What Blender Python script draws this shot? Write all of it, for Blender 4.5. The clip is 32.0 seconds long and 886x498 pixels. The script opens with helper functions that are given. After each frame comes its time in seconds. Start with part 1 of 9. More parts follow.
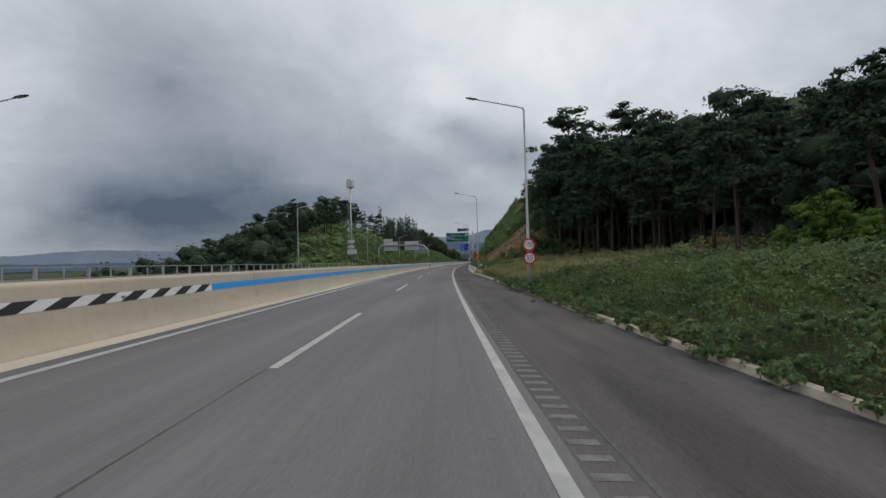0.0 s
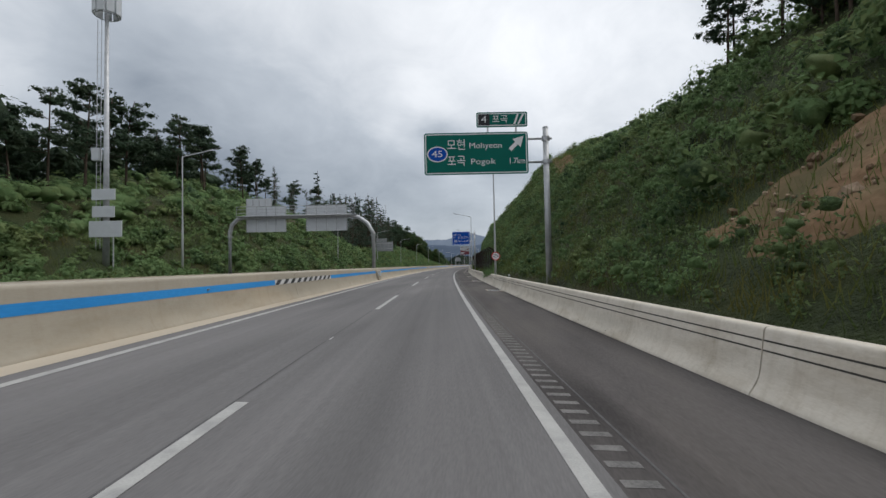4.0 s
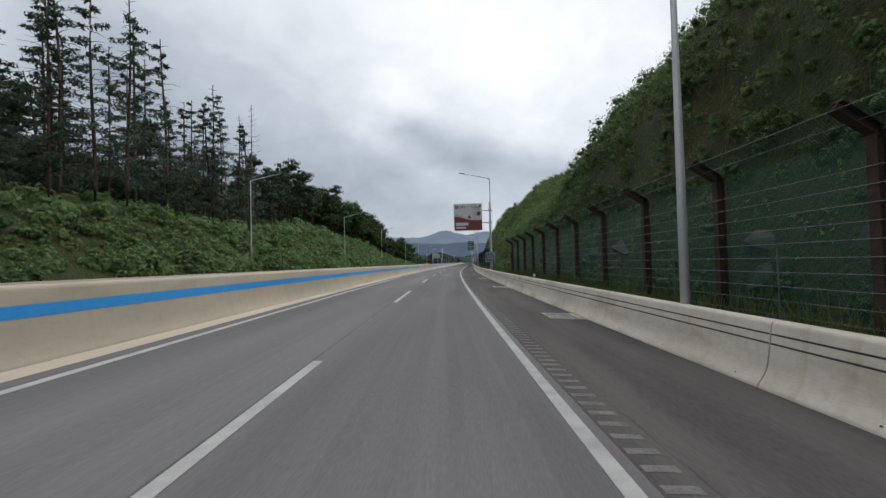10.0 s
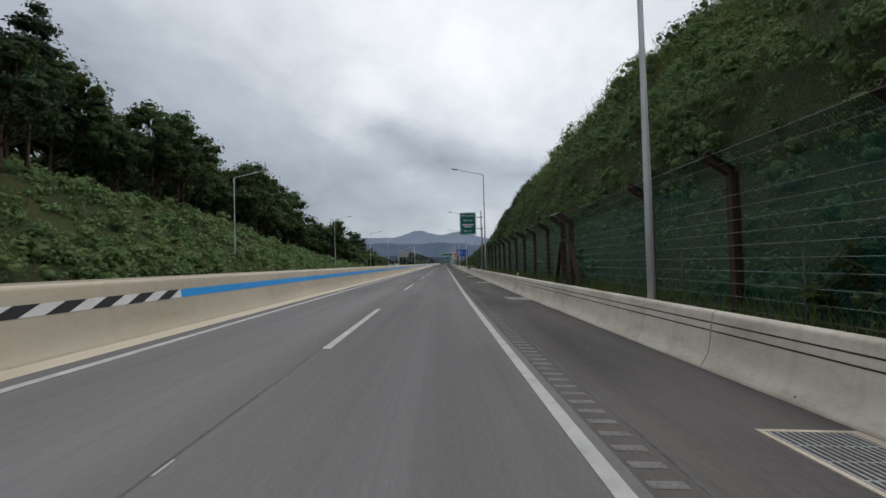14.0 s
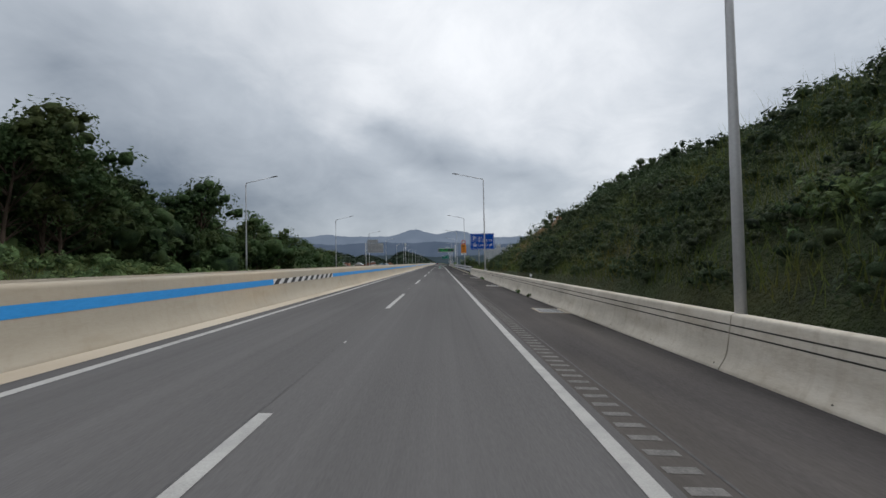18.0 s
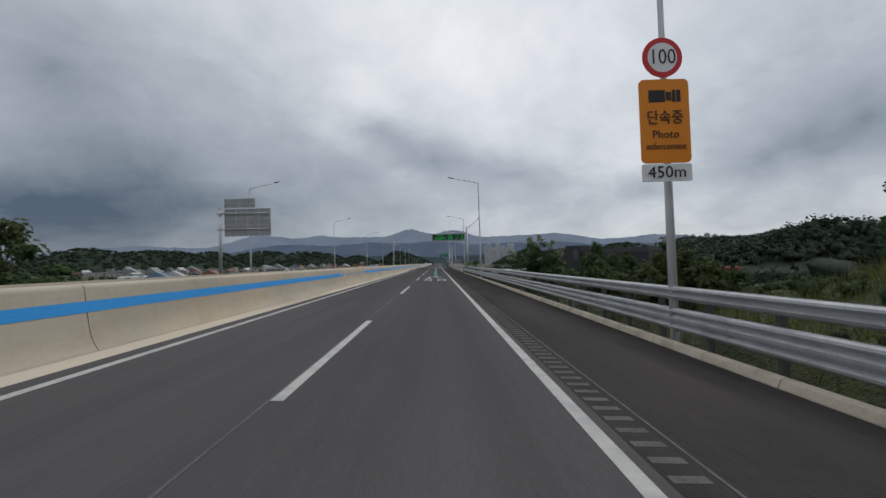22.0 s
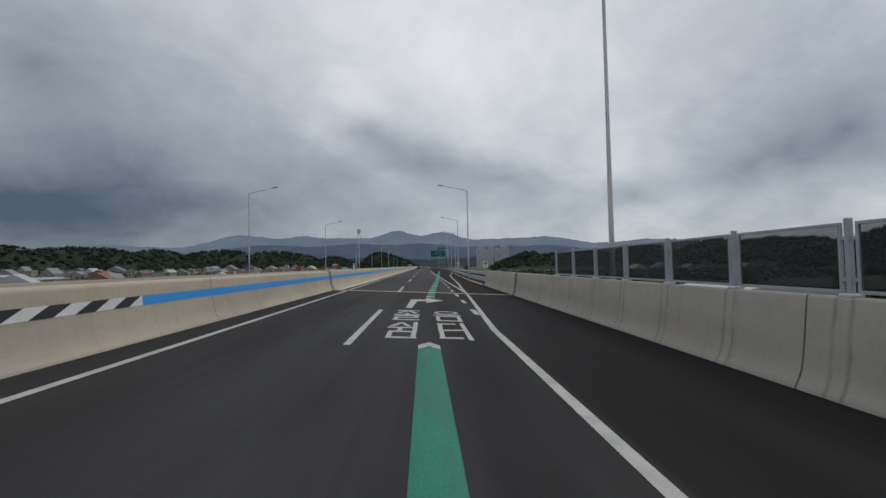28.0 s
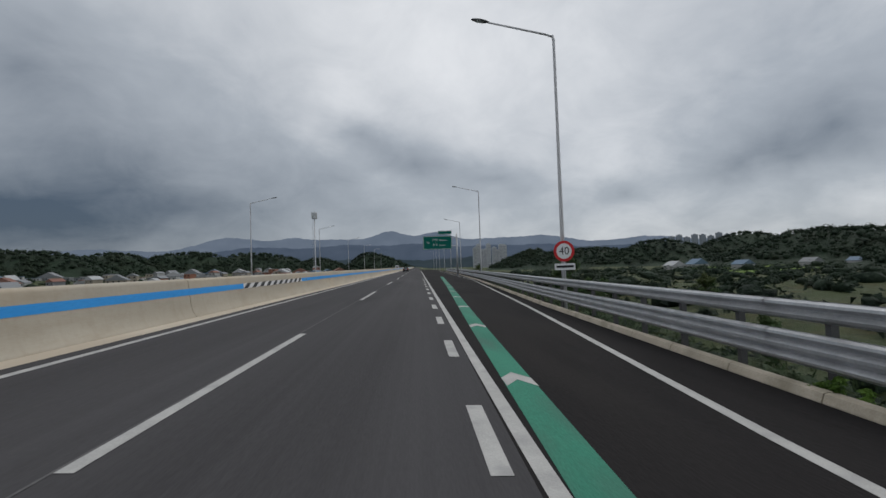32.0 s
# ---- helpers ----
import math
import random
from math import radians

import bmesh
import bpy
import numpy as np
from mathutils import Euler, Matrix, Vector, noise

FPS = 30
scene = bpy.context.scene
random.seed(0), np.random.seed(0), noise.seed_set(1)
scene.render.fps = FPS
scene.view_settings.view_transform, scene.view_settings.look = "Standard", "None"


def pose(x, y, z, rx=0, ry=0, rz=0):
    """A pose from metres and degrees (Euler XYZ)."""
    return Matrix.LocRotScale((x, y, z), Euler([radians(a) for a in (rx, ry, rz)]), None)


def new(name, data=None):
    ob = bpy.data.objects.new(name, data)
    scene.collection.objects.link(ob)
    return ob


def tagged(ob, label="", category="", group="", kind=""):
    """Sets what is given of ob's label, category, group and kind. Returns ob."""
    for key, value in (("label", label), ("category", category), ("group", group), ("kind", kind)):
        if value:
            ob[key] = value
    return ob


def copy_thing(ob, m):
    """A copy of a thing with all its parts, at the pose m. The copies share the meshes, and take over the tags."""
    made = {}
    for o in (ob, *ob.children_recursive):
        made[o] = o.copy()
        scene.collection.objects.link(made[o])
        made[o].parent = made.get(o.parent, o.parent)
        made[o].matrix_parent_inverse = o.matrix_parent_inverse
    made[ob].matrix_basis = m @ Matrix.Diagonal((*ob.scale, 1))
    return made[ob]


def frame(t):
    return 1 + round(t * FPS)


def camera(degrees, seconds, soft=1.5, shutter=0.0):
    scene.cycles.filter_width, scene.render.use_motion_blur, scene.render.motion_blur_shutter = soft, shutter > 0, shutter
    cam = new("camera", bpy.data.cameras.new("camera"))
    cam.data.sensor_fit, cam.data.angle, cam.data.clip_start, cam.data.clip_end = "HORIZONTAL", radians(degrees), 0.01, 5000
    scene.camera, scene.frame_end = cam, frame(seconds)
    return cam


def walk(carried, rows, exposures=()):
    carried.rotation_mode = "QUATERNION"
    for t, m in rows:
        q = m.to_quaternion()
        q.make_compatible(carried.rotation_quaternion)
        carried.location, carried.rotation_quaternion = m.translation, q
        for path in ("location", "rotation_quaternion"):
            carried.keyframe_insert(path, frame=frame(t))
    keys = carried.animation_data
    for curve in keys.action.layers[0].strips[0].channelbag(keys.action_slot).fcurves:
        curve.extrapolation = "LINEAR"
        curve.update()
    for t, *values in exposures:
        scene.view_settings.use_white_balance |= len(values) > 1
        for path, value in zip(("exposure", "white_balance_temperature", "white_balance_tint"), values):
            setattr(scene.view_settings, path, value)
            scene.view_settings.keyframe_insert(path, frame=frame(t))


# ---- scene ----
# Camera: one lens, driven along the right-hand lane.
cam = camera(86.50, 32.0, 1.5)
PATH = [
    (0.0, 29.124, -5.812, 1.689, 91.581, 1.627, 8.669),
    (0.5, 27.309, 5.253, 1.691, 91.776, 1.607, 8.393),
    (1.0, 25.565, 16.266, 1.694, 91.938, 1.537, 8.176),
    (1.5, 23.906, 27.323, 1.694, 91.818, 1.300, 7.905),
    (2.0, 22.322, 38.388, 1.694, 91.850, 1.159, 7.548),
    (2.5, 20.766, 49.701, 1.694, 91.843, 1.213, 7.139),
    (3.0, 19.215, 60.838, 1.697, 91.935, 1.233, 6.886),
    (3.5, 17.730, 71.943, 1.700, 91.964, 1.231, 6.548),
    (5.5, 12.563, 116.729, 1.701, 91.864, 1.082, 5.479),
    (6.0, 11.335, 128.590, 1.702, 91.909, 1.153, 5.037),
    (6.5, 10.235, 139.919, 1.702, 91.913, 1.182, 4.741),
    (7.0, 9.221, 151.326, 1.701, 91.890, 1.233, 4.583),
    (7.5, 8.232, 162.569, 1.702, 91.903, 1.356, 4.528),
    (8.0, 7.197, 174.869, 1.704, 91.931, 1.263, 4.483),
    (8.5, 6.386, 186.106, 1.702, 91.997, 1.375, 4.483),
    (9.0, 5.540, 197.480, 1.705, 91.700, 1.318, 4.500),
    (10.0, 3.984, 220.014, 1.713, 91.702, 1.475, 3.330),
    (10.5, 3.314, 231.233, 1.716, 91.717, 1.488, 3.159),
    (11.0, 2.762, 242.763, 1.715, 91.573, 1.475, 2.873),
    (11.5, 2.249, 253.681, 1.716, 91.643, 1.432, 2.497),
    (12.0, 1.800, 265.291, 1.716, 91.647, 1.397, 1.977),
    (13.0, 1.080, 287.947, 1.716, 91.633, 1.369, 1.031),
    (14.0, 0.702, 310.705, 1.711, 91.703, 1.585, 0.139),
    (15.0, 0.415, 333.890, 1.713, 91.664, 1.505, 0.305),
    (15.5, 0.335, 345.549, 1.716, 91.580, 1.563, 0.398),
    (17.5, 0.092, 391.057, 1.728, 91.710, 1.104, -0.103),
    (18.0, 0.166, 402.721, 1.725, 91.659, 1.171, -0.336),
    (18.5, 0.242, 413.922, 1.721, 91.881, 1.464, -0.548),
    (19.0, 0.309, 425.234, 1.717, 91.897, 1.643, -0.723),
    (19.5, 0.307, 436.971, 1.717, 91.935, 1.670, -0.848),
    (20.0, 0.349, 448.553, 1.715, 91.785, 1.691, -0.840),
    (20.5, 0.367, 460.271, 1.714, 91.816, 1.832, -0.764),
    (21.0, 0.329, 470.933, 1.716, 91.677, 1.957, -0.788),
    (21.5, 0.122, 482.457, 1.727, 91.722, 1.802, -0.687),
    (22.0, 0.211, 494.160, 1.722, 91.672, 1.797, -0.750),
    (22.5, 0.239, 505.436, 1.721, 91.588, 1.746, -0.409),
    (23.0, 0.114, 517.520, 1.727, 91.528, 1.676, -0.144),
    (24.0, -0.129, 540.167, 1.740, 91.594, 1.501, -0.609),
    (25.0, -0.287, 562.830, 1.748, 91.375, 1.381, -0.336),
    (25.5, -0.336, 573.948, 1.750, 91.516, 1.481, -0.497),
    (28.0, -0.110, 629.842, 1.739, 91.995, 1.214, -2.260),
    (29.0, -0.120, 651.745, 1.739, 92.064, 1.109, -1.582),
    (30.0, 0.195, 673.117, 1.723, 91.914, 1.111, -2.144),
    (31.0, 0.631, 694.679, 1.701, 91.889, 1.645, -2.724),
    (32.0, 1.138, 715.952, 1.674, 92.038, 2.023, -2.985),
]
walk(cam, [(t, pose(x, y, z, rx, ry, rz)) for t, x, y, z, rx, ry, rz in PATH],
     exposures=[(0.0, -0.18), (1.0, -0.14), (2.0, 0.0), (5.0, 0.1), (8.0, 0.1), (10.0, 0.22), (12.0, 0.08), (16.0, 0.08), (22.0, -0.14), (27.0, -0.29), (32.0, -0.29)])

# World: overcast sky, broken cloud over a pale Nishita sky, one wide soft sun.
SUN_EL, SUN_AZ = radians(52), radians(62)
world = bpy.data.worlds.new("overcast")
scene.world = world
world.use_nodes = True
wn, wl = world.node_tree.nodes, world.node_tree.links
wn.clear()


def wnode(kind, **values):
    n = wn.new(kind)
    for key, value in values.items():
        n.inputs[key].default_value = value
    return n


w_out = wn.new("ShaderNodeOutputWorld")
sky = wn.new("ShaderNodeTexSky")
sky.sky_type, sky.sun_disc, sky.sun_elevation, sky.sun_rotation = "NISHITA", False, SUN_EL, SUN_AZ
sky_bg = wnode("ShaderNodeBackground", Strength=0.08)
wl.new(sky.outputs[0], sky_bg.inputs["Color"])
coord = wn.new("ShaderNodeTexCoord")
sep = wn.new("ShaderNodeSeparateXYZ")
wl.new(coord.outputs["Generated"], sep.inputs[0])


def wmath(op, a, b=None):
    n = wn.new("ShaderNodeMath")
    n.operation = op
    for i, v in enumerate((a, b)):
        if v is None:
            continue
        if isinstance(v, (int, float)):
            n.inputs[i].default_value = v
        else:
            wl.new(v, n.inputs[i])
    return n.outputs[0]


zz = wmath("ADD", wmath("MAXIMUM", sep.outputs["Z"], 0.0), 0.42)
flat = wn.new("ShaderNodeCombineXYZ")
wl.new(wmath("DIVIDE", sep.outputs["X"], zz), flat.inputs["X"])
wl.new(wmath("DIVIDE", sep.outputs["Y"], zz), flat.inputs["Y"])
big = wnode("ShaderNodeTexNoise", Scale=1.5, Detail=6.0, Roughness=0.55, Distortion=0.3)
fine = wnode("ShaderNodeTexNoise", Scale=4.2, Detail=6.0, Roughness=0.6, Distortion=0.5)
wl.new(flat.outputs[0], big.inputs["Vector"])
wl.new(flat.outputs[0], fine.inputs["Vector"])
mixv = wmath("ADD", wmath("MULTIPLY", big.outputs[0], 0.5), wmath("MULTIPLY", fine.outputs[0], 0.26))
high = wmath("MULTIPLY", sep.outputs["Z"], 0.22)
cloud = wmath("ADD", mixv, wmath("ADD", high, 0.19))
# single cloud banks to the north: x, z of the direction over y, half width, half height, weight, lean
ahead = wmath("MAXIMUM", sep.outputs["Y"], 0.2)
north = wn.new("ShaderNodeCombineXYZ")
wl.new(wmath("DIVIDE", sep.outputs["X"], ahead), north.inputs["X"])
wl.new(wmath("DIVIDE", sep.outputs["Z"], ahead), north.inputs["Y"])
torn = north.outputs[0]
for scale, gain in ((2.2, 0.2), (7.0, 0.09)):
    ragged = wnode("ShaderNodeTexNoise", Scale=scale, Detail=4.0, Roughness=0.55)
    wl.new(north.outputs[0], ragged.inputs["Vector"])
    push = wn.new("ShaderNodeVectorMath")
    push.operation = "MULTIPLY_ADD"
    push.inputs[1].default_value = (gain, gain * 0.55, 0)
    wl.new(ragged.outputs["Color"], push.inputs[0])
    wl.new(torn, push.inputs[2])
    pull = wn.new("ShaderNodeVectorMath")
    pull.operation = "SUBTRACT"
    pull.inputs[1].default_value = (gain * 0.5, gain * 0.275, 0)
    wl.new(push.outputs[0], pull.inputs[0])
    torn = pull.outputs[0]
for bx, bz, bw, bh, weight, lean in ((-0.82, 0.13, 1.15, 0.4, -0.38, 0), (-0.45, 0.14, 0.75, 0.22, -0.16, 4), (-0.8, 0.45, 0.8, 0.4, -0.17, -25), (0.15, 0.42, 0.95, 0.6, 0.11, 0),
                                     (0.92, 0.29, 0.6, 0.3, -0.27, 18), (0.72, 0.2, 0.42, 0.1, -0.16, 8), (1.0, 0.13, 0.5, 0.12, 0.08, 0), (0.0, 0.225, 0.2, 0.1, -0.2, -12),
                                     (0.16, 0.18, 0.26, 0.09, -0.16, 0), (-0.12, 0.285, 0.14, 0.07, -0.14, -30), (0.44, 0.15, 0.14, 0.06, -0.14, 0), (0.1, 0.11, 0.7, 0.09, -0.07, 0)):
    spot = wn.new("ShaderNodeMapping")
    spot.vector_type = "TEXTURE"
    spot.inputs["Location"].default_value, spot.inputs["Rotation"].default_value, spot.inputs["Scale"].default_value = (bx, bz, 0), (0, 0, radians(lean)), (bw, bh, 1)
    wl.new(torn, spot.inputs["Vector"])
    bank = wn.new("ShaderNodeTexGradient")
    bank.gradient_type = "QUADRATIC_SPHERE"
    wl.new(spot.outputs[0], bank.inputs["Vector"])
    cloud = wmath("ADD", cloud, wmath("MULTIPLY", bank.outputs["Fac"], weight * 1.5))
ramp = wn.new("ShaderNodeValToRGB")
ramp.color_ramp.elements[0].position, ramp.color_ramp.elements[0].color = 0.0, (0.072, 0.102, 0.148, 1)
ramp.color_ramp.elements[1].position, ramp.color_ramp.elements[1].color = 0.86, (0.93, 0.95, 0.98, 1)
mid = ramp.color_ramp.elements.new(0.52)
mid.color = (0.455, 0.497, 0.55, 1)
wl.new(cloud, ramp.inputs[0])
cloud_bg = wnode("ShaderNodeBackground", Strength=1.1)
wl.new(ramp.outputs[0], cloud_bg.inputs["Color"])
w_mix = wnode("ShaderNodeMixShader", Fac=0.9)
wl.new(sky_bg.outputs[0], w_mix.inputs[1])
wl.new(cloud_bg.outputs[0], w_mix.inputs[2])
wl.new(w_mix.outputs[0], w_out.inputs["Surface"])
sun = new("sun", bpy.data.lights.new("sun", "SUN"))
sun.data.energy, sun.data.angle, sun.data.color = 1.15, radians(35), (1.0, 0.97, 0.93)
sun.rotation_euler = (radians(90) - SUN_EL, 0, radians(180) - SUN_AZ)

# ---- the road's line: distance s along it, offset u to its right ----
CURVE, CURVE_END, FALL = 4.5463e-04, 345.6, 0.0516
LINE_S = np.arange(-2000.0, 5200.0, 2.0)
LINE_TH = CURVE * np.clip(CURVE_END - np.clip(LINE_S, -70, None), 0, None)
_dx, _dy = -np.sin(LINE_TH) * 2, np.cos(LINE_TH) * 2
LINE_X = np.concatenate([[0], np.cumsum((_dx[:-1] + _dx[1:]) / 2)])
LINE_Y = np.concatenate([[0], np.cumsum((_dy[:-1] + _dy[1:]) / 2)])
LINE_X, LINE_Y = LINE_X - LINE_X[-1], LINE_Y - LINE_Y[-1] + LINE_S[-1]


def heading(s):
    return np.interp(s, LINE_S, LINE_TH)


def at(s, u):
    """World x, y of the place s along the road and u to the right of its axis."""
    t = heading(s)
    return np.interp(s, LINE_S, LINE_X) + u * np.cos(t), np.interp(s, LINE_S, LINE_Y) + u * np.sin(t)


def fall(u):
    """Height of the paved surface: it falls to the right, the far carriageway less."""
    u = np.asarray(u, float)
    return np.where(u > -6.6, -FALL * u, FALL * 6.6 + 0.02 * (-6.6 - u))


def place(s, u, z=0.0, turn=0.0):
    """Pose at (s, u), z above sea of the road axis; local x to the right, y ahead."""
    x, y = at(s, u)
    return Matrix.Translation((float(x), float(y), z)) @ Matrix.Rotation(float(heading(s)) + radians(turn), 4, "Z")


# ---- mesh building ----
class Build:
    """Collects vertices and faces of one mesh."""

    def __init__(self):
        self.v, self.f, self.lane = [], [], []

    def add(self, verts, faces):
        n = len(self.v)
        self.v += [tuple(p) for p in verts]
        self.f += [tuple(i + n for i in q) for q in faces]
        return self

    def box(self, x0, x1, y0, y1, z0, z1, m=None, bevel=0.0):
        b = min(bevel, abs(x1 - x0) * 0.4, abs(y1 - y0) * 0.4, abs(z1 - z0) * 0.4)
        if b <= 0:
            p = [(x, y, z) for z in (z0, z1) for x, y in ((x0, y0), (x1, y0), (x1, y1), (x0, y1))]
            f = [(3, 2, 1, 0), (4, 5, 6, 7), (0, 1, 5, 4), (1, 2, 6, 5), (2, 3, 7, 6), (3, 0, 4, 7)]
        else:
            ring = lambda d, z: [(x0 + d, y0 + d, z), (x1 - d, y0 + d, z), (x1 - d, y1 - d, z), (x0 + d, y1 - d, z)]
            p = ring(b, z0) + ring(0, z0 + b) + ring(0, z1 - b) + ring(b, z1)
            f = [(3, 2, 1, 0), (12, 13, 14, 15)]
            for k in range(3):
                for i in range(4):
                    j = (i + 1) % 4
                    f.append((4 * k + i, 4 * k + j, 4 * k + 4 + j, 4 * k + 4 + i))
        if m is not None:
            p = [m @ Vector(q) for q in p]
        return self.add(p, f)

    def tube(self, points, radii, n=10, caps=True):
        """A round bar through points."""
        pts = [Vector(p) for p in points]
        rad = radii if isinstance(radii, (list, tuple)) else [radii] * len(pts)
        verts, faces = [], []
        for i, p in enumerate(pts):
            d = (pts[min(i + 1, len(pts) - 1)] - pts[max(i - 1, 0)]).normalized()
            a = d.cross(Vector((0, 0, 1)))
            a = a.normalized() if a.length > 1e-4 else Vector((1, 0, 0))
            b = d.cross(a)
            for k in range(n):
                w = 2 * math.pi * k / n
                verts.append(p + (a * math.cos(w) + b * math.sin(w)) * rad[i])
        for i in range(len(pts) - 1):
            for k in range(n):
                j = (k + 1) % n
                faces.append((i * n + k, i * n + j, i * n + n + j, i * n + n + k))
        if caps:
            faces.append(tuple(range(n))[::-1])
            faces.append(tuple((len(pts) - 1) * n + k for k in range(n)))
        return self.add(verts, faces)

    def prism(self, outline, y0, y1, axis="y", m=None):
        """An outline of (x, z) points, given thickness along y (or (x, y) points along z)."""
        n = len(outline)
        if axis == "y":
            p = [(a, y0, b) for a, b in outline] + [(a, y1, b) for a, b in outline]
        else:
            p = [(a, b, y0) for a, b in outline] + [(a, b, y1) for a, b in outline]
        f = [tuple(range(n)), tuple(range(2 * n - 1, n - 1, -1))]
        f += [(i, i + n, (i + 1) % n + n, (i + 1) % n) for i in range(n)]
        if m is not None:
            p = [m @ Vector(q) for q in p]
        return self.add(p, f)

    def sweep(self, profile, ss, closed=False, tilt=True, shift=None):
        """A profile of (u, z) carried along the road; z counts from the paved surface if tilt. shift(s) moves it sideways."""
        ss = np.asarray(ss, float)
        n, m = len(profile), len(ss)
        verts = np.zeros((m, n, 3))
        move = np.array([shift(s) for s in ss]) if shift else np.zeros(m)
        for j, (u, z) in enumerate(profile):
            uu = u + move
            verts[:, j, 0], verts[:, j, 1] = at(ss, uu)
            verts[:, j, 2] = z + (fall(uu) if tilt else 0)
        faces = []
        for i in range(m - 1):
            for j in range(n if closed else n - 1):
                k = (j + 1) % n
                faces.append((i * n + j, i * n + k, i * n + n + k, i * n + n + j))
        verts = verts.reshape(-1, 3)
        self.lane += [(float(u + dm), float(s)) for s, dm in zip(ss, move) for u, _ in profile]
        if closed:
            verts = np.concatenate([verts, verts[:n], verts[-n:]])
            self.lane += self.lane[-m * n:][:n] + self.lane[-n:]
            faces.append(tuple(m * n + j for j in range(n)))
            faces.append(tuple((m + 1) * n + j for j in range(n))[::-1])
        return self.add(verts, faces)

    def mesh(self, name, mat, smooth=False):
        me = bpy.data.meshes.new(name)
        me.from_pydata([tuple(p) for p in self.v], [], self.f)
        me.materials.append(mat)
        if smooth:
            me.polygons.foreach_set("use_smooth", [True] * len(me.polygons))
        if self.lane and len(self.lane) == len(self.v):
            at_ = me.attributes.new("lane", "FLOAT_VECTOR", "POINT")
            at_.data.foreach_set("vector", [c for u, s in self.lane for c in (u, s, 0.0)])
        me.update()
        return me


def part(name, build, mat, parent=None, label="", smooth=False):
    """One mesh object, under a thing if parent is given."""
    ob = new(name, build.mesh(name, mat, smooth))
    if parent:
        ob.parent = parent
    if label:
        ob["label"] = label
    return ob


def thing(name, label, category, m=None, group="", kind=""):
    ob = new(name)
    ob.empty_display_size = 0.2
    if m is not None:
        ob.matrix_basis = m
    return tagged(ob, label, category, group, kind)


def structure(name, build, mat, label, smooth=False, category=""):
    ob = part(name, build, mat, smooth=smooth)
    return tagged(ob, label, category or name.replace("_", " "), "", "structure")


def steps(a, b, d=4.0):
    return np.linspace(a, b, max(2, int(round((b - a) / d)) + 1))


def lettering(name, body, size, mat, parent, m, width=None, align="CENTER", depth=0.004, stretch=1.0, space=1.0):
    """Raised lettering in the built-in font: local x along the line, local y up the letters."""
    cu = bpy.data.curves.new(name, "FONT")
    cu.body, cu.size, cu.align_x, cu.align_y, cu.extrude = body, size, align, "CENTER", depth
    cu.space_character, cu.resolution_u = space, 3
    tmp = bpy.data.objects.new(name, cu)
    scene.collection.objects.link(tmp)
    me = bpy.data.meshes.new_from_object(tmp.evaluated_get(bpy.context.evaluated_depsgraph_get()))
    bpy.data.objects.remove(tmp)
    co = np.empty(len(me.vertices) * 3)
    me.vertices.foreach_get("co", co)
    co = co.reshape(-1, 3)
    if width and len(co):
        co[:, 0] *= width / max(1e-4, np.ptp(co[:, 0]))
    co[:, 1] *= stretch
    me.vertices.foreach_set("co", co.ravel())
    me.materials.clear()
    me.materials.append(mat)
    ob = new(name, me)
    ob.parent = parent
    ob.matrix_basis = m
    return ob


# ---- materials ----
def material(name, rough=0.8, metal=0.0, spec=0.3):
    m = bpy.data.materials.new(name)
    m.use_nodes = True
    b = m.node_tree.nodes["Principled BSDF"]
    b.inputs["Roughness"].default_value, b.inputs["Metallic"].default_value = rough, metal
    b.inputs["Specular IOR Level"].default_value = spec
    return m, m.node_tree.nodes, m.node_tree.links, b


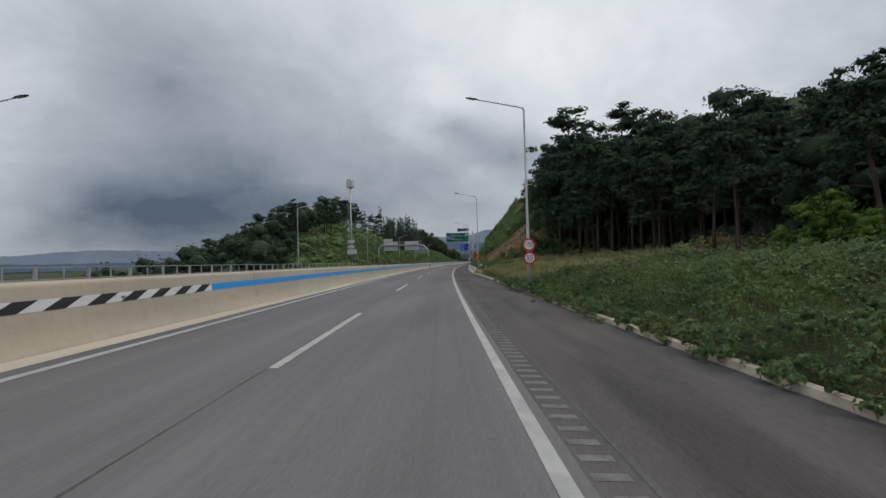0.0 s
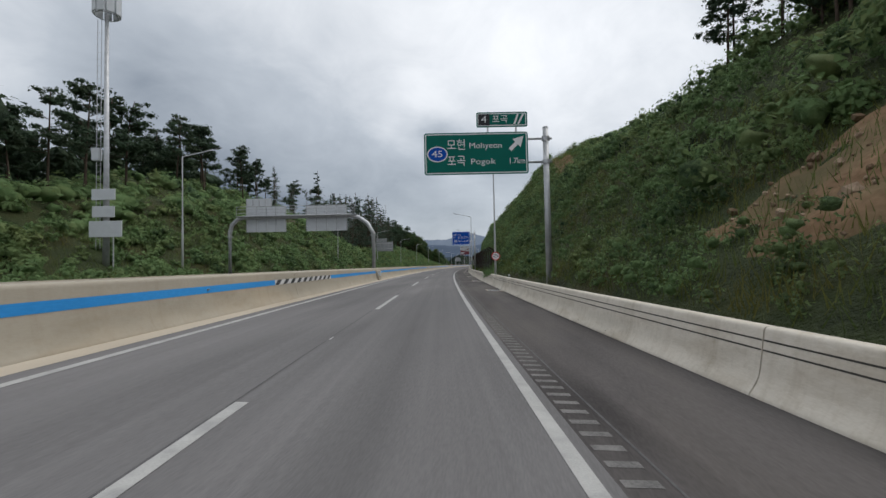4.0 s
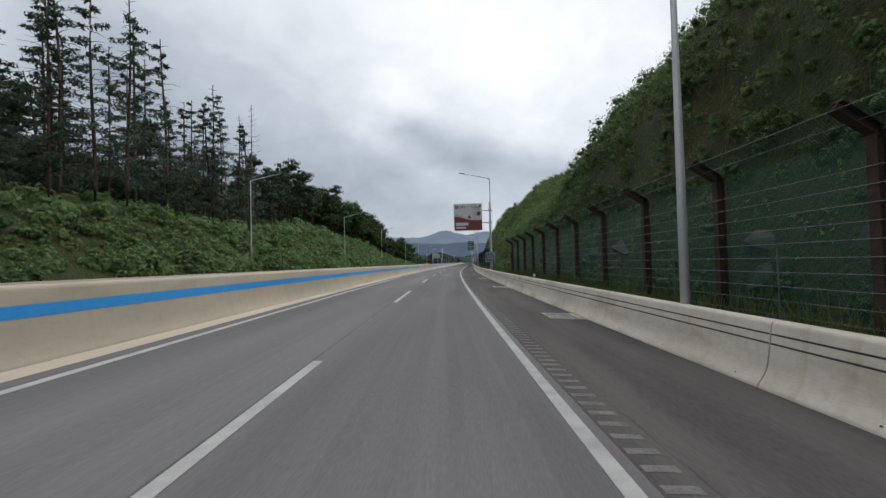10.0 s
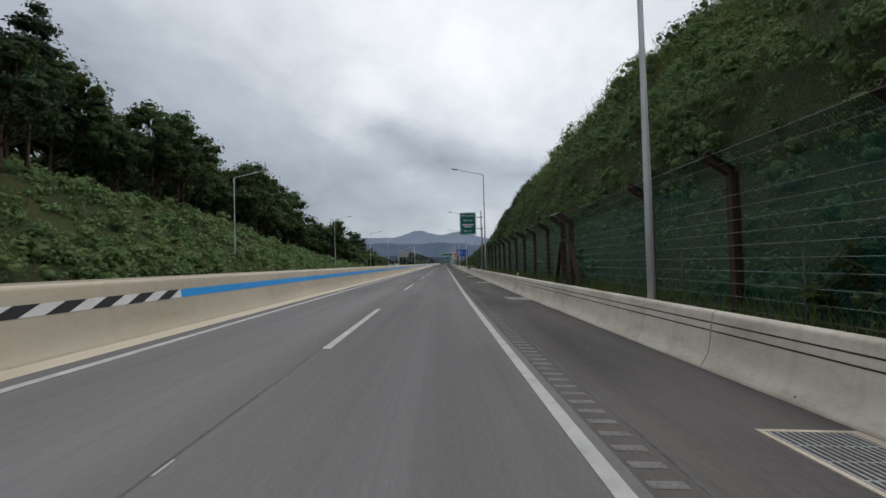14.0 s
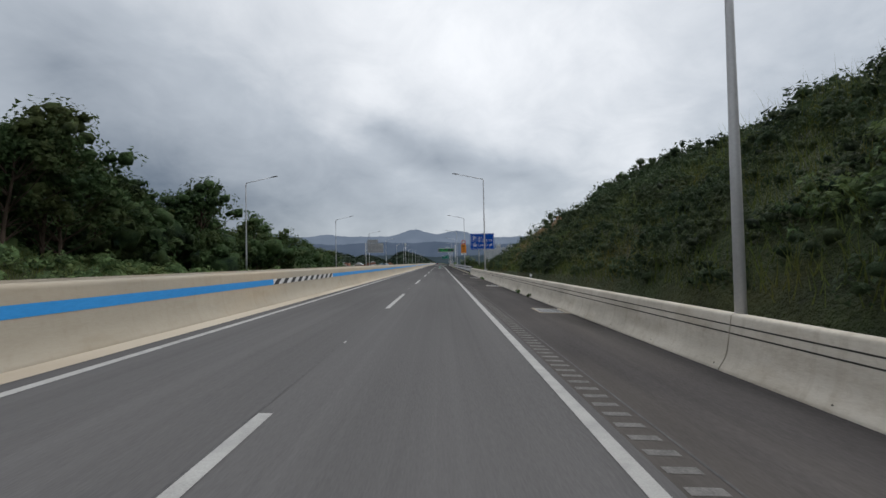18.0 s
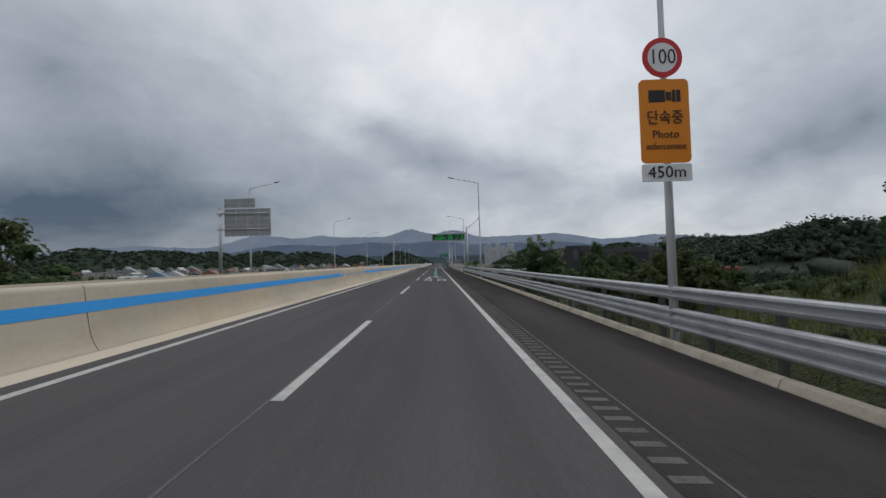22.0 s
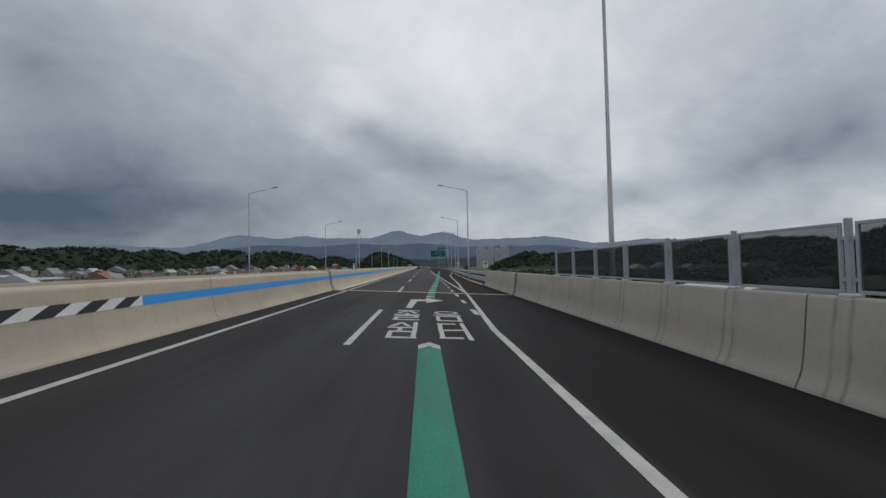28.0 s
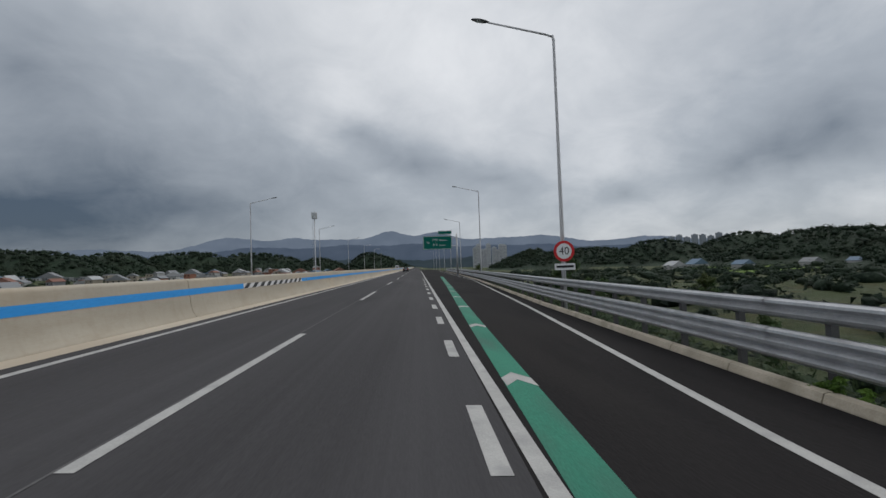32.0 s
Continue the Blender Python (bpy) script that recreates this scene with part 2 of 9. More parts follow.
def surface(name, a, b, scale=3.0, rough=0.8, metal=0.0, spec=0.3, bump=0.2, grain=40.0, stains=None, stretch=(1, 1, 1), island=0.0, fine_w=0.45):
    """Two tones mixed at two scales of noise, with fine relief; stains: a third tone in blotches."""
    m, n, l, bs = material(name, rough, metal, spec)
    tc = n.new("ShaderNodeTexCoord")
    mp = n.new("ShaderNodeMapping")
    mp.inputs["Scale"].default_value = stretch
    geo = n.new("ShaderNodeNewGeometry")
    l.new(geo.outputs["Position"], mp.inputs["Vector"])
    n1, n2 = n.new("ShaderNodeTexNoise"), n.new("ShaderNodeTexNoise")
    n1.inputs["Scale"].default_value, n1.inputs["Detail"].default_value = scale, 5
    n2.inputs["Scale"].default_value, n2.inputs["Detail"].default_value = grain, 3
    l.new(mp.outputs[0], n1.inputs["Vector"])
    l.new(mp.outputs[0], n2.inputs["Vector"])
    add = n.new("ShaderNodeMath")
    add.operation = "MULTIPLY_ADD"
    add.inputs[1].default_value, add.inputs[2].default_value = fine_w, 0.5 * (0.45 - fine_w)
    l.new(n2.outputs[0], add.inputs[0])
    mix = n.new("ShaderNodeMath")
    mix.operation = "MULTIPLY_ADD"
    mix.inputs[1].default_value = 0.55
    l.new(n1.outputs[0], mix.inputs[0])
    l.new(add.outputs[0], mix.inputs[2])
    val = mix.outputs[0]
    if island:
        isl = n.new("ShaderNodeMath")
        isl.operation = "MULTIPLY_ADD"
        isl.inputs[1].default_value = island
        l.new(geo.outputs["Random Per Island"], isl.inputs[0])
        l.new(val, isl.inputs[2])
        sub = n.new("ShaderNodeMath")
        sub.operation = "SUBTRACT"
        sub.inputs[1].default_value = island / 2
        l.new(isl.outputs[0], sub.inputs[0])
        val = sub.outputs[0]
    rp = n.new("ShaderNodeValToRGB")
    rp.color_ramp.elements[0].position, rp.color_ramp.elements[0].color = 0.34, (*a, 1)
    rp.color_ramp.elements[1].position, rp.color_ramp.elements[1].color = 0.66, (*b, 1)
    l.new(val, rp.inputs[0])
    col = rp.outputs[0]
    if stains:
        tone, amount, sscale = stains
        n3 = n.new("ShaderNodeTexNoise")
        n3.inputs["Scale"].default_value, n3.inputs["Detail"].default_value = sscale, 6
        l.new(mp.outputs[0], n3.inputs["Vector"])
        r3 = n.new("ShaderNodeValToRGB")
        r3.color_ramp.elements[0].position, r3.color_ramp.elements[1].position = 0.48, 0.7
        r3.color_ramp.elements[0].color, r3.color_ramp.elements[1].color = (0, 0, 0, 1), (amount, amount, amount, 1)
        l.new(n3.outputs[0], r3.inputs[0])
        mx = n.new("ShaderNodeMix")
        mx.data_type = "RGBA"
        mx.inputs["B"].default_value = (*tone, 1)
        l.new(r3.outputs[0], mx.inputs["Factor"])
        l.new(col, mx.inputs["A"])
        col = mx.outputs["Result"]
    l.new(col, bs.inputs["Base Color"])
    if bump:
        bp = n.new("ShaderNodeBump")
        bp.inputs["Strength"].default_value, bp.inputs["Distance"].default_value = bump, 0.02
        l.new(n2.outputs[0], bp.inputs["Height"])
        l.new(bp.outputs[0], bs.inputs["Normal"])
    return m


def foliage(name, dark, light, patch=0.12, glow=0.25, leafy=7.0, dry=0.35):
    """Leaves: tone by patch, by clump and by leaf, olive and dry in places, a little light passing through."""
    m, n, l, bs = material(name, 0.75, 0, 0.15)
    geo = n.new("ShaderNodeNewGeometry")
    obi = n.new("ShaderNodeObjectInfo")

    def noise(scale, detail, rough=0.5):
        k = n.new("ShaderNodeTexNoise")
        k.inputs["Scale"].default_value, k.inputs["Detail"].default_value, k.inputs["Roughness"].default_value = scale, detail, rough
        l.new(geo.outputs["Position"], k.inputs["Vector"])
        return k.outputs[0]

    def blend(value, gain, base):
        k = n.new("ShaderNodeMath")
        k.operation = "MULTIPLY_ADD"
        k.inputs[1].default_value = gain
        l.new(value, k.inputs[0])
        if isinstance(base, float):
            k.inputs[2].default_value = base
        else:
            l.new(base, k.inputs[2])
        return k.outputs[0]

    leaf = noise(leafy * 1.6, 4, 0.7)
    tone = blend(noise(patch, 3), 0.9, -0.62)
    tone = blend(noise(leafy * 0.13, 3, 0.6), 1.15, tone)
    # darker where the relief is low: shade in the leaf gaps put into colour
    tone = blend(leaf, 0.65, tone)
    tone = blend(geo.outputs["Random Per Island"], 0.3, tone)
    tone = blend(obi.outputs["Random"], 0.2, tone)
    rp = n.new("ShaderNodeValToRGB")
    rp.color_ramp.elements[0].position, rp.color_ramp.elements[0].color = 0.55, (*dark, 1)
    rp.color_ramp.elements[1].position, rp.color_ramp.elements[1].color = 1.0, (*light, 1)
    l.new(tone, rp.inputs[0])
    olive = n.new("ShaderNodeMix")
    olive.data_type, olive.blend_type = "RGBA", "MULTIPLY"
    olive.inputs["B"].default_value = (1.35, 0.86, 0.8, 1)
    mr = n.new("ShaderNodeMapRange")
    mr.inputs["From Min"].default_value, mr.inputs["From Max"].default_value, mr.inputs["To Max"].default_value = 0.46, 0.66, dry * 2
    l.new(noise(patch * 1.7, 4, 0.6), mr.inputs["Value"])
    l.new(mr.outputs[0], olive.inputs["Factor"])
    l.new(rp.outputs[0], olive.inputs["A"])
    col = olive.outputs["Result"]
    l.new(col, bs.inputs["Base Color"])
    bp = n.new("ShaderNodeBump")
    bp.inputs["Strength"].default_value, bp.inputs["Distance"].default_value = 1.0, 1.3 / leafy
    l.new(leaf, bp.inputs["Height"])
    l.new(bp.outputs[0], bs.inputs["Normal"])
    tr = n.new("ShaderNodeBsdfTranslucent")
    l.new(col, tr.inputs["Color"])
    mx = n.new("ShaderNodeMixShader")
    mx.inputs[0].default_value = glow
    l.new(bs.outputs[0], mx.inputs[1])
    l.new(tr.outputs[0], mx.inputs[2])
    l.new(mx.outputs[0], n["Material Output"].inputs["Surface"])
    return m


def plain(name, c, rough=0.6, metal=0.0, vary=0.12, scale=2.0, spec=0.4):
    d = tuple(x * (1 - vary) for x in c)
    e = tuple(min(1, x * (1 + vary)) for x in c)
    return surface(name, d, e, scale, rough, metal, spec, 0.05, 25.0)


def glowing(name, c, strength):
    m, n, l, bs = material(name, 0.5)
    bs.inputs["Base Color"].default_value = (*(x * 0.2 for x in c), 1)
    bs.inputs["Emission Color"].default_value, bs.inputs["Emission Strength"].default_value = (*c, 1), strength
    return m


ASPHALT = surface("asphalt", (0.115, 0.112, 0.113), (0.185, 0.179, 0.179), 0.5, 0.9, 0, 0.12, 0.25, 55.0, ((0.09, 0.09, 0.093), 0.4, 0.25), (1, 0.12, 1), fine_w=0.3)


def tone_along(m, y0, y1, tone):
    """The base colour is multiplied by tone, easing in from y0 to y1 along the road."""
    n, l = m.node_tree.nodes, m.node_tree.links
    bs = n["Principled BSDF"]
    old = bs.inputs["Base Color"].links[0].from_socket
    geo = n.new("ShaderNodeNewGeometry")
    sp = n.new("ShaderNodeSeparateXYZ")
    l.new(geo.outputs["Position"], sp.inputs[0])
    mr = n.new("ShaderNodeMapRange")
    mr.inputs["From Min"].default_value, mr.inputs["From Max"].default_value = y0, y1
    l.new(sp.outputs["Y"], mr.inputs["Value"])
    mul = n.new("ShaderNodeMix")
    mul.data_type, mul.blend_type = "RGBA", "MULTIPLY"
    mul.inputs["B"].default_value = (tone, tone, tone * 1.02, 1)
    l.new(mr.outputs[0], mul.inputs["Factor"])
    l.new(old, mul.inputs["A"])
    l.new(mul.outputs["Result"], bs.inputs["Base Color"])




def worn(m, bands, blots, dark):
    """Traffic wear: long bands of tone along the lanes, and stains drawn out along the road."""
    n, l = m.node_tree.nodes, m.node_tree.links
    bs = n["Principled BSDF"]
    lane = n.new("ShaderNodeAttribute")
    lane.attribute_name = "lane"
    for scale, size, lo, hi, f0, f1 in (((0.85, 0.006, 1), 1.0, 1 - bands, 1 + bands, 0.3, 0.7), ((0.6, 0.09, 1), 0.7, 1.0, dark, blots, blots + 0.12), ((9.0, 0.05, 1), 1.0, 0.95, 1.05, 0.3, 0.7)):
        mp = n.new("ShaderNodeMapping")
        mp.inputs["Scale"].default_value = scale
        l.new(lane.outputs["Vector"], mp.inputs["Vector"])
        nz = n.new("ShaderNodeTexNoise")
        nz.inputs["Scale"].default_value, nz.inputs["Detail"].default_value, nz.inputs["Roughness"].default_value = size, 5, 0.55
        l.new(mp.outputs[0], nz.inputs["Vector"])
        mr = n.new("ShaderNodeMapRange")
        for key, value in (("From Min", f0), ("From Max", f1), ("To Min", lo), ("To Max", hi)):
            mr.inputs[key].default_value = value
        l.new(nz.outputs[0], mr.inputs["Value"])
        mul = n.new("ShaderNodeMix")
        mul.data_type, mul.blend_type = "RGBA", "MULTIPLY"
        mul.inputs["Factor"].default_value = 1.0
        l.new(bs.inputs["Base Color"].links[0].from_socket, mul.inputs["A"])
        l.new(mr.outputs[0], mul.inputs["B"])
        l.new(mul.outputs["Result"], bs.inputs["Base Color"])


tone_along(ASPHALT, 340, 545, 0.32)
tone_along(ASPHALT, 680, 715, 1.25)
worn(ASPHALT, 0.16, 0.6, 0.86)
SHOULDER = surface("shoulder_asphalt", (0.062, 0.057, 0.057), (0.125, 0.115, 0.111), 0.7, 0.95, 0, 0.1, 0.4, 35.0, ((0.15, 0.135, 0.12), 0.5, 0.4), (1, 0.2, 1), fine_w=0.3)
tone_along(SHOULDER, 370, 545, 0.215)
tone_along(SHOULDER, 600, 650, 0.8)
worn(SHOULDER, 0.12, 0.55, 0.68)
DECK = surface("deck_asphalt", (0.02, 0.02, 0.021), (0.034, 0.0335, 0.034), 0.6, 0.9, 0, 0.12, 0.3, 55.0, ((0.08, 0.08, 0.08), 0.3, 0.3), (1, 0.15, 1), fine_w=0.3)
worn(DECK, 0.2, 0.58, 0.8)


def weathered(m, run, patch, tone):
    """Rain marks running down the face, and cloudy patches of dirt along it."""
    n, l = m.node_tree.nodes, m.node_tree.links
    bs = n["Principled BSDF"]
    lane = n.new("ShaderNodeAttribute")
    lane.attribute_name = "lane"
    geo = n.new("ShaderNodeNewGeometry")
    for vec, scale, size, f0, f1, depth in ((lane.outputs["Vector"], (0.0, 2.6, 0), 1.0, 0.52, 0.78, run), (geo.outputs["Position"], (1.0, 0.45, 1.6), 1.3, 0.5, 0.72, patch), (geo.outputs["Position"], (1, 1, 1), 7.0, 0.5, 0.75, patch * 0.6)):
        mp = n.new("ShaderNodeMapping")
        mp.inputs["Scale"].default_value = scale
        l.new(vec, mp.inputs["Vector"])
        nz = n.new("ShaderNodeTexNoise")
        nz.inputs["Scale"].default_value, nz.inputs["Detail"].default_value, nz.inputs["Roughness"].default_value = size, 7, 0.6
        l.new(mp.outputs[0], nz.inputs["Vector"])
        mr = n.new("ShaderNodeMapRange")
        for key, value in (("From Min", f0), ("From Max", f1), ("To Max", depth)):
            mr.inputs[key].default_value = value
        l.new(nz.outputs[0], mr.inputs["Value"])
        mul = n.new("ShaderNodeMix")
        mul.data_type, mul.blend_type = "RGBA", "MULTIPLY"
        mul.inputs["B"].default_value = (*tone, 1)
        l.new(mr.outputs[0], mul.inputs["Factor"])
        l.new(bs.inputs["Base Color"].links[0].from_socket, mul.inputs["A"])
        l.new(mul.outputs["Result"], bs.inputs["Base Color"])


def newer_edge(m, u, tone):
    """Beyond u the paving is newer and darker."""
    n, l = m.node_tree.nodes, m.node_tree.links
    bs = n["Principled BSDF"]
    lane = n.new("ShaderNodeAttribute")
    lane.attribute_name = "lane"
    sp = n.new("ShaderNodeSeparateXYZ")
    l.new(lane.outputs["Vector"], sp.inputs[0])
    mr = n.new("ShaderNodeMapRange")
    for key, value in (("From Min", u), ("From Max", u + 0.12), ("To Min", 1.0), ("To Max", tone)):
        mr.inputs[key].default_value = value
    l.new(sp.outputs["X"], mr.inputs["Value"])
    mul = n.new("ShaderNodeMix")
    mul.data_type, mul.blend_type = "RGBA", "MULTIPLY"
    mul.inputs["Factor"].default_value = 1.0
    l.new(bs.inputs["Base Color"].links[0].from_socket, mul.inputs["A"])
    l.new(mr.outputs[0], mul.inputs["B"])
    l.new(mul.outputs["Result"], bs.inputs["Base Color"])


newer_edge(DECK, 1.9, 0.5)
PAINT = surface("road_paint", (0.32, 0.318, 0.308), (0.44, 0.437, 0.422), 2.0, 0.7, 0, 0.3, 0.25, 45.0, ((0.25, 0.25, 0.25), 0.6, 3.0))
GREEN_PAINT = surface("green_road_paint", (0.012, 0.13, 0.085), (0.03, 0.21, 0.135), 1.2, 0.75, 0, 0.3, 0.3, 45.0, ((0.05, 0.09, 0.075), 0.5, 1.5), (1, 0.25, 1))
SEAM = surface("seam_tar", (0.06, 0.06, 0.062), (0.125, 0.123, 0.123), 0.8, 0.85, 0, 0.25, 0.2, 9.0)
RUMBLE = surface("milled_asphalt", (0.105, 0.102, 0.1), (0.21, 0.204, 0.196), 5.0, 0.9, 0, 0.2, 0.5, 40.0)
tone_along(RUMBLE, 400, 545, 0.4)
CONCRETE = surface("barrier_concrete", (0.339, 0.305, 0.246), (0.431, 0.393, 0.326), 0.8, 0.85, 0, 0.25, 0.15, 30.0, ((0.47, 0.38, 0.27), 0.6, 0.55), (1, 0.25, 1), fine_w=0.12)
CONCRETE_R = surface("verge_concrete", (0.54, 0.495, 0.425), (0.69, 0.64, 0.555), 0.9, 0.88, 0, 0.25, 0.2, 30.0, ((0.30, 0.27, 0.22), 0.6, 0.9), (1, 0.35, 1), fine_w=0.12)
GUTTER = surface("gutter_concrete", (0.44, 0.38, 0.30), (0.56, 0.50, 0.41), 0.9, 0.9, 0, 0.2, 0.2, 30.0, ((0.33, 0.27, 0.2), 0.5, 0.5), (1, 0.2, 1), fine_w=0.12)
BRIDGE_CONCRETE = surface("parapet_concrete", (0.315, 0.3, 0.27), (0.39, 0.37, 0.34), 0.6, 0.88, 0, 0.25, 0.12, 30.0, ((0.40, 0.34, 0.26), 0.5, 0.5), (1, 0.6, 0.5), fine_w=0.12)


def post_marks(m, y0, pitch):
    """Twin brown water marks running down the parapet below each screen post."""
    n, l = m.node_tree.nodes, m.node_tree.links
    bs = n["Principled BSDF"]
    geo = n.new("ShaderNodeNewGeometry")
    sp = n.new("ShaderNodeSeparateXYZ")
    l.new(geo.outputs["Position"], sp.inputs[0])

    def calc(op, a, b=0.0):
        k = n.new("ShaderNodeMath")
        k.operation = op
        for i, v in enumerate((a, b)):
            if isinstance(v, float):
                k.inputs[i].default_value = v
            else:
                l.new(v, k.inputs[i])
        return k.outputs[0]

    nz = n.new("ShaderNodeTexNoise")
    nz.inputs["Scale"].default_value, nz.inputs["Detail"].default_value = 2.2, 4
    l.new(geo.outputs["Position"], nz.inputs["Vector"])
    off = calc("MULTIPLY", calc("SUBTRACT", nz.outputs[0], 0.5), 0.12)
    along = calc("ADD", sp.outputs["Y"], off)
    away = calc("ABSOLUTE", calc("SUBTRACT", calc("PINGPONG", calc("SUBTRACT", along, y0), pitch * 0.5), 0.14))
    mark = calc("MAXIMUM", calc("SUBTRACT", 1.0, calc("MULTIPLY", away, 16.0)), 0.0)
    mark = calc("MULTIPLY", mark, calc("ADD", calc("MULTIPLY", nz.outputs[0], 1.6), -0.3))
    mul = n.new("ShaderNodeMix")
    mul.data_type, mul.blend_type = "RGBA", "MULTIPLY"
    mul.inputs["B"].default_value = (0.52, 0.45, 0.38, 1)
    l.new(mark, mul.inputs["Factor"])
    l.new(bs.inputs["Base Color"].links[0].from_socket, mul.inputs["A"])
    l.new(mul.outputs["Result"], bs.inputs["Base Color"])


END_CONCRETE = surface("parapet_end_concrete", (0.33, 0.315, 0.28), (0.41, 0.39, 0.355), 0.6, 0.88, 0, 0.25, 0.12, 30.0, ((0.36, 0.3, 0.23), 0.5, 0.5), (1, 0.5, 1.2), fine_w=0.12)
post_marks(BRIDGE_CONCRETE, 601.35, 2.5)
JOINT_STEEL = surface("joint_cover_steel", (0.135, 0.122, 0.106), (0.2, 0.185, 0.165), 1.5, 0.75, 0.1, 0.3, 0.1, 20.0)
weathered(CONCRETE, 0.35, 0.35, (0.72, 0.66, 0.56))
weathered(CONCRETE_R, 0.6, 0.6, (0.62, 0.57, 0.5))
weathered(BRIDGE_CONCRETE, 0.4, 0.4, (0.7, 0.66, 0.6))
weathered(END_CONCRETE, 0.5, 0.5, (0.7, 0.64, 0.56))
# dark colour that draws the shade inside grooves, slots, holes and the drain pit
GROOVE = plain("groove_shadow_gap", (0.05, 0.047, 0.042), 0.9)
BLUE_BAND = surface("blue_barrier_paint", (0.018, 0.235, 0.6), (0.032, 0.3, 0.72), 0.7, 0.6, 0, 0.35, 0.05, 30.0, None, (1, 0.2, 1))
BLACK_BAND = plain("black_barrier_paint", (0.018, 0.02, 0.024), 0.6)
WHITE_BAND = plain("white_barrier_paint", (0.6, 0.6, 0.6), 0.6)
KERB = surface("kerb_stone", (0.40, 0.345, 0.27), (0.55, 0.49, 0.4), 1.5, 0.9, 0, 0.2, 0.25, 30.0, ((0.2, 0.18, 0.13), 0.6, 1.4))
GALV = surface("galvanised_steel", (0.36, 0.37, 0.385), (0.5, 0.51, 0.525), 3.0, 0.45, 0.55, 0.5, 0.04, 20.0, ((0.3, 0.3, 0.31), 0.5, 2.0))
LAMP_STEEL = surface("lamp_post_steel", (0.48, 0.485, 0.5), (0.58, 0.585, 0.6), 1.5, 0.5, 0.3, 0.5, 0.03, 20.0)
LAMP_HEAD = plain("lamp_head_grey", (0.13, 0.135, 0.145), 0.45, 0.3)
LENS = plain("lamp_glass", (0.55, 0.56, 0.58), 0.15)
RUST = surface("rusty_fence_steel", (0.036, 0.024, 0.020), (0.075, 0.05, 0.04), 3.0, 0.75, 0.3, 0.3, 0.2, 30.0)
WIRE = plain("fence_wire", (0.13, 0.14, 0.14), 0.55, 0.4)
SIGN_GREEN = plain("sign_green", (0.002, 0.125, 0.098), 0.6, 0, 0.06, 2.0, 0.15)
SIGN_BLUE = plain("sign_blue", (0.003, 0.07, 0.4), 0.6, 0, 0.06, 2.0, 0.15)
SIGN_WHITE = plain("sign_white", (0.72, 0.73, 0.74), 0.45, 0, 0.04)
SIGN_RED = plain("sign_red", (0.55, 0.02, 0.025), 0.45, 0, 0.06)
SIGN_ORANGE = plain("sign_orange", (0.75, 0.24, 0.01), 0.45, 0, 0.06)
SIGN_BLACK = plain("sign_black", (0.015, 0.015, 0.018), 0.5)
SIGN_BROWN = plain("sign_brown", (0.17, 0.035, 0.05), 0.5, 0, 0.06)
SIGN_PALE = plain("sign_pale_grey", (0.52, 0.54, 0.56), 0.5, 0, 0.06)
SIGN_BACK = surface("sign_back_aluminium", (0.27, 0.275, 0.285), (0.36, 0.365, 0.375), 1.5, 0.5, 0.4, 0.4, 0.02, 15.0)
LED_BOARD = plain("led_board", (0.012, 0.014, 0.022), 0.5)
LED = glowing("green_led", (0.02, 0.85, 0.14), 0.45)
BARK = surface("bark", (0.045, 0.033, 0.026), (0.1, 0.075, 0.058), 2.5, 0.95, 0, 0.1, 0.5, 14.0, None, (1, 1, 0.3))
BARK_PALE = surface("dead_wood_bark", (0.13, 0.115, 0.1), (0.21, 0.19, 0.165), 2.5, 0.95, 0, 0.1, 0.4, 14.0)
PINE = foliage("pine_needles", (0.014, 0.028, 0.02), (0.07, 0.11, 0.066), 0.12, 0.2, 5.0, 0.15)
LARCH = foliage("larch_needles", (0.024, 0.048, 0.038), (0.085, 0.135, 0.095), 0.12, 0.25, 5.0)
BROAD = foliage("broad_leaves", (0.012, 0.03, 0.016), (0.075, 0.13, 0.05), 0.12, 0.25, 4.5)
SHRUB = foliage("shrub_leaves", (0.019, 0.046, 0.029), (0.182, 0.287, 0.117), 0.16, 0.3, 7.0, 0.25)
# darker copy of SHRUB; shade of backlit slope and banks is in its colour
SHRUB_SHADE = foliage("dark_shrub_leaves", (0.009, 0.021, 0.015), (0.075, 0.115, 0.058), 0.16, 0.25, 7.0, 0.25)
MEADOW = foliage("meadow_weeds", (0.066, 0.08, 0.042), (0.34, 0.385, 0.185), 0.3, 0.3, 7.0, 0.55)
GRASS = foliage("grass_blades", (0.05, 0.085, 0.022), (0.15, 0.2, 0.06), 0.2)
VINE = foliage("vine_leaves", (0.05, 0.11, 0.02), (0.15, 0.27, 0.05), 0.3)
FLOWER = foliage("weed_flowers", (0.3, 0.3, 0.24), (0.5, 0.48, 0.36), 0.5)
# ground in leaf texture, its near-black gaps drawn in the tone
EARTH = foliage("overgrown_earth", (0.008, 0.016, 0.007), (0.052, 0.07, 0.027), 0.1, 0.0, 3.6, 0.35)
GRAVEL = surface("pale_gravel", (0.17, 0.125, 0.075), (0.38, 0.3, 0.195), 2.6, 0.95, 0, 0.1, 0.9, 14.0, ((0.1, 0.12, 0.045), 0.85, 0.7))
FIELD = foliage("rice_field", (0.09, 0.17, 0.03), (0.17, 0.28, 0.06), 0.02, 0.0, 0.8)
SOIL = surface("bare_soil", (0.115, 0.07, 0.038), (0.25, 0.165, 0.1), 0.7, 0.95, 0, 0.1, 0.9, 5.0, ((0.06, 0.065, 0.03), 0.8, 0.35))
ROCK = surface("grey_rock", (0.04, 0.04, 0.037), (0.12, 0.117, 0.11), 0.8, 0.9, 0, 0.2, 0.7, 5.0)
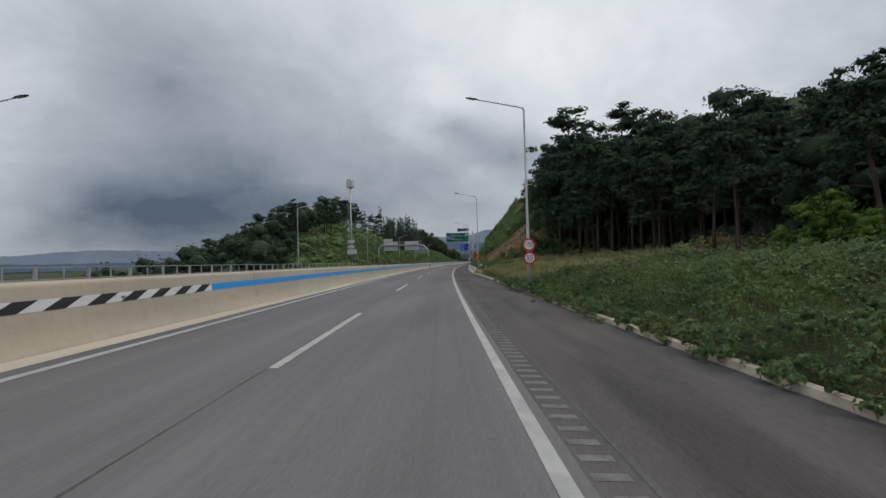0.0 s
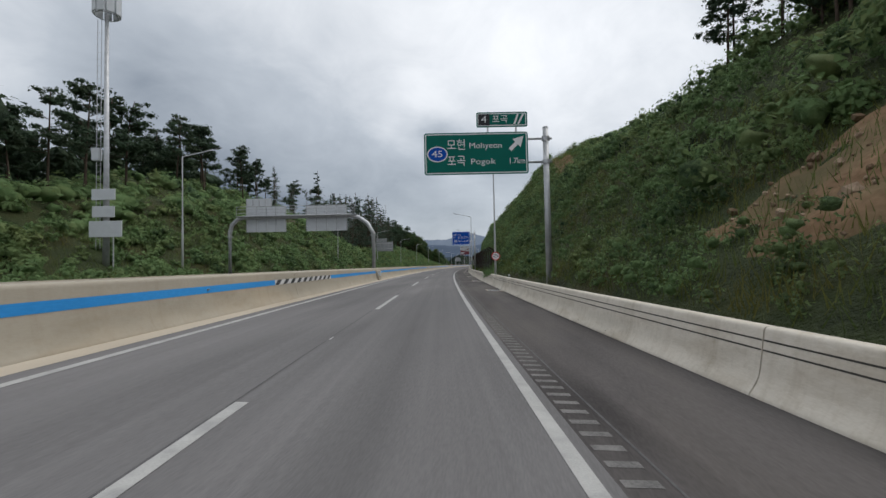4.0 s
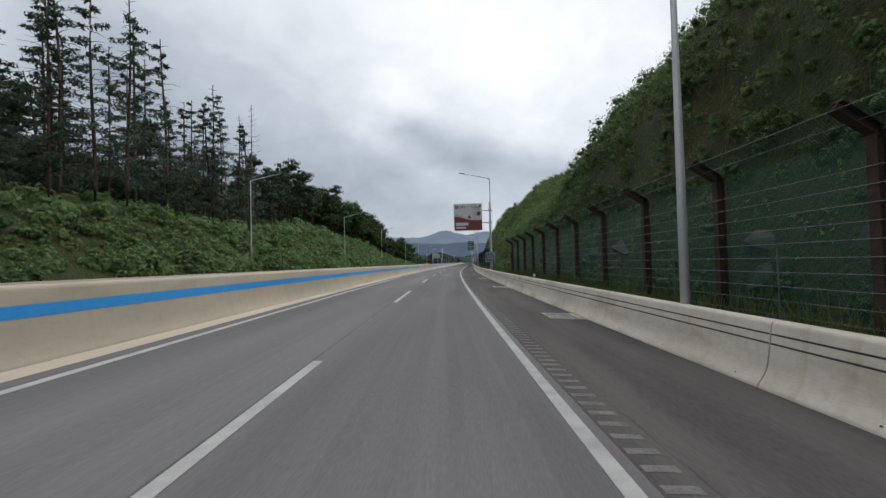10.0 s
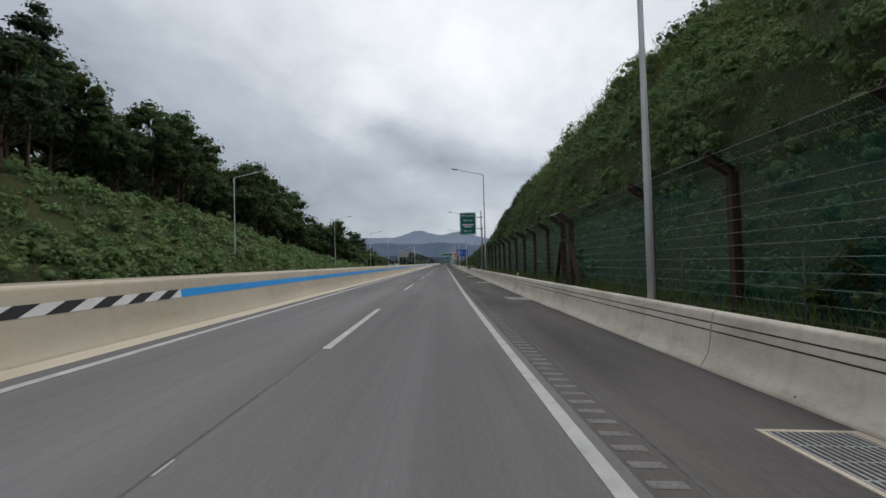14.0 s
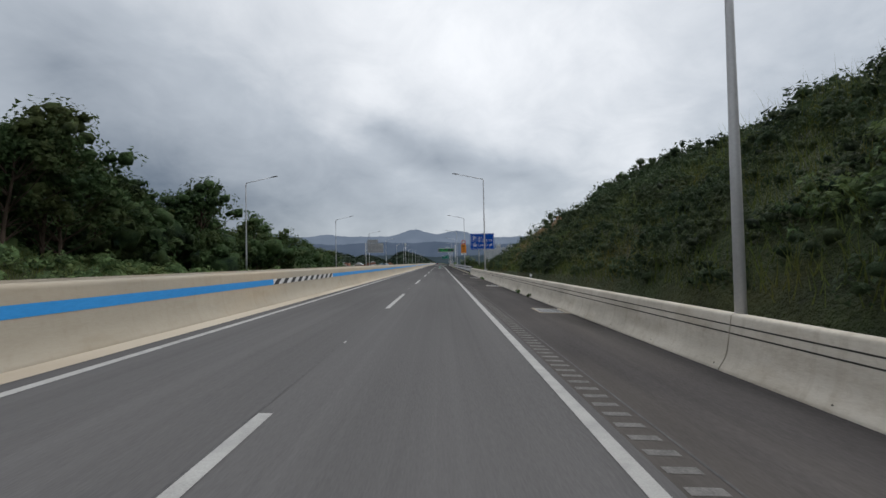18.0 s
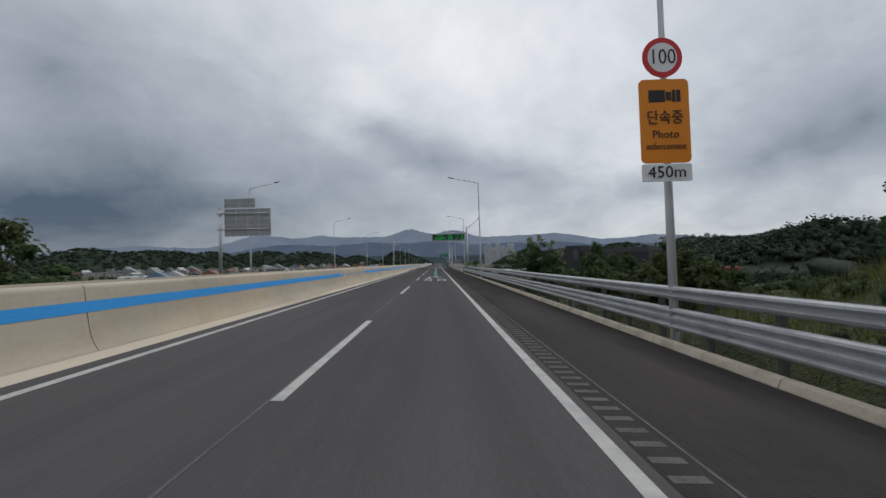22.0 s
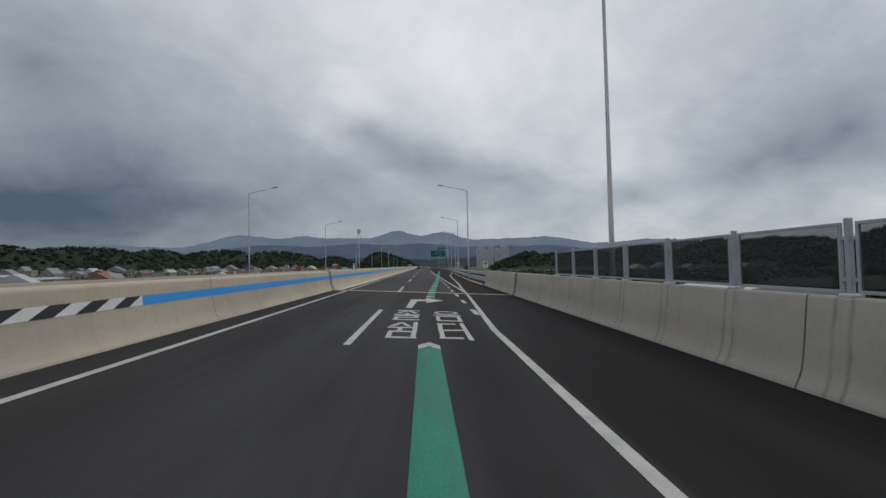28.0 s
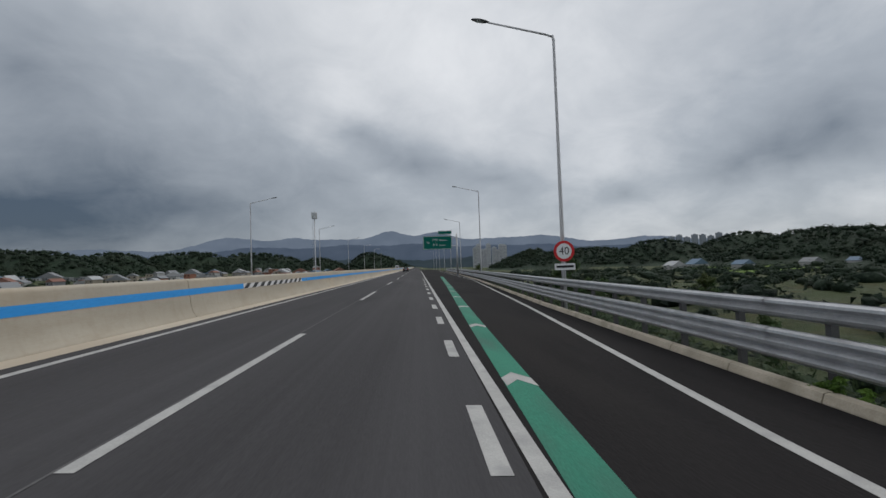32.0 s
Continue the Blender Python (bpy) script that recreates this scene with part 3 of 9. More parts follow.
TYRE = plain("tyre_rubber", (0.02, 0.02, 0.021), 0.85)

# ---- large structure: ground, road, barriers ----
def widen(s):
    """How far the right edge moves out along the lay-by ramp."""
    return np.interp(np.asarray(s, float), [690, 738, 780, 840, 900], [0, 1.42, 3.6, 5.4, 6.2])


RIGHT_U = np.array([6.2, 9, 16, 26, 45, 80, 160, 400, 5000])
RIGHT_S = np.array([-1500, -60, 50, 72, 90, 112, 150, 165, 190, 260, 292, 313, 330, 350, 388, 405, 430, 458, 471, 478.5, 503, 525, 560, 600, 655, 720, 900, 1500, 5200])
RIGHT_Z = np.array([
    [0, 0.8, 1.7, 2.6, 9, 20, 30, 20, 0], [0, 0.8, 1.7, 2.6, 9, 20, 30, 20, 0], [0.0, 0.8, 1.8, 3, 10, 20, 30, 20, 0],
    [0.2, 0.9, 2.2, 3.4, 10, 20, 30, 20, 0], [0.6, 2.4, 7.5, 15, 26, 34, 40, 20, 0], [0.7, 3.2, 11, 18, 20, 20, 20, 20, 0], [0.8, 3.6, 12.2, 16, 16, 15, 14, 14, 0], [0.8, 3.7, 12.5, 19.5, 20, 18, 18, 14, 0],
    [0.8, 3.8, 12.8, 25.3, 31, 32, 30, 20, 0], [0.8, 4.1, 13.5, 27, 42, 50, 52, 20, 0], [0.8, 3.4, 9.5, 15.3, 17, 18, 18, 15, 0],
    [0.8, 3.5, 9.8, 15.6, 17.5, 18, 18, 15, 0], [0.8, 3.9, 11.4, 20.6, 25, 27, 27, 15, 0], [0.8, 4.1, 13.4, 26, 36, 38, 38, 15, 0]])
RIGHT_Z = np.vstack([RIGHT_Z, [
    [0.8, 3.9, 12.6, 23.5, 34, 38, 40, 10, 0], [0.8, 3.0, 8, 14, 20, 24, 26, 5, 0], [0.8, 2.6, 6.8, 12, 18, 20, 20, 2, -4],
    [0.7, 2.4, 6.6, 11.5, 13, 13, 12, 0, -6], [0.6, 2.0, 5.7, 10.2, 12, 12, 10, -1, -6], [0.4, 0.9, 2.6, 3.0, 5.5, 7, 5, -2, -6], [0.0, 0.3, 2.2, 2.3, 5.0, 7, 3, -3, -6],
    [-0.5, -0.8, -1.2, -1.4, -1.5, -1.6, -2, -4, -6], [-0.7, -1.5, -2.2, -2.8, -3.2, -3.5, -4, -5, -6], [-1.2, -3, -5, -5, -5.2, -5.2, -5.4, -7, -8],
    [-1.5, -4, -7, -8, -8, -8, -8, -8, -8], [-0.8, -2.5, -6, -9, -9, -9, -9, -9, -9], [-0.8, -2.5, -6, -9, -9, -9, -9, -9, -9],
    [-0.8, -2, -4, -6, -8, -8, -8, -8, -9], [-1, -2, -4, -6, -8, -8, -8, -8, -9]]])
# how much steeper or lower the cut stands than the table, by stretch
CUT_S = np.array([-60, 56, 72, 105, 135, 150, 180, 195, 210, 225, 240, 255, 270, 285, 300, 315, 330, 345, 360, 375, 390, 405, 420, 435, 450, 462, 472])
CUT_U = np.array([7.4, 10, 18, 30, 50])
CUT_K = np.array([
    [1, 1, 1, 1, 1, 1.03, 1.1, 1.12, 1.2, 1.25, 1.25, 1.22, 1.12, 1.15, 1.18, 1.22, 1.25, 1.25, 1.25, 1.25, 1.2, 1.08, 1.08, 1.1, 1.1, 1.05, 0.95],
    [0.8, 0.8, 1, 1.01, 1.03, 1.06, 1.15, 1.22, 1.31, 1.42, 1.5, 1.45, 1.15, 1.23, 1.29, 1.35, 1.43, 1.5, 1.5, 1.5, 1.45, 1.15, 1.17, 1.2, 1.23, 1.14, 0.88],
    [0.68, 0.7, 1, 0.99, 0.99, 0.99, 0.99, 1, 1.1, 1.13, 1.03, 0.96, 0.73, 0.85, 0.93, 0.99, 1.05, 1.02, 1.01, 0.91, 0.92, 0.82, 0.88, 0.93, 1.03, 0.9, 0.73]])
CUT_K = np.vstack([CUT_K, [
    [0.75, 0.8, 1.01, 1.01, 1.02, 1.03, 1.03, 1.01, 1.02, 1, 0.91, 0.88, 0.88, 0.89, 0.9, 0.91, 0.93, 0.86, 0.85, 0.86, 0.85, 0.83, 0.82, 0.84, 0.98, 1.1, 1.2],
    [0.95, 0.95, 1.01, 1.02, 1.03, 1.04, 1.07, 1.07, 1.05, 1.04, 1.02, 1.01, 1, 0.98, 0.97, 0.96, 0.94, 0.92, 0.9, 0.92, 0.94, 0.96, 0.97, 0.98, 0.99, 0.99, 0.99]]])
LEFT_U = np.array([20.9, 25, 30, 40, 60, 100, 160, 400, 5000])
LEFT_S = np.array([-1500, 60, 92, 118, 146, 190, 208, 235, 305, 335, 365, 400, 440, 480, 520, 700, 1500, 5200])
LEFT_Z = np.array([
    [-1, -4, -6, -8, -9, -9, -9, -8, -6], [-1, -4, -6, -8, -9, -9, -9, -8, -6], [0.2, 0.0, -1.5, -4, -6, -9, -9, -6, -6],
    [0.8, 1.4, 4, 7.5, 0, -9, -9, -7, -6], [0.9, 4, 9, 15, 8.5, -8, -9, -7, -6], [0.9, 4.5, 9.5, 15.5, 15, 0, -6, -7, -6],
    [0.9, 3.8, 8, 12, 13, 6, -2, -6, -6], [0.9, 3.0, 6.0, 8.5, 11, 9, 2, -4, -6], [0.9, 3.2, 7.5, 9, 11, 10, 6, -4, -6]])
LEFT_Z = np.vstack([LEFT_Z, [
    [0.9, 4.0, 9, 12, 13, 12, 8, -4, -6], [0.9, 3.6, 8.5, 10, 10, 9, 5, -4, -6], [0.8, 2.6, 5.5, 7, 8, 7, 4, -5, -6], [0.6, 1.2, 2.0, 3, 3, 2, 0, -4, -7],
    [0.0, -0.8, -1.8, -3, -4, -5, -6, -5, -8], [-0.6, -2, -4, -6, -7, -8, -8, -6, -8], [-0.8, -3, -6, -8, -9, -9, -8, -6, -9],
    [-0.8, -3, -5, -8, -9, -9, -8, -6, -9], [-1, -3, -5, -8, -9, -9, -8, -6, -9]]])


def ground_z(s, u):
    """Height of the land at (s, u), for arrays of one shape."""
    s, u = np.broadcast_arrays(np.asarray(s, float), np.asarray(u, float))
    flat_s, flat_u = s.ravel(), u.ravel()
    out = np.zeros(flat_s.shape)
    for sign, us, st, zs in ((1, RIGHT_U, RIGHT_S, RIGHT_Z), (-1, LEFT_U, LEFT_S, LEFT_Z)):
        pick = flat_u * sign >= us[0] if sign < 0 else flat_u >= us[0]
        ss = flat_s[pick]
        uu = flat_u[pick] * sign - (widen(ss) if sign > 0 else 0)
        col = np.array([np.interp(ss, st, zs[:, k]) for k in range(len(us))])
        uu = np.clip(uu, us[0], us[-1])
        k = np.clip(np.searchsorted(us, uu) - 1, 0, len(us) - 2)
        w = (uu - us[k]) / (us[k + 1] - us[k])
        idx = np.arange(len(ss))
        z = col[k, idx] * (1 - w) + col[k + 1, idx] * w
        away = np.clip((uu - us[0]) / 12, 0, 1)
        z += away * (0.7 * np.sin(ss * 0.31 + uu * 0.2) * np.sin(uu * 0.43 - ss * 0.07) + 0.5 * np.sin(ss * 0.11 + 1.3) * np.sin(uu * 0.17))
        if sign < 0:
            # the valley town climbs gently towards the wooded hills
            z += np.clip((np.hypot(ss - 716, uu) - 330) * 0.022, 0, 8) * np.clip((uu - 40) / 80, 0, 1) * np.clip((ss - 640) / 100, 0, 1)
        else:
            kc = np.array([np.interp(ss, CUT_S, row) for row in CUT_K])
            q = np.clip(np.searchsorted(CUT_U, uu) - 1, 0, len(CUT_U) - 2)
            v = np.clip((uu - CUT_U[q]) / (CUT_U[q + 1] - CUT_U[q]), 0, 1)
            z *= kc[q, idx] * (1 - v) + kc[q + 1, idx] * v
            # a narrow shelf for the rockfall fences at the foot of the rock
            shelf = np.clip(np.minimum(ss - 140, 392 - ss) / 5, 0, 1) * np.clip((10 - uu) / 2.0, 0, 1)
            z -= shelf * np.maximum(z - 0.2 - 0.3 * (uu - 6.2), 0)
        out[pick] = z
    inner = (flat_u < RIGHT_U[0]) & (flat_u > -LEFT_U[0])
    road = fall(flat_u) - 0.3
    low = np.clip(np.minimum(flat_s - 596, 657 - flat_s) / 4, 0, 1)
    out[inner] = (road - 7 * low)[inner]
    return out.reshape(s.shape)


grid_s = np.concatenate([[-1500, -900, -500, -300, -180, -120, -90], np.arange(-66, 960, 3.0), np.arange(980, 1500, 40.0), [1600, 1900, 2400, 3200, 4200, 5150]])
grid_u = np.concatenate([[-5000, -2500, -1200, -700, -400, -250, -160, -120, -100, -85, -70, -60], np.arange(-55, -20, 1.75), [-20.6, -14, -7, 0, 5.6, 6.25],
                         np.arange(7.5, 60, 1.75), [65, 72, 80, 90, 100, 120, 160, 250, 400, 700, 1200, 2500, 5000]])
SS, UU = np.meshgrid(grid_s, grid_u, indexing="ij")
GZ = ground_z(SS, UU)
gx, gy = at(SS, UU)
gb = Build()
ni, nj = SS.shape
gb.v = list(zip(gx.ravel().tolist(), gy.ravel().tolist(), GZ.ravel().tolist()))
gb.f = [(i * nj + j, i * nj + j + 1, (i + 1) * nj + j + 1, (i + 1) * nj + j) for i in range(ni - 1) for j in range(nj - 1)]
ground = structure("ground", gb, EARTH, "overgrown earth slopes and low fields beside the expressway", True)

# paved sheets
ROAD_S = steps(-60, 594, 4)
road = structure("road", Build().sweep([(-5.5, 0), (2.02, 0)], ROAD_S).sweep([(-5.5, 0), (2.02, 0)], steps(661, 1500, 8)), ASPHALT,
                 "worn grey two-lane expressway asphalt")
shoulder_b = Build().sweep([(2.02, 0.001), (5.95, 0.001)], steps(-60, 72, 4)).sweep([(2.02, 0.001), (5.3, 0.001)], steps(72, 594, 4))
ramp_s = steps(661, 1000, 6)
shoulder_b.sweep([(2.02, 0.001), (2.6, 0.001)], ramp_s)
shoulder_b.sweep([(2.6, 0.001), (5.75, 0.001)], ramp_s)
for i in range(len(ramp_s)):
    for j in (1,):
        k = len(shoulder_b.v) - 2 * len(ramp_s) + 2 * i + j
        uu = 5.75 + float(widen(ramp_s[i]))
        x, y = at(ramp_s[i], uu)
        shoulder_b.v[k] = (float(x), float(y), float(fall(uu)) + 0.001)
shoulder = structure("road_shoulder", shoulder_b, SHOULDER, "rough brownish hard shoulder beside the lanes")
deck = structure("bridge_deck", Build().sweep([(-6.0, 0.0), (5.7, 0.0), (5.7, -0.9), (-6.0, -0.9)], steps(594, 661, 4), True), DECK, "dark fresh asphalt on the bridge deck")
structure("far_carriageway", Build().sweep([(-6.9, 0), (-20.3, 0)], steps(-60, 1500, 8)), ASPHALT, "opposite carriageway behind the median barrier")
bed = structure("road_bed", Build().sweep([(-20.3, -0.02), (-20.3, -0.9), (5.3, -0.9), (5.3, -0.02)], steps(480, 1500, 8)), CONCRETE_R, "road bed under the paving")

# markings, 4 mm proud
LINES = []


def marking(name, spans, u0, u1, label, mat=None, path=None, lift=0.006):
    """Painted line pieces from a to b; path(s) moves the piece sideways."""
    for a, b in spans:
        ob = part(name, Build().sweep([(u0, lift), (u1, lift)], steps(a, b, 4 if b - a > 8 else 2), shift=path), mat or PAINT)
        tagged(ob, label, "road marking", name.replace("_", " ") + "s", "structure")
        LINES.append(ob)


marking("lane_dash", [(20 * k, 20 * k + 8) for k in range(-3, 60)], -1.88, -1.72, "worn white broken lane line")
marking("edge_line", [(-60, 643)], 1.71, 1.89, "solid white edge line beside the shoulder")
marking("median_line", [(-60, 660), (661, 1300)], -5.14, -4.98, "solid white line along the median")
RAMP_S = [643, 655, 661, 668, 677, 698, 719.5, 728, 738, 780, 900]
RAMP_U = [1.8, 2.36, 2.62, 2.86, 3.3, 3.96, 4.69, 5.36, 6.1, 8.6, 9.6]
marking("ramp_line", [(643, 660), (661, 900)], -0.09, 0.09, "solid white outer line of the lay-by ramp", path=lambda s: float(np.interp(s, RAMP_S, RAMP_U)))
marking("gore_line", [(661, 900)], -0.09, 0.09, "solid white line between lane and ramp", path=lambda s: float(np.interp(s, [661, 676, 700, 722, 900], [2.62, 2.47, 2.34, 2.13, 2.1])))
marking("short_dash", [(647.1 + 5.2 * k, 649.1 + 5.2 * k) for k in range(27) if not 690 < 647.1 + 5.2 * k < 704], 1.7, 1.9, "short white dashes at the ramp mouth", path=lambda s: float(np.interp(s, [650, 665, 680, 705, 722], [0, 0.05, 0.14, 0.05, -0.03])))
GREEN_S = [554, 640, 656, 663, 677, 684, 698, 703, 720, 730, 760, 800]
GREEN_U = [-0.04, -0.04, 0.18, 0.42, 1.0, 1.29, 1.78, 2.0, 2.51, 2.82, 3.9, 5.2]
green_path = lambda s: float(np.interp(s, GREEN_S, GREEN_U))
marking("guide_stripe", [(554.6, 640), (655.5, 660.2), (660.8, 800)], -0.235, 0.235, "green painted guide stripe towards the lay-by", GREEN_PAINT, green_path)
for s0 in [554.6 + 6.66 * k for k in range(13) if k != 12] + [640.0] + [656.2 + 6.7 * k for k in range(20)]:
    u0 = green_path(s0)
    b = Build()
    p = [(-0.235, -0.35), (0, 0.05), (0.235, -0.35), (0.235, 0.15), (0, 0.55), (-0.235, 0.15)]
    verts = []
    for du, ds in p:
        x, y = at(s0 + ds, u0 + du)
        verts.append((float(x), float(y), float(fall(u0 + du)) + 0.011))
    b.add(verts, [(0, 1, 4, 5), (1, 2, 3, 4)])
    tagged(part("guide_chevron", b, PAINT), "white chevron on the green guide stripe", "road marking", "guide chevrons", "structure")

seam_b = Build()
for a, b_ in ((-60, 594), (661, 1000)):
    seam_b.sweep([(-1.915, 0.004), (-1.885, 0.004)], steps(a, b_, 6))
for a, b_ in ((-60, 594),):
    seam_b.sweep([(2.47, 0.005), (2.5, 0.005)], steps(a, b_, 6))
structure("asphalt_seam", seam_b, SEAM, "dark tarred seam between paving lanes")
fleck_rng = np.random.default_rng(17)
for k in range(-2, 36):
    s0 = 20 * k + 14 + float(fleck_rng.uniform(-1.5, 1.5))
    if not 592 < s0 < 661:
        ob = part("paint_fleck", Build().sweep([(-1.875, 0.006), (-1.845, 0.006)], [s0, s0 + float(fleck_rng.uniform(0.15, 0.4))]), PAINT)
        tagged(ob, "small leftover fleck of white paint beside the seam", "road marking", "paint flecks", "structure")
rumble_b = Build()
for k in range(int((592 + 12) / 0.38)):
    s0 = -12 + 0.38 * k
    rumble_b.sweep([(2.06, 0.005), (2.38, 0.005)], [s0, s0 + 0.14])
tagged(part("rumble_strip", rumble_b, RUMBLE), "row of milled rumble bars beside the edge line", "rumble strip", "", "stuff")
joint_b = Build().sweep([(-5.9, 0.008), (5.6, 0.008)], [660.28, 660.78])
structure("expansion_joint", joint_b, GUTTER, "pale concrete expansion joint across the bridge end")
joint_b = Build().sweep([(-5.9, 0.012), (5.6, 0.012)], [660.45, 660.54])
structure("expansion_gap", joint_b, GALV, "steel gap of the expansion joint")


def strokes(parts, s0, s1, u0, u1, label, ring=None):
    """Road lettering from bars in a unit square, (x0, y0, x1, y1, width) with y ahead; ring: (cx, cy, rx, ry) for an oval stroke."""
    b = Build()

    def spot(q, lift):
        x, y = at(q[1], q[0])
        return (float(x), float(y), float(fall(q[0])) + 0.006 + lift)

    for i, (x0, y0, x1, y1, w) in enumerate(parts):
        a, c = Vector(((u0 + (u1 - u0) * x0), s0 + (s1 - s0) * y0)), Vector(((u0 + (u1 - u0) * x1), s0 + (s1 - s0) * y1))
        d = (c - a).normalized()
        off = Vector((-d.y * 0.125, d.x * 0.25))
        if abs(d.x) < 0.05 or abs(d.y) < 0.05:
            a, c = a - d * (0.06 * abs(d.x) + 0.12 * abs(d.y)), c + d * (0.06 * abs(d.x) + 0.12 * abs(d.y))
        loop = [a - off / 2, c - off / 2, c + off / 2, a + off / 2]
        verts = [spot(q, 0.0003 * i) for q in loop]
        if (loop[1] - loop[0]).cross(loop[2] - loop[1]) < 0:
            verts = verts[::-1]
        b.add(verts, [(0, 1, 2, 3)])
    if ring:
        cx, cy, rx, ry = ring
        n = 28
        verts = []
        for k in range(n):
            w = 2 * math.pi * k / n
            for g in (1, -1):
                px = math.copysign(abs(math.cos(w)) ** 0.8, math.cos(w))
                py = math.copysign(abs(math.sin(w)) ** 0.8, math.sin(w))
                verts.append(spot((u0 + (u1 - u0) * cx + px * (rx * (u1 - u0) + g * 0.06), s0 + (s1 - s0) * cy + py * (ry * (s1 - s0) + g * 0.11)), 0.0))
        b.add(verts, [(2 * k, 2 * ((k + 1) % n), 2 * ((k + 1) % n) + 1, 2 * k + 1) for k in range(n)])
    return tagged(part("road_letter", b, PAINT), label, "road marking", "road letters", "structure")


JOL = [(0.05, 0.97, 0.95, 0.97, 0.07), (0.5, 0.95, 0.05, 0.68, 0.09), (0.5, 0.95, 0.95, 0.68, 0.09), (0.5, 0.66, 0.5, 0.55, 0.1), (0.0, 0.53, 1.0, 0.53, 0.08),
       (0.05, 0.43, 0.97, 0.43, 0.07), (0.92, 0.43, 0.92, 0.27, 0.1), (0.05, 0.27, 0.97, 0.27, 0.07), (0.1, 0.27, 0.1, 0.07, 0.1), (0.05, 0.06, 1.0, 0.06, 0.07)]
EUM = [(0.0, 0.57, 1.0, 0.57, 0.08), (0.1, 0.44, 0.9, 0.44, 0.07), (0.1, 0.44, 0.1, 0.05, 0.1), (0.9, 0.44, 0.9, 0.05, 0.1), (0.1, 0.05, 0.9, 0.05, 0.07)]
SWIM = [(0.4, 0.98, 0.08, 0.7, 0.08), (0.4, 0.98, 0.72, 0.7, 0.08), (0.05, 0.62, 0.75, 0.62, 0.06), (0.42, 0.6, 0.42, 0.46, 0.08), (0.92, 1.0, 0.92, 0.44, 0.1),
        (0.15, 0.36, 0.92, 0.36, 0.06), (0.15, 0.36, 0.15, 0.03, 0.1), (0.9, 0.36, 0.9, 0.03, 0.1), (0.15, 0.03, 0.92, 0.03, 0.06)]
TEO = [(0.05, 0.95, 0.6, 0.95, 0.08), (0.08, 0.95, 0.08, 0.08, 0.1), (0.05, 0.5, 0.55, 0.5, 0.08), (0.05, 0.06, 0.62, 0.06, 0.08), (0.9, 1.0, 0.9, 0.0, 0.1), (0.62, 0.52, 0.9, 0.52, 0.08)]
for s0 in (542.9, 644.7):
    strokes(SWIM, s0 - 3.6, s0 - 0.5, -1.14, -0.34, "white road lettering, worn paint on dark asphalt")
    strokes(TEO, s0 - 3.6, s0 - 0.5, 0.24, 1.06, "white road lettering, worn paint on dark asphalt")
    strokes(JOL, s0, s0 + 3.3, -1.14, -0.36, "white road lettering, worn paint on dark asphalt")
    strokes(EUM, s0, s0 + 3.3, 0.22, 1.1, "white road lettering, worn paint on dark asphalt", (0.5, 0.82, 0.43, 0.14))
    b = Build()
    a0 = s0 + 4.4
    for poly in ([(-0.9, 0), (-0.65, 0), (-0.5, 3.6), (-0.05, 3.9), (-0.05, 5.0), (-0.82, 4.7)], [(-0.05, 2.8), (0.85, 4.5), (-0.05, 6.2)]):
        verts = []
        for du, ds in poly:
            x, y = at(a0 + ds, du)
            verts.append((float(x), float(y), float(fall(du)) + 0.007))
        b.add(verts, [tuple(range(len(poly)))])
    tagged(part("road_arrow", b, PAINT), "white bent arrow painted on the lane", "road marking", "road arrows", "structure")

# median barrier with its blue band and hatched ends
MEDIAN = [(-5.94, -0.12), (-5.94, 0.03), (-5.965, 0.06), (-6.0, 0.11), (-6.03, 0.17), (-6.06, 0.24), (-6.085, 0.32), (-6.105, 0.42), (-6.123, 0.55), (-6.15, 0.75), (-6.19, 1.12), (-6.2, 1.16), (-6.225, 1.19), (-6.26, 1.2), (-6.6, 1.2), (-6.64, 1.15), (-6.74, 0.34), (-6.88, 0.06), (-6.88, -0.12)]
median = tagged(new("median_barrier"), "cream concrete median barrier with a painted blue band", "barrier", "", "structure")
joints = [-60 + 23.45 * k for k in range(31)] + [661.0] + [661 + 23.45 * k for k in range(1, 36)]
joints = [j for j in joints if j < 655 or j >= 661]
for a, b_ in zip(joints[:-1], joints[1:]):
    part("barrier_segment", Build().sweep(MEDIAN, steps(a + 0.012, b_ - 0.012, 4), True), CONCRETE, median, smooth=True)


def face_u(z):
    return -6.123 - (z - 0.55) / 0.57 * 0.067


HATCH = [(-3.2, 7.0), (101.5, 111.0), (208.2, 218.0), (312.4, 322.8), (420.6, 430.4), (525.8, 535.4), (630.4, 640.2), (736.0, 745.8), (841, 851), (946, 956)]
blue_edges = [-60] + [e for h in HATCH for e in h] + [1300]
for a, b_ in zip(blue_edges[0::2], blue_edges[1::2]):
    part("blue_band", Build().sweep([(face_u(0.71) + 0.004, 0.71), (face_u(0.91) + 0.004, 0.91)], steps(a, b_, 4)), BLUE_BAND, median, "blue painted band")
for a, b_ in HATCH:
    part("hatch_ground", Build().sweep([(face_u(0.71) + 0.003, 0.71), (face_u(0.91) + 0.003, 0.91)], steps(a, b_, 2)), WHITE_BAND, median, "white field of the hatching")
    n = 10
    d = (b_ - a) / n
    for k in range(n):
        verts = []
        for ds, z in ((0.0, 0.71), (0.5, 0.71), (0.95, 0.91), (0.45, 0.91)):
            x, y = at(a + (k + ds) * d, face_u(z) + 0.006)
            verts.append((float(x), float(y), z + float(fall(face_u(z)))))
        part("hatch_bar", Build().add(verts, [(0, 1, 2, 3)]), BLACK_BAND, median)
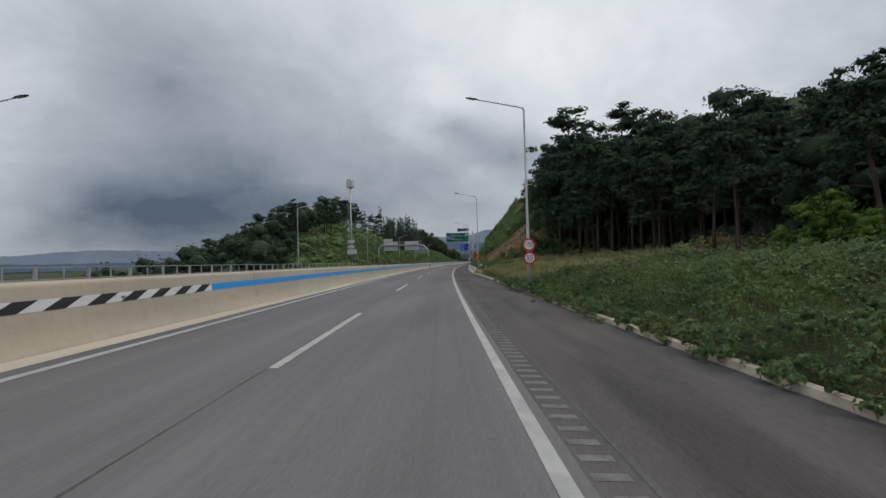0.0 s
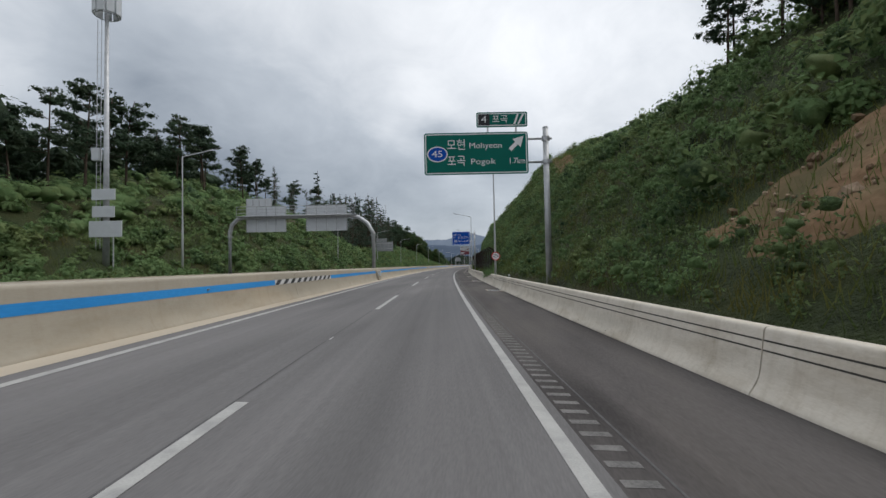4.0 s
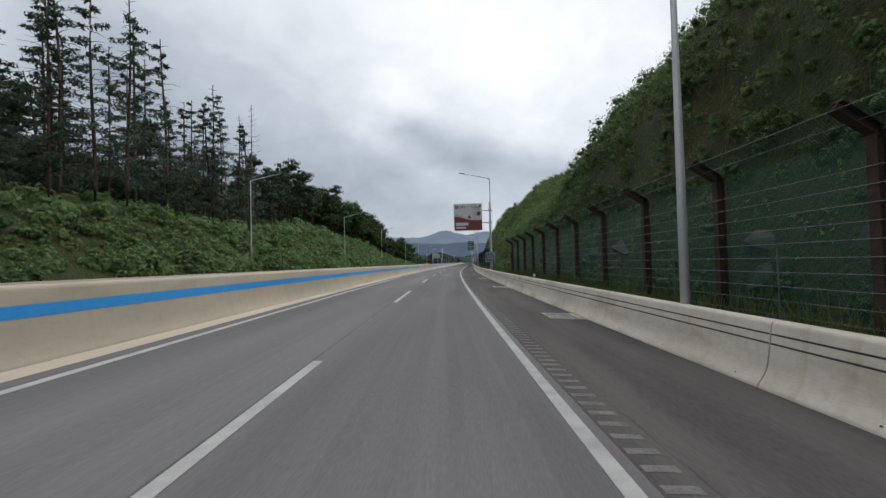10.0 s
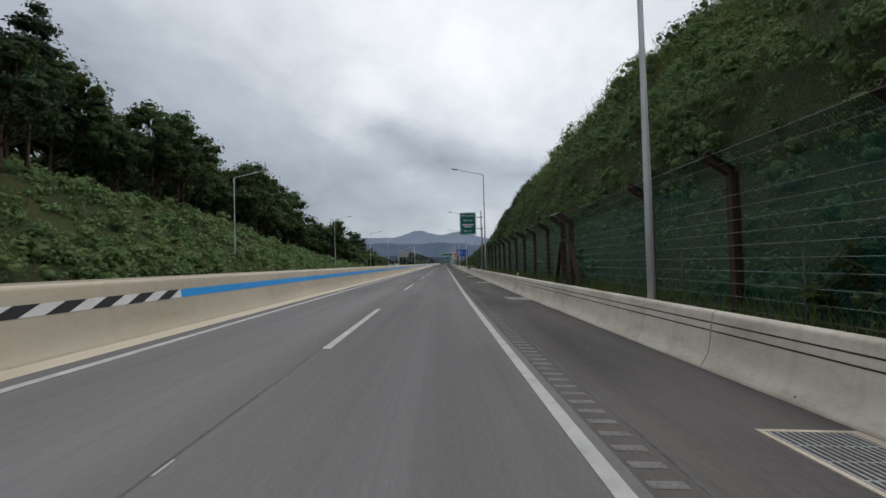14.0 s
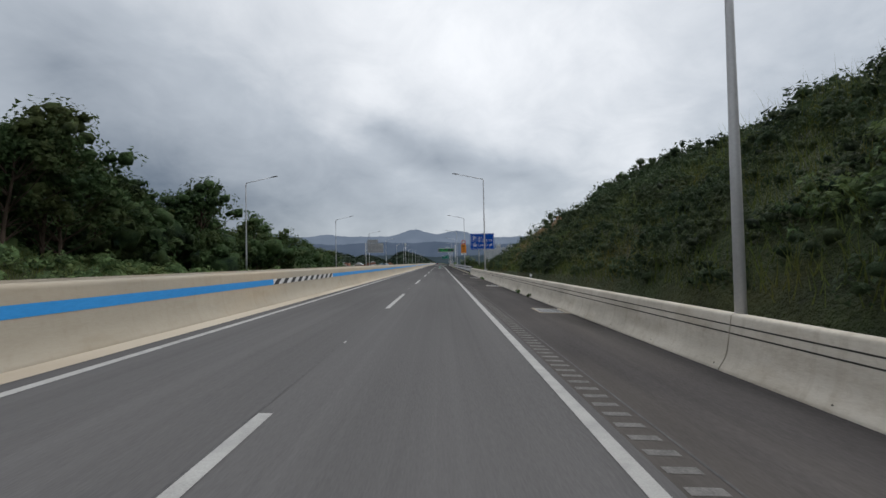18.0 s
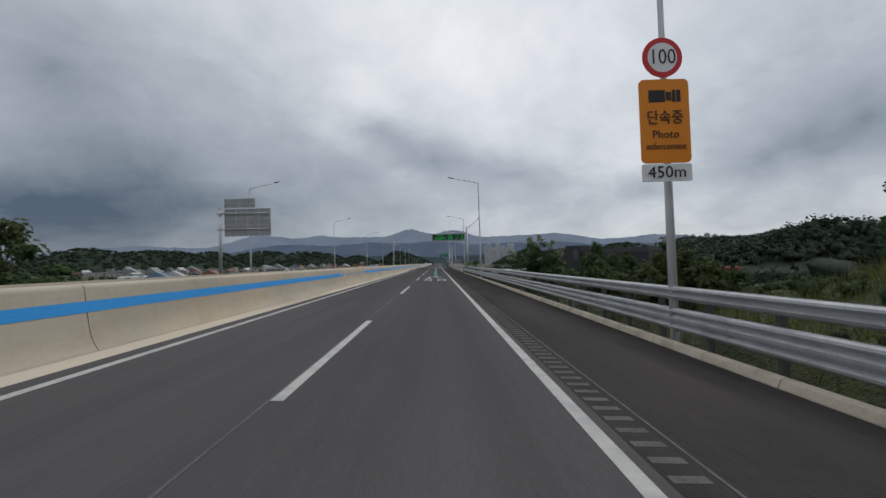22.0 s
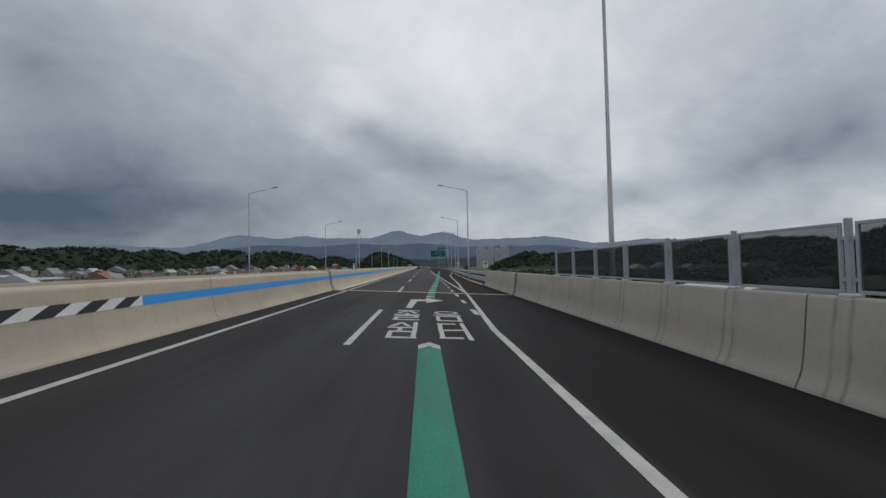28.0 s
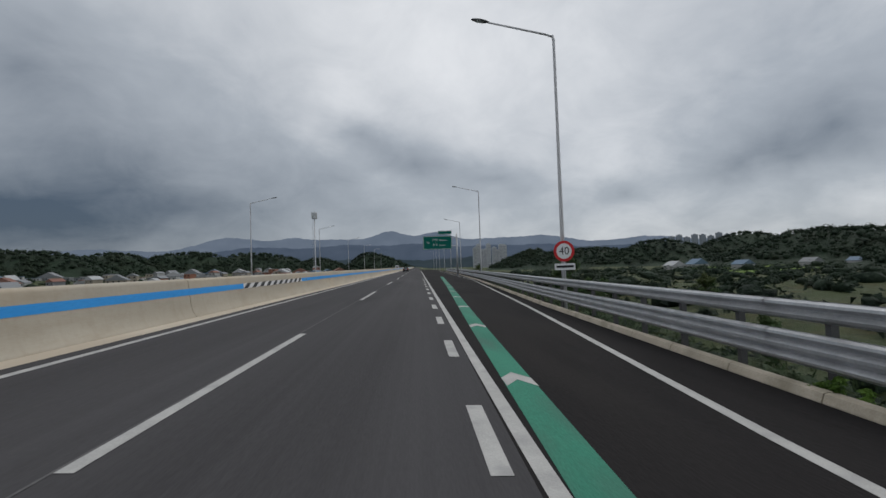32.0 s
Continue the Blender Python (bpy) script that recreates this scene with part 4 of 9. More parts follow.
part("joint_cover", Build().sweep([(-5.93, 0.0), (-5.97, 0.1), (-6.085, 0.34), (-6.175, 1.16), (-6.235, 1.225), (-6.6, 1.225), (-6.6, 1.1), (-6.3, 0.1)], [660.1, 660.68], True), JOINT_STEEL, median, "grey-brown steel joint cover plate")
for z in (0.34, 0.52, 0.7, 0.88, 1.05):
    part("bolt_slot", Build().sweep([(-6.075 - 0.11 * (z - 0.34), z), (-6.07 - 0.11 * (z - 0.34), z + 0.02), (-6.12 - 0.11 * (z - 0.34), z + 0.02), (-6.12 - 0.11 * (z - 0.34), z)], [660.13, 660.3], True), GROOVE, median)
gutter = structure("median_gutter", Build().sweep([(-5.47, 0.004), (-5.97, 0.012)], steps(-60, 594, 4)).sweep([(-5.47, 0.004), (-5.97, 0.012)], steps(661, 1300, 8)), GUTTER,
                   "pale concrete gutter strip at the foot of the median barrier")
# small reflector boxes on the blue band
for s0 in [s for s in range(-28, 900, 31)]:
    b = Build().box(-0.02, 0.035, -0.06, 0.06, -0.022, 0.022, bevel=0.01)
    ob = part("barrier_reflector", b, SIGN_BACK)
    ob.matrix_basis = place(s0, face_u(0.81) + 0.01, 0.81 + float(fall(-6.15)))
    tagged(ob, "small pale reflector fixed on the median barrier", "reflector", "median reflectors")

# far outer barrier and its railing on the first bridge
OUTER = [(-20.25, -0.1), (-20.25, 0.0), (-20.4, 0.3), (-20.45, 0.68), (-20.75, 0.68), (-20.8, -0.6)]
structure("far_barrier", Build().sweep(OUTER, steps(-60, 1300, 8), True), CONCRETE, "low concrete barrier along the far carriageway")
railing = thing("bridge_railing", "grey steel railing on the far bridge parapet", "railing", kind="structure")
for s0 in np.arange(-57, 97, 3.72):
    z0 = float(fall(-20.6)) + 0.66
    p = part("railing_post", Build().box(-0.06, 0.06, -0.09, 0.09, 0, 0.72, bevel=0.02), GALV, railing)
    p.matrix_basis = place(s0, -20.6, z0)
    p = part("railing_baluster", Build().box(-0.03, 0.03, -0.03, 0.03, 0.04, 0.68), GALV, railing)
    p.matrix_basis = place(s0 + 1.86, -20.6, z0)
part("top_rail", Build().sweep([(-20.66, 1.36), (-20.54, 1.36), (-20.54, 1.42), (-20.66, 1.42)], steps(-60, 97, 4), True), GALV, railing)
part("bottom_rail", Build().sweep([(-20.63, 0.72), (-20.57, 0.72), (-20.57, 0.76), (-20.63, 0.76)], steps(-60, 97, 4), True), GALV, railing)

# right-hand concrete barrier, 68 to 481
VERGE = [(5.0, -0.12), (5.0, 0.03), (5.02, 0.06), (5.06, 0.12), (5.1, 0.18), (5.135, 0.25), (5.16, 0.33), (5.18, 0.43), (5.2, 0.56), (5.252, 0.93), (5.262, 0.965), (5.29, 0.992), (5.32, 1.0), (5.48, 1.0), (5.52, 0.985), (5.54, 0.95), (5.56, -0.4)]
verge = tagged(new("verge_barrier"), "weathered concrete barrier with two grooves beside the shoulder", "barrier", "", "structure")
vj = [70.1] + [89 + 23.0 * k for k in range(17)] + [481.0]
for a, b_ in zip(vj[:-1], vj[1:]):
    part("barrier_segment", Build().sweep(VERGE, steps(a + 0.015, b_ - 0.015, 4), True), CONCRETE_R, verge, smooth=True)
    # no recess is cut: dark strips on the face draw the grooves' shade
    for z in (0.80, 0.66):
        uu = 5.2 + (z - 0.56) / 0.37 * 0.052
        part("groove", Build().sweep([(uu - 0.004, z - 0.013), (uu - 0.003, z + 0.013)], steps(a + 0.02, b_ - 0.02, 4)), GROOVE, verge)
hole = Build().tube([(-0.035, 0, 0.09), (0.06, 0, 0.09)], 0.02, 8).mesh("drain_hole", GROOVE)
for k in range(150):
    p = new("drain_hole", hole)
    p.parent = verge
    p.matrix_basis = place(95 + 2.55 * k, 5.075, float(fall(5.05)))
nose = Build()
lo, hi = [], []
for u, z in VERGE:
    x, y = at(70.1, u)
    hi.append((float(x), float(y), z + float(fall(u))))
    x, y = at(68.8, u + 0.2)
    lo.append((float(x), float(y), min(z, 0.45 + 0.35 * (z > 0.9)) + float(fall(u))))
n = len(VERGE)
nose.add(lo + hi, [(i, (i + 1) % n, (i + 1) % n + n, i + n) for i in range(n)] + [tuple(range(n))])
part("barrier_nose", nose, CONCRETE_R, verge)

# kerb stones: before the barrier, and under both guard rails
KERB_P = [(-0.08, -0.1), (-0.08, 0.02), (-0.04, 0.13), (0.02, 0.15), (0.12, 0.15), (0.12, -0.2)]
kerb = tagged(new("kerb"), "pale concrete kerb stones, chipped and overgrown", "kerb", "", "structure")


def kerb_u(s):
    if s < 71:
        return float(np.interp(s, [-60, 0, 45, 66, 71], [6.1, 5.95, 5.86, 5.3, 5.15]))
    if s < 600:
        return 5.2
    return 5.55 + float(widen(s))


for a, b_ in ((-60, 69), (481, 592), (676, 900)):
    for s0 in np.arange(a, b_, 2.0 if a > 0 or a < 0 else 2.0):
        part("kerb_stone", Build().sweep(KERB_P, [s0 + 0.012, min(s0 + 2.0, b_) - 0.012], True, shift=kerb_u), KERB, kerb)

# gravelly verge strip between the kerb and the slope
verge_s, verge_f = np.meshgrid(np.arange(40, 72.6, 0.5), np.linspace(0, 1, 9), indexing="ij")
verge_in = np.interp(verge_s, [-60, 0, 45, 66, 71, 73], [6.1, 5.95, 5.86, 5.3, 5.15, 5.6]) + 0.1
verge_u = verge_in + (7.5 + 0.5 * np.sin(verge_s * 0.9) - verge_in) * verge_f
verge_z = np.where(verge_u > 6.6, ground_z(verge_s, np.maximum(verge_u, 6.6)) + 0.12, 0)
verge_k = np.clip((verge_u - verge_in) / (6.6 - verge_in), 0, 1)
verge_z = np.where(verge_u > 6.6, verge_z, (fall(verge_in) + 0.14) * (1 - verge_k) + (ground_z(verge_s, np.full(verge_s.shape, 6.6)) + 0.12) * verge_k)
verge_z = verge_z + 0.05 * np.sin(verge_s * 3.1 + verge_u * 2) * np.sin(verge_u * 4.3) - 0.4 * (verge_f > 0.99)
vx_, vy_ = at(verge_s, verge_u)
for name, mat, i0, i1, label in (("grassy_strip", EARTH, 0, 40, "overgrown strip behind the kerb"), ("verge_strip", GRAVEL, 40, 65, "pale gravelly earth strip behind the kerb")):
    strip = Build()
    strip.v = list(zip(vx_.ravel().tolist(), vy_.ravel().tolist(), verge_z.ravel().tolist()))
    strip.f = [(i * 9 + j, i * 9 + j + 1, i * 9 + 10 + j, i * 9 + 9 + j) for i in range(i0, min(i1, verge_s.shape[0] - 1)) for j in range(8)]
    structure(name, strip, mat, label, True, "verge")

# bridge parapets
PARA = [(5.6, -0.5), (5.6, 0.03), (5.63, 0.09), (5.67, 0.17), (5.705, 0.26), (5.73, 0.36), (5.75, 0.48), (5.77, 0.64), (5.855, 1.42), (5.87, 1.455), (5.9, 1.47), (6.12, 1.47), (6.15, 1.4), (6.15, -0.9)]
parapet = tagged(new("bridge_parapet"), "tall stained concrete bridge parapet", "parapet", "", "structure")
pj = [592.5, 601, 613, 625, 637, 649, 660.2]
for a, b_ in list(zip(pj[:-1], pj[1:])) + [(660.8, 669.5), (669.5, 675.2)]:
    part("parapet_segment", Build().sweep(PARA, steps(a + 0.02, b_ - 0.02, 4), True), BRIDGE_CONCRETE if b_ < 661 else END_CONCRETE, parapet, smooth=True)
part("joint_cover", Build().sweep([(5.55, 0.02), (5.6, 0.1), (5.72, 0.4), (5.82, 1.44), (5.9, 1.485), (5.95, 1.4), (5.9, 0)], [660.0, 660.58], True), JOINT_STEEL, parapet, "brown-grey steel joint cover plate")
for z in (0.22, 0.55, 0.78, 1.01, 1.24):
    w = float(np.interp(z, [0.1, 0.4, 1.44], [5.6, 5.72, 5.82]))
    part("bolt_slot", Build().sweep([(w - 0.006, z), (w - 0.004, z + 0.022), (w + 0.03, z + 0.022), (w + 0.03, z)], [660.04, 660.22], True), GROOVE, parapet)

# ---- street lamps ----
def street_lamp(side, base, top, lean, group, label):
    """A tapered pole with one straight arm; side: the way its arm points (-1 left, 1 right)."""
    t = thing("street_lamp", label, "street lamp", group=group)
    part("base_plate", Build().box(-0.2, 0.2, -0.2, 0.2, base, base + 0.03, bevel=0.01).box(-0.13, 0.13, -0.13, 0.13, base + 0.03, base + 0.35, bevel=0.03), GALV, t)
    part("pole", Build().tube([(0, 0, base + 0.03), (0, 0, base + 4), (0, 0, top - 0.2), (0.06 * side, 0, top)], [0.105, 0.09, 0.062, 0.055], 12), LAMP_STEEL, t, smooth=True)
    part("arm", Build().tube([(0.0, 0, top - 0.08), (0.35 * side, 0, top + 0.03), (lean * side, 0, top + 0.58)], [0.055, 0.048, 0.036], 8), LAMP_STEEL, t, smooth=True)
    head = part("lamp_head", Build(), LAMP_HEAD, t)
    b = Build()
    prof = [(-0.42, 0.02, 0.02), (-0.36, 0.09, 0.05), (-0.1, 0.15, 0.075), (0.2, 0.13, 0.07), (0.36, 0.06, 0.045), (0.42, 0.03, 0.03)]
    n = 10
    verts = [(x * -side, w * math.cos(2 * math.pi * k / n), h * math.sin(2 * math.pi * k / n) * (1.0 if k < n / 2 else 0.55)) for x, w, h in prof for k in range(n)]
    faces = [(i * n + k, i * n + (k + 1) % n, (i + 1) * n + (k + 1) % n, (i + 1) * n + k) for i in range(len(prof) - 1) for k in range(n)]
    b.add(verts, faces + [tuple(range(n)), tuple(range((len(prof) - 1) * n, len(prof) * n))])
    head.data = b.mesh("lamp_head", LAMP_HEAD, True)
    head.matrix_basis = Matrix.Translation(((lean + 0.3) * side, 0, top + 0.64)) @ Matrix.Rotation(radians(9) * -side, 4, "Y")
    lens = part("lamp_lens", Build().box(-0.2, 0.16, -0.09, 0.09, -0.052, -0.03, bevel=0.01), LENS, head)
    part("service_door", Build().box(-0.05, 0.05, -0.113, -0.1, base + 0.7, base + 1.05, bevel=0.004), GALV, t)
    return t


R_LAMPS = [-31, 22.4, 70.5, 126.1, 182.4, 230, 277, 321.9, 365, 411.1, 458.8, 504.7, 550.8, 598, 645.8, 689.5, 736.6, 781, 827, 873, 919, 965, 1011, 1057]
L_LAMPS = [16.6, 70.5, 125.5, 183.5, 229.5, 276, 321.5, 365, 409.5, 457, 503.7, 551, 597.6, 645.5, 690, 736, 783, 829, 875, 921, 967, 1013]
lamp_r = street_lamp(-1, -0.5, 11.87, 3.0, "street lamps on the verge", "tall grey steel street lamp with a single arm behind the barrier")
lamp_l = street_lamp(1, 0.9, 12.3, 3.0, "street lamps across the road", "tall grey steel street lamp on the far side of the road")
for k, s0 in enumerate(R_LAMPS):
    u0 = 6.36 if s0 < 60 else 6.05 if s0 < 80 else 5.5 + float(widen(s0)) + 0.85 * (590 < s0 < 660) + 0.7 * (s0 > 700)
    dz = -0.6 * np.clip((s0 - 430) / 80, 0, 1) - 0.45 * (s0 < 60)
    m = place(s0, u0, float(dz)) @ Matrix.Diagonal((1, 1, 1.055 if s0 > 700 else 1.04 if s0 == 70.5 else 1, 1))
    if k == 0:
        lamp_r.matrix_basis = m
    else:
        copy_thing(lamp_r, m)
for k, s0 in enumerate(L_LAMPS):
    u0, dz = (-23.4, 0.0) if s0 < 400 else (-22.1, -0.9)
    if s0 < 100:
        u0, dz = -23.9, -2.1 if s0 < 60 else -0.9
    m = place(s0, u0, dz)
    if k == 0:
        lamp_l.matrix_basis = m
    else:
        copy_thing(lamp_l, m)

# ---- signs ----
FACE = Matrix.Rotation(radians(90), 4, "X")


def words(parent, body, x, z, size, mat=None, width=None, y=-0.035, stretch=1.0, name="lettering", align="CENTER"):
    return lettering(name, body, size, mat or SIGN_WHITE, parent, Matrix.Translation((x, y, z)) @ FACE, width, align, 0.003, stretch)


def board(parent, x0, x1, z0, z1, mat, name="panel", rim=SIGN_WHITE, rim_w=0.05, inset=0.06, back=True, label=""):
    """A sheet panel with rounded corners, a painted rim and stiffeners behind."""
    r = min(0.12, (x1 - x0) * 0.1, (z1 - z0) * 0.1)

    def rounded(d):
        pts = []
        rr = max(r - d, 0.01)
        for cx, cz, a0 in ((x1 - d - rr, z1 - d - rr, 0), (x0 + d + rr, z1 - d - rr, 90), (x0 + d + rr, z0 + d + rr, 180), (x1 - d - rr, z0 + d + rr, 270)):
            for k in range(4):
                w = radians(a0 + 30 * k)
                pts.append((cx + rr * math.cos(w), cz + rr * math.sin(w)))
        return pts

    p = part(name, Build().prism(rounded(0), -0.02, 0.02), mat, parent, label)
    if rim:
        o, i = rounded(inset), rounded(inset + rim_w)
        n = len(o)
        verts = [(a, -0.025, c) for a, c in o] + [(a, -0.025, c) for a, c in i]
        part("rim", Build().add(verts, [(k, (k + 1) % n, (k + 1) % n + n, k + n) for k in range(n)]), rim, p)
    if back:
        h = z1 - z0
        for k in range(max(2, int(h / 0.8))):
            zz_ = z0 + h * (k + 0.5) / max(2, int(h / 0.8))
            part("stiffener", Build().box(x0 + 0.08, x1 - 0.08, 0.02, 0.07, zz_ - 0.04, zz_ + 0.04), SIGN_BACK, p)
    return p


def disc(parent, x, z, r, mat, y=-0.03, thick=0.02, name="disc", n=28):
    ring_ = [(x + r * math.cos(2 * math.pi * k / n), z + r * math.sin(2 * math.pi * k / n)) for k in range(n)]
    return part(name, Build().prism(ring_, y, y + thick), mat, parent)


def flat_shape(parent, outline, mat, y=-0.03, name="symbol"):
    return part(name, Build().prism(outline, y, y + 0.006), mat, parent)


def arrow_up_right(parent, x, z, k, mat, y=-0.032):
    return flat_shape(parent, [(x + a * k, z + b * k) for a, b in ((-0.5, -0.32), (-0.32, -0.5), (0.12, -0.06), (0.3, -0.24), (0.5, 0.5), (-0.24, 0.3), (-0.06, 0.12))], mat, y, "arrow")


def mast(parent, x, base, top, arms, reach, r=0.16, y=0.25):
    """A thick post with two clamped arms carrying a panel."""
    part("mast", Build().tube([(x, y, base), (x, y, top)], [r, r * 0.88], 16), GALV, parent, smooth=True)
    part("mast_cap", Build().tube([(x, y, top), (x, y, top + 0.05)], [r * 0.95, r * 0.6], 16), GALV, parent, smooth=True)
    part("flange", Build().tube([(x, y, base), (x, y, base + 0.05)], [r * 2, r * 2], 16).box(x - 0.02, x + 0.02, y - r * 1.9, y + r * 1.9, base, base + 0.4), GALV, parent)
    for za in arms:
        a = part("arm", Build().tube([(x + 0.32 * (1 if reach < x else -1), y, za), (reach, y, za)], 0.06, 10), GALV, parent, smooth=True)
        part("clamp", Build().tube([(x, y, za - 0.11), (x, y, za + 0.11)], r * 1.25, 14).box(x - 0.26, x + 0.26, y - 0.06, y + 0.06, za - 0.05, za + 0.05, bevel=0.02), GALV, a)


def speed_disc(parent, x, z, r, text, bar=False):
    d = disc(parent, x, z, r, SIGN_RED, -0.03, 0.025, "sign_disc")
    disc(d, x, z, r * 0.74, SIGN_WHITE, -0.034, 0.006, "face")
    words(d, text, x, z + (0.06 * r if bar else 0), r * 0.92, SIGN_BLACK, r * (1.15 if len(text) > 2 else 0.95), -0.04, 1.15, "numerals")
    if bar:
        part("underline", Build().box(x - r * 0.42, x + r * 0.42, -0.042, -0.034, z - r * 0.5, z - r * 0.42), SIGN_BLACK, d)
    part("bracket", Build().box(x - 0.03, x + 0.03, -0.005, 0.14, z - 0.04, z + 0.04), GALV, d)
    return d


t = thing("speed_limit_sign", "two round red-rimmed speed limit signs on a lamp post", "road sign", place(22.2, 6.22))
speed_disc(t, 0.15, 2.62, 0.41, "100")
speed_disc(t, 0.17, 1.79, 0.41, "50", True)

t = thing("falling_rock_sign", "orange triangular falling-rock warning sign with red rim", "road sign", place(70.25, 6.0, -0.25) @ Matrix.Diagonal((1.14, 1.14, 1.14, 1)))
d = flat_shape(t, [(-0.56, 1.9), (0.56, 1.9), (0.0, 2.87)], SIGN_RED, -0.04, "rim")
part("face", Build().prism([(-0.42, 1.97), (0.42, 1.97), (0.0, 2.7)], -0.05, -0.04), SIGN_ORANGE, d)
part("cliff_symbol", Build().prism([(0.05, 1.99), (0.36, 1.99), (0.2, 2.3), (0.08, 2.36)], -0.056, -0.05), SIGN_BLACK, d)
for a, c in ((-0.03, 2.28), (-0.1, 2.15), (-0.18, 2.05), (0.0, 2.1)):
    disc(d, a, c, 0.028, SIGN_BLACK, -0.056, 0.006, "stone_symbol", 8)
part("bracket", Build().box(-0.04, 0.04, -0.03, 0.12, 2.1, 2.16), GALV, t)

t = thing("distance_marker", "small green and white kilometre marker plate on a post", "marker", place(70.8, 6.5, 0.28) @ Matrix.Diagonal((1.1, 1.1, 1.1, 1)))
part("post", Build().tube([(0, 0.05, -0.3), (0, 0.05, 1.05)], 0.03, 8), GALV, t)
p = board(t, -0.2, 0.2, 0.55, 1.05, SIGN_WHITE, rim=None, back=False)
part("green_field", Build().box(-0.19, 0.19, -0.026, -0.02, 0.82, 1.03), SIGN_GREEN, p)
words(p, "14", 0, 0.925, 0.2, SIGN_WHITE, 0.28, -0.03)
words(p, ".4", 0.03, 0.68, 0.22, SIGN_BLACK, 0.2, -0.03)

t = thing("direction_sign", "large green overhead direction sign on a steel mast", "road sign", place(107, 0))
p = board(t, -0.15, 5.35, 6.45, 8.68, SIGN_GREEN)
words(p, "모현", 1.55, 8.0, 0.62, width=0.95)
words(p, "Mohyeon", 3.1, 7.97, 0.42, width=1.7)
words(p, "포곡", 1.55, 7.15, 0.62, width=0.95)
words(p, "Pogok", 2.95, 7.12, 0.42, width=1.3)
words(p, "1.7km", 4.75, 7.12, 0.42, width=0.8)
arrow_up_right(p, 4.72, 8.05, 0.8, SIGN_WHITE)
d = flat_shape(p, [(0.55 + 0.55 * math.cos(k * math.pi / 10), 7.55 + 0.42 * math.sin(k * math.pi / 10)) for k in range(20)], SIGN_WHITE, -0.03, "route_badge")
part("badge_field", Build().prism([(0.55 + 0.49 * math.cos(k * math.pi / 10), 7.55 + 0.36 * math.sin(k * math.pi / 10)) for k in range(20)], -0.036, -0.03), SIGN_BLUE, d)
words(d, "45", 0.55, 7.55, 0.5, width=0.55, y=-0.04)
p = board(t, 2.65, 5.35, 8.95, 9.75, SIGN_GREEN, "exit_panel")
part("number_field", Build().box(2.75, 3.35, -0.03, -0.02, 9.05, 9.65), SIGN_BLACK, p)
words(p, "4", 3.05, 9.35, 0.5, width=0.28)
words(p, "포곡", 3.9, 9.35, 0.45, width=0.8)
for dx in (0.0, 0.2):
    flat_shape(p, [(4.6 + dx, 9.1), (4.72 + dx, 9.1), (4.9 + dx * 1.4, 9.62), (4.8 + dx * 1.4, 9.62)], SIGN_WHITE, -0.03, "exit_symbol")
part("panel_strut", Build().box(3.2, 3.28, 0.02, 0.08, 8.4, 9.6).box(4.7, 4.78, 0.02, 0.08, 8.4, 9.6), GALV, t)
mast(t, 6.35, 0.2, 8.95, (8.35, 7.1), 0.1, 0.17)


def parking_sign(m, x0, x1, z0, z1, distance):
    t = thing("rest_area_sign", "blue lay-by parking sign with white lettering", "road sign", m)
    p = board(t, x0, x1, z0, z1, SIGN_BLUE)
    w, h = x1 - x0, z1 - z0
    X, Z = (lambda a: x0 + w * a), (lambda a: z1 - h * a)
    for (a0, b0, a1, b1), nm in (((0.07, 0.17, 0.29, 0.48), "parking_box"), ((0.12, 0.58, 0.28, 0.83), "toilet_box")):
        f = Build()
        for q in ((X(a0), X(a1), Z(b0) - 0.03, Z(b0)), (X(a0), X(a1), Z(b1), Z(b1) + 0.03), (X(a0), X(a0) + 0.03, Z(b1), Z(b0)), (X(a1) - 0.03, X(a1), Z(b1), Z(b0))):
            f.box(q[0], q[1], -0.03, -0.02, q[2], q[3])
        part(nm, f, SIGN_WHITE, p)
    words(p, "P", X(0.18), Z(0.325), h * 0.33, width=w * 0.1)
    words(p, "포곡", X(0.425), Z(0.28), h * 0.14, width=w * 0.16)
    words(p, "졸 음 쉼 터", X(0.62), Z(0.46), h * 0.18, width=w * 0.58)
    words(p, distance, X(0.48), Z(0.74), h * 0.17, width=w * 0.28)
    words(p, "앞", X(0.7), Z(0.74), h * 0.17, width=w * 0.09)
    arrow_up_right(p, X(0.85), Z(0.73), h * 0.19, SIGN_WHITE)
    for a in (0.165, 0.235):
        flat_shape(p, [(X(a) - 0.07, Z(0.8)), (X(a) + 0.07, Z(0.8)), (X(a) + 0.1, Z(0.69)), (X(a), Z(0.66)), (X(a) - 0.1, Z(0.69))], SIGN_WHITE, -0.03, "figure_symbol")
        disc(p, X(a), Z(0.63), 0.045, SIGN_WHITE, -0.03, 0.006, "symbol_dot", 10)
    return t


t = parking_sign(place(184.6, 0), 1.4, 5.2, 6.05, 8.85, "500m")
mast(t, 6.25, 0.2, 8.95, (8.3, 6.75), 1.6, 0.16)
t = parking_sign(place(482.2, 0), 5.29, 9.33, 3.81, 6.52, "200m")
for x in (6.75, 7.75):
    part("post", Build().tube([(x, 0.15, -0.2), (x, 0.15, 6.2)], 0.09, 14), GALV, t, smooth=True)

t = thing("no_stopping_sign", "round red-rimmed warning sign with a 100m distance on a lamp post", "road sign", place(125.95, 5.52))
d = disc(t, 0, 2.42, 0.4, SIGN_RED, -0.03, 0.025, "sign_disc")
disc(d, 0, 2.42, 0.32, SIGN_WHITE, -0.035, 0.006, "face")
words(d, "100m", 0, 2.53, 0.2, SIGN_BLACK, 0.44, -0.04)
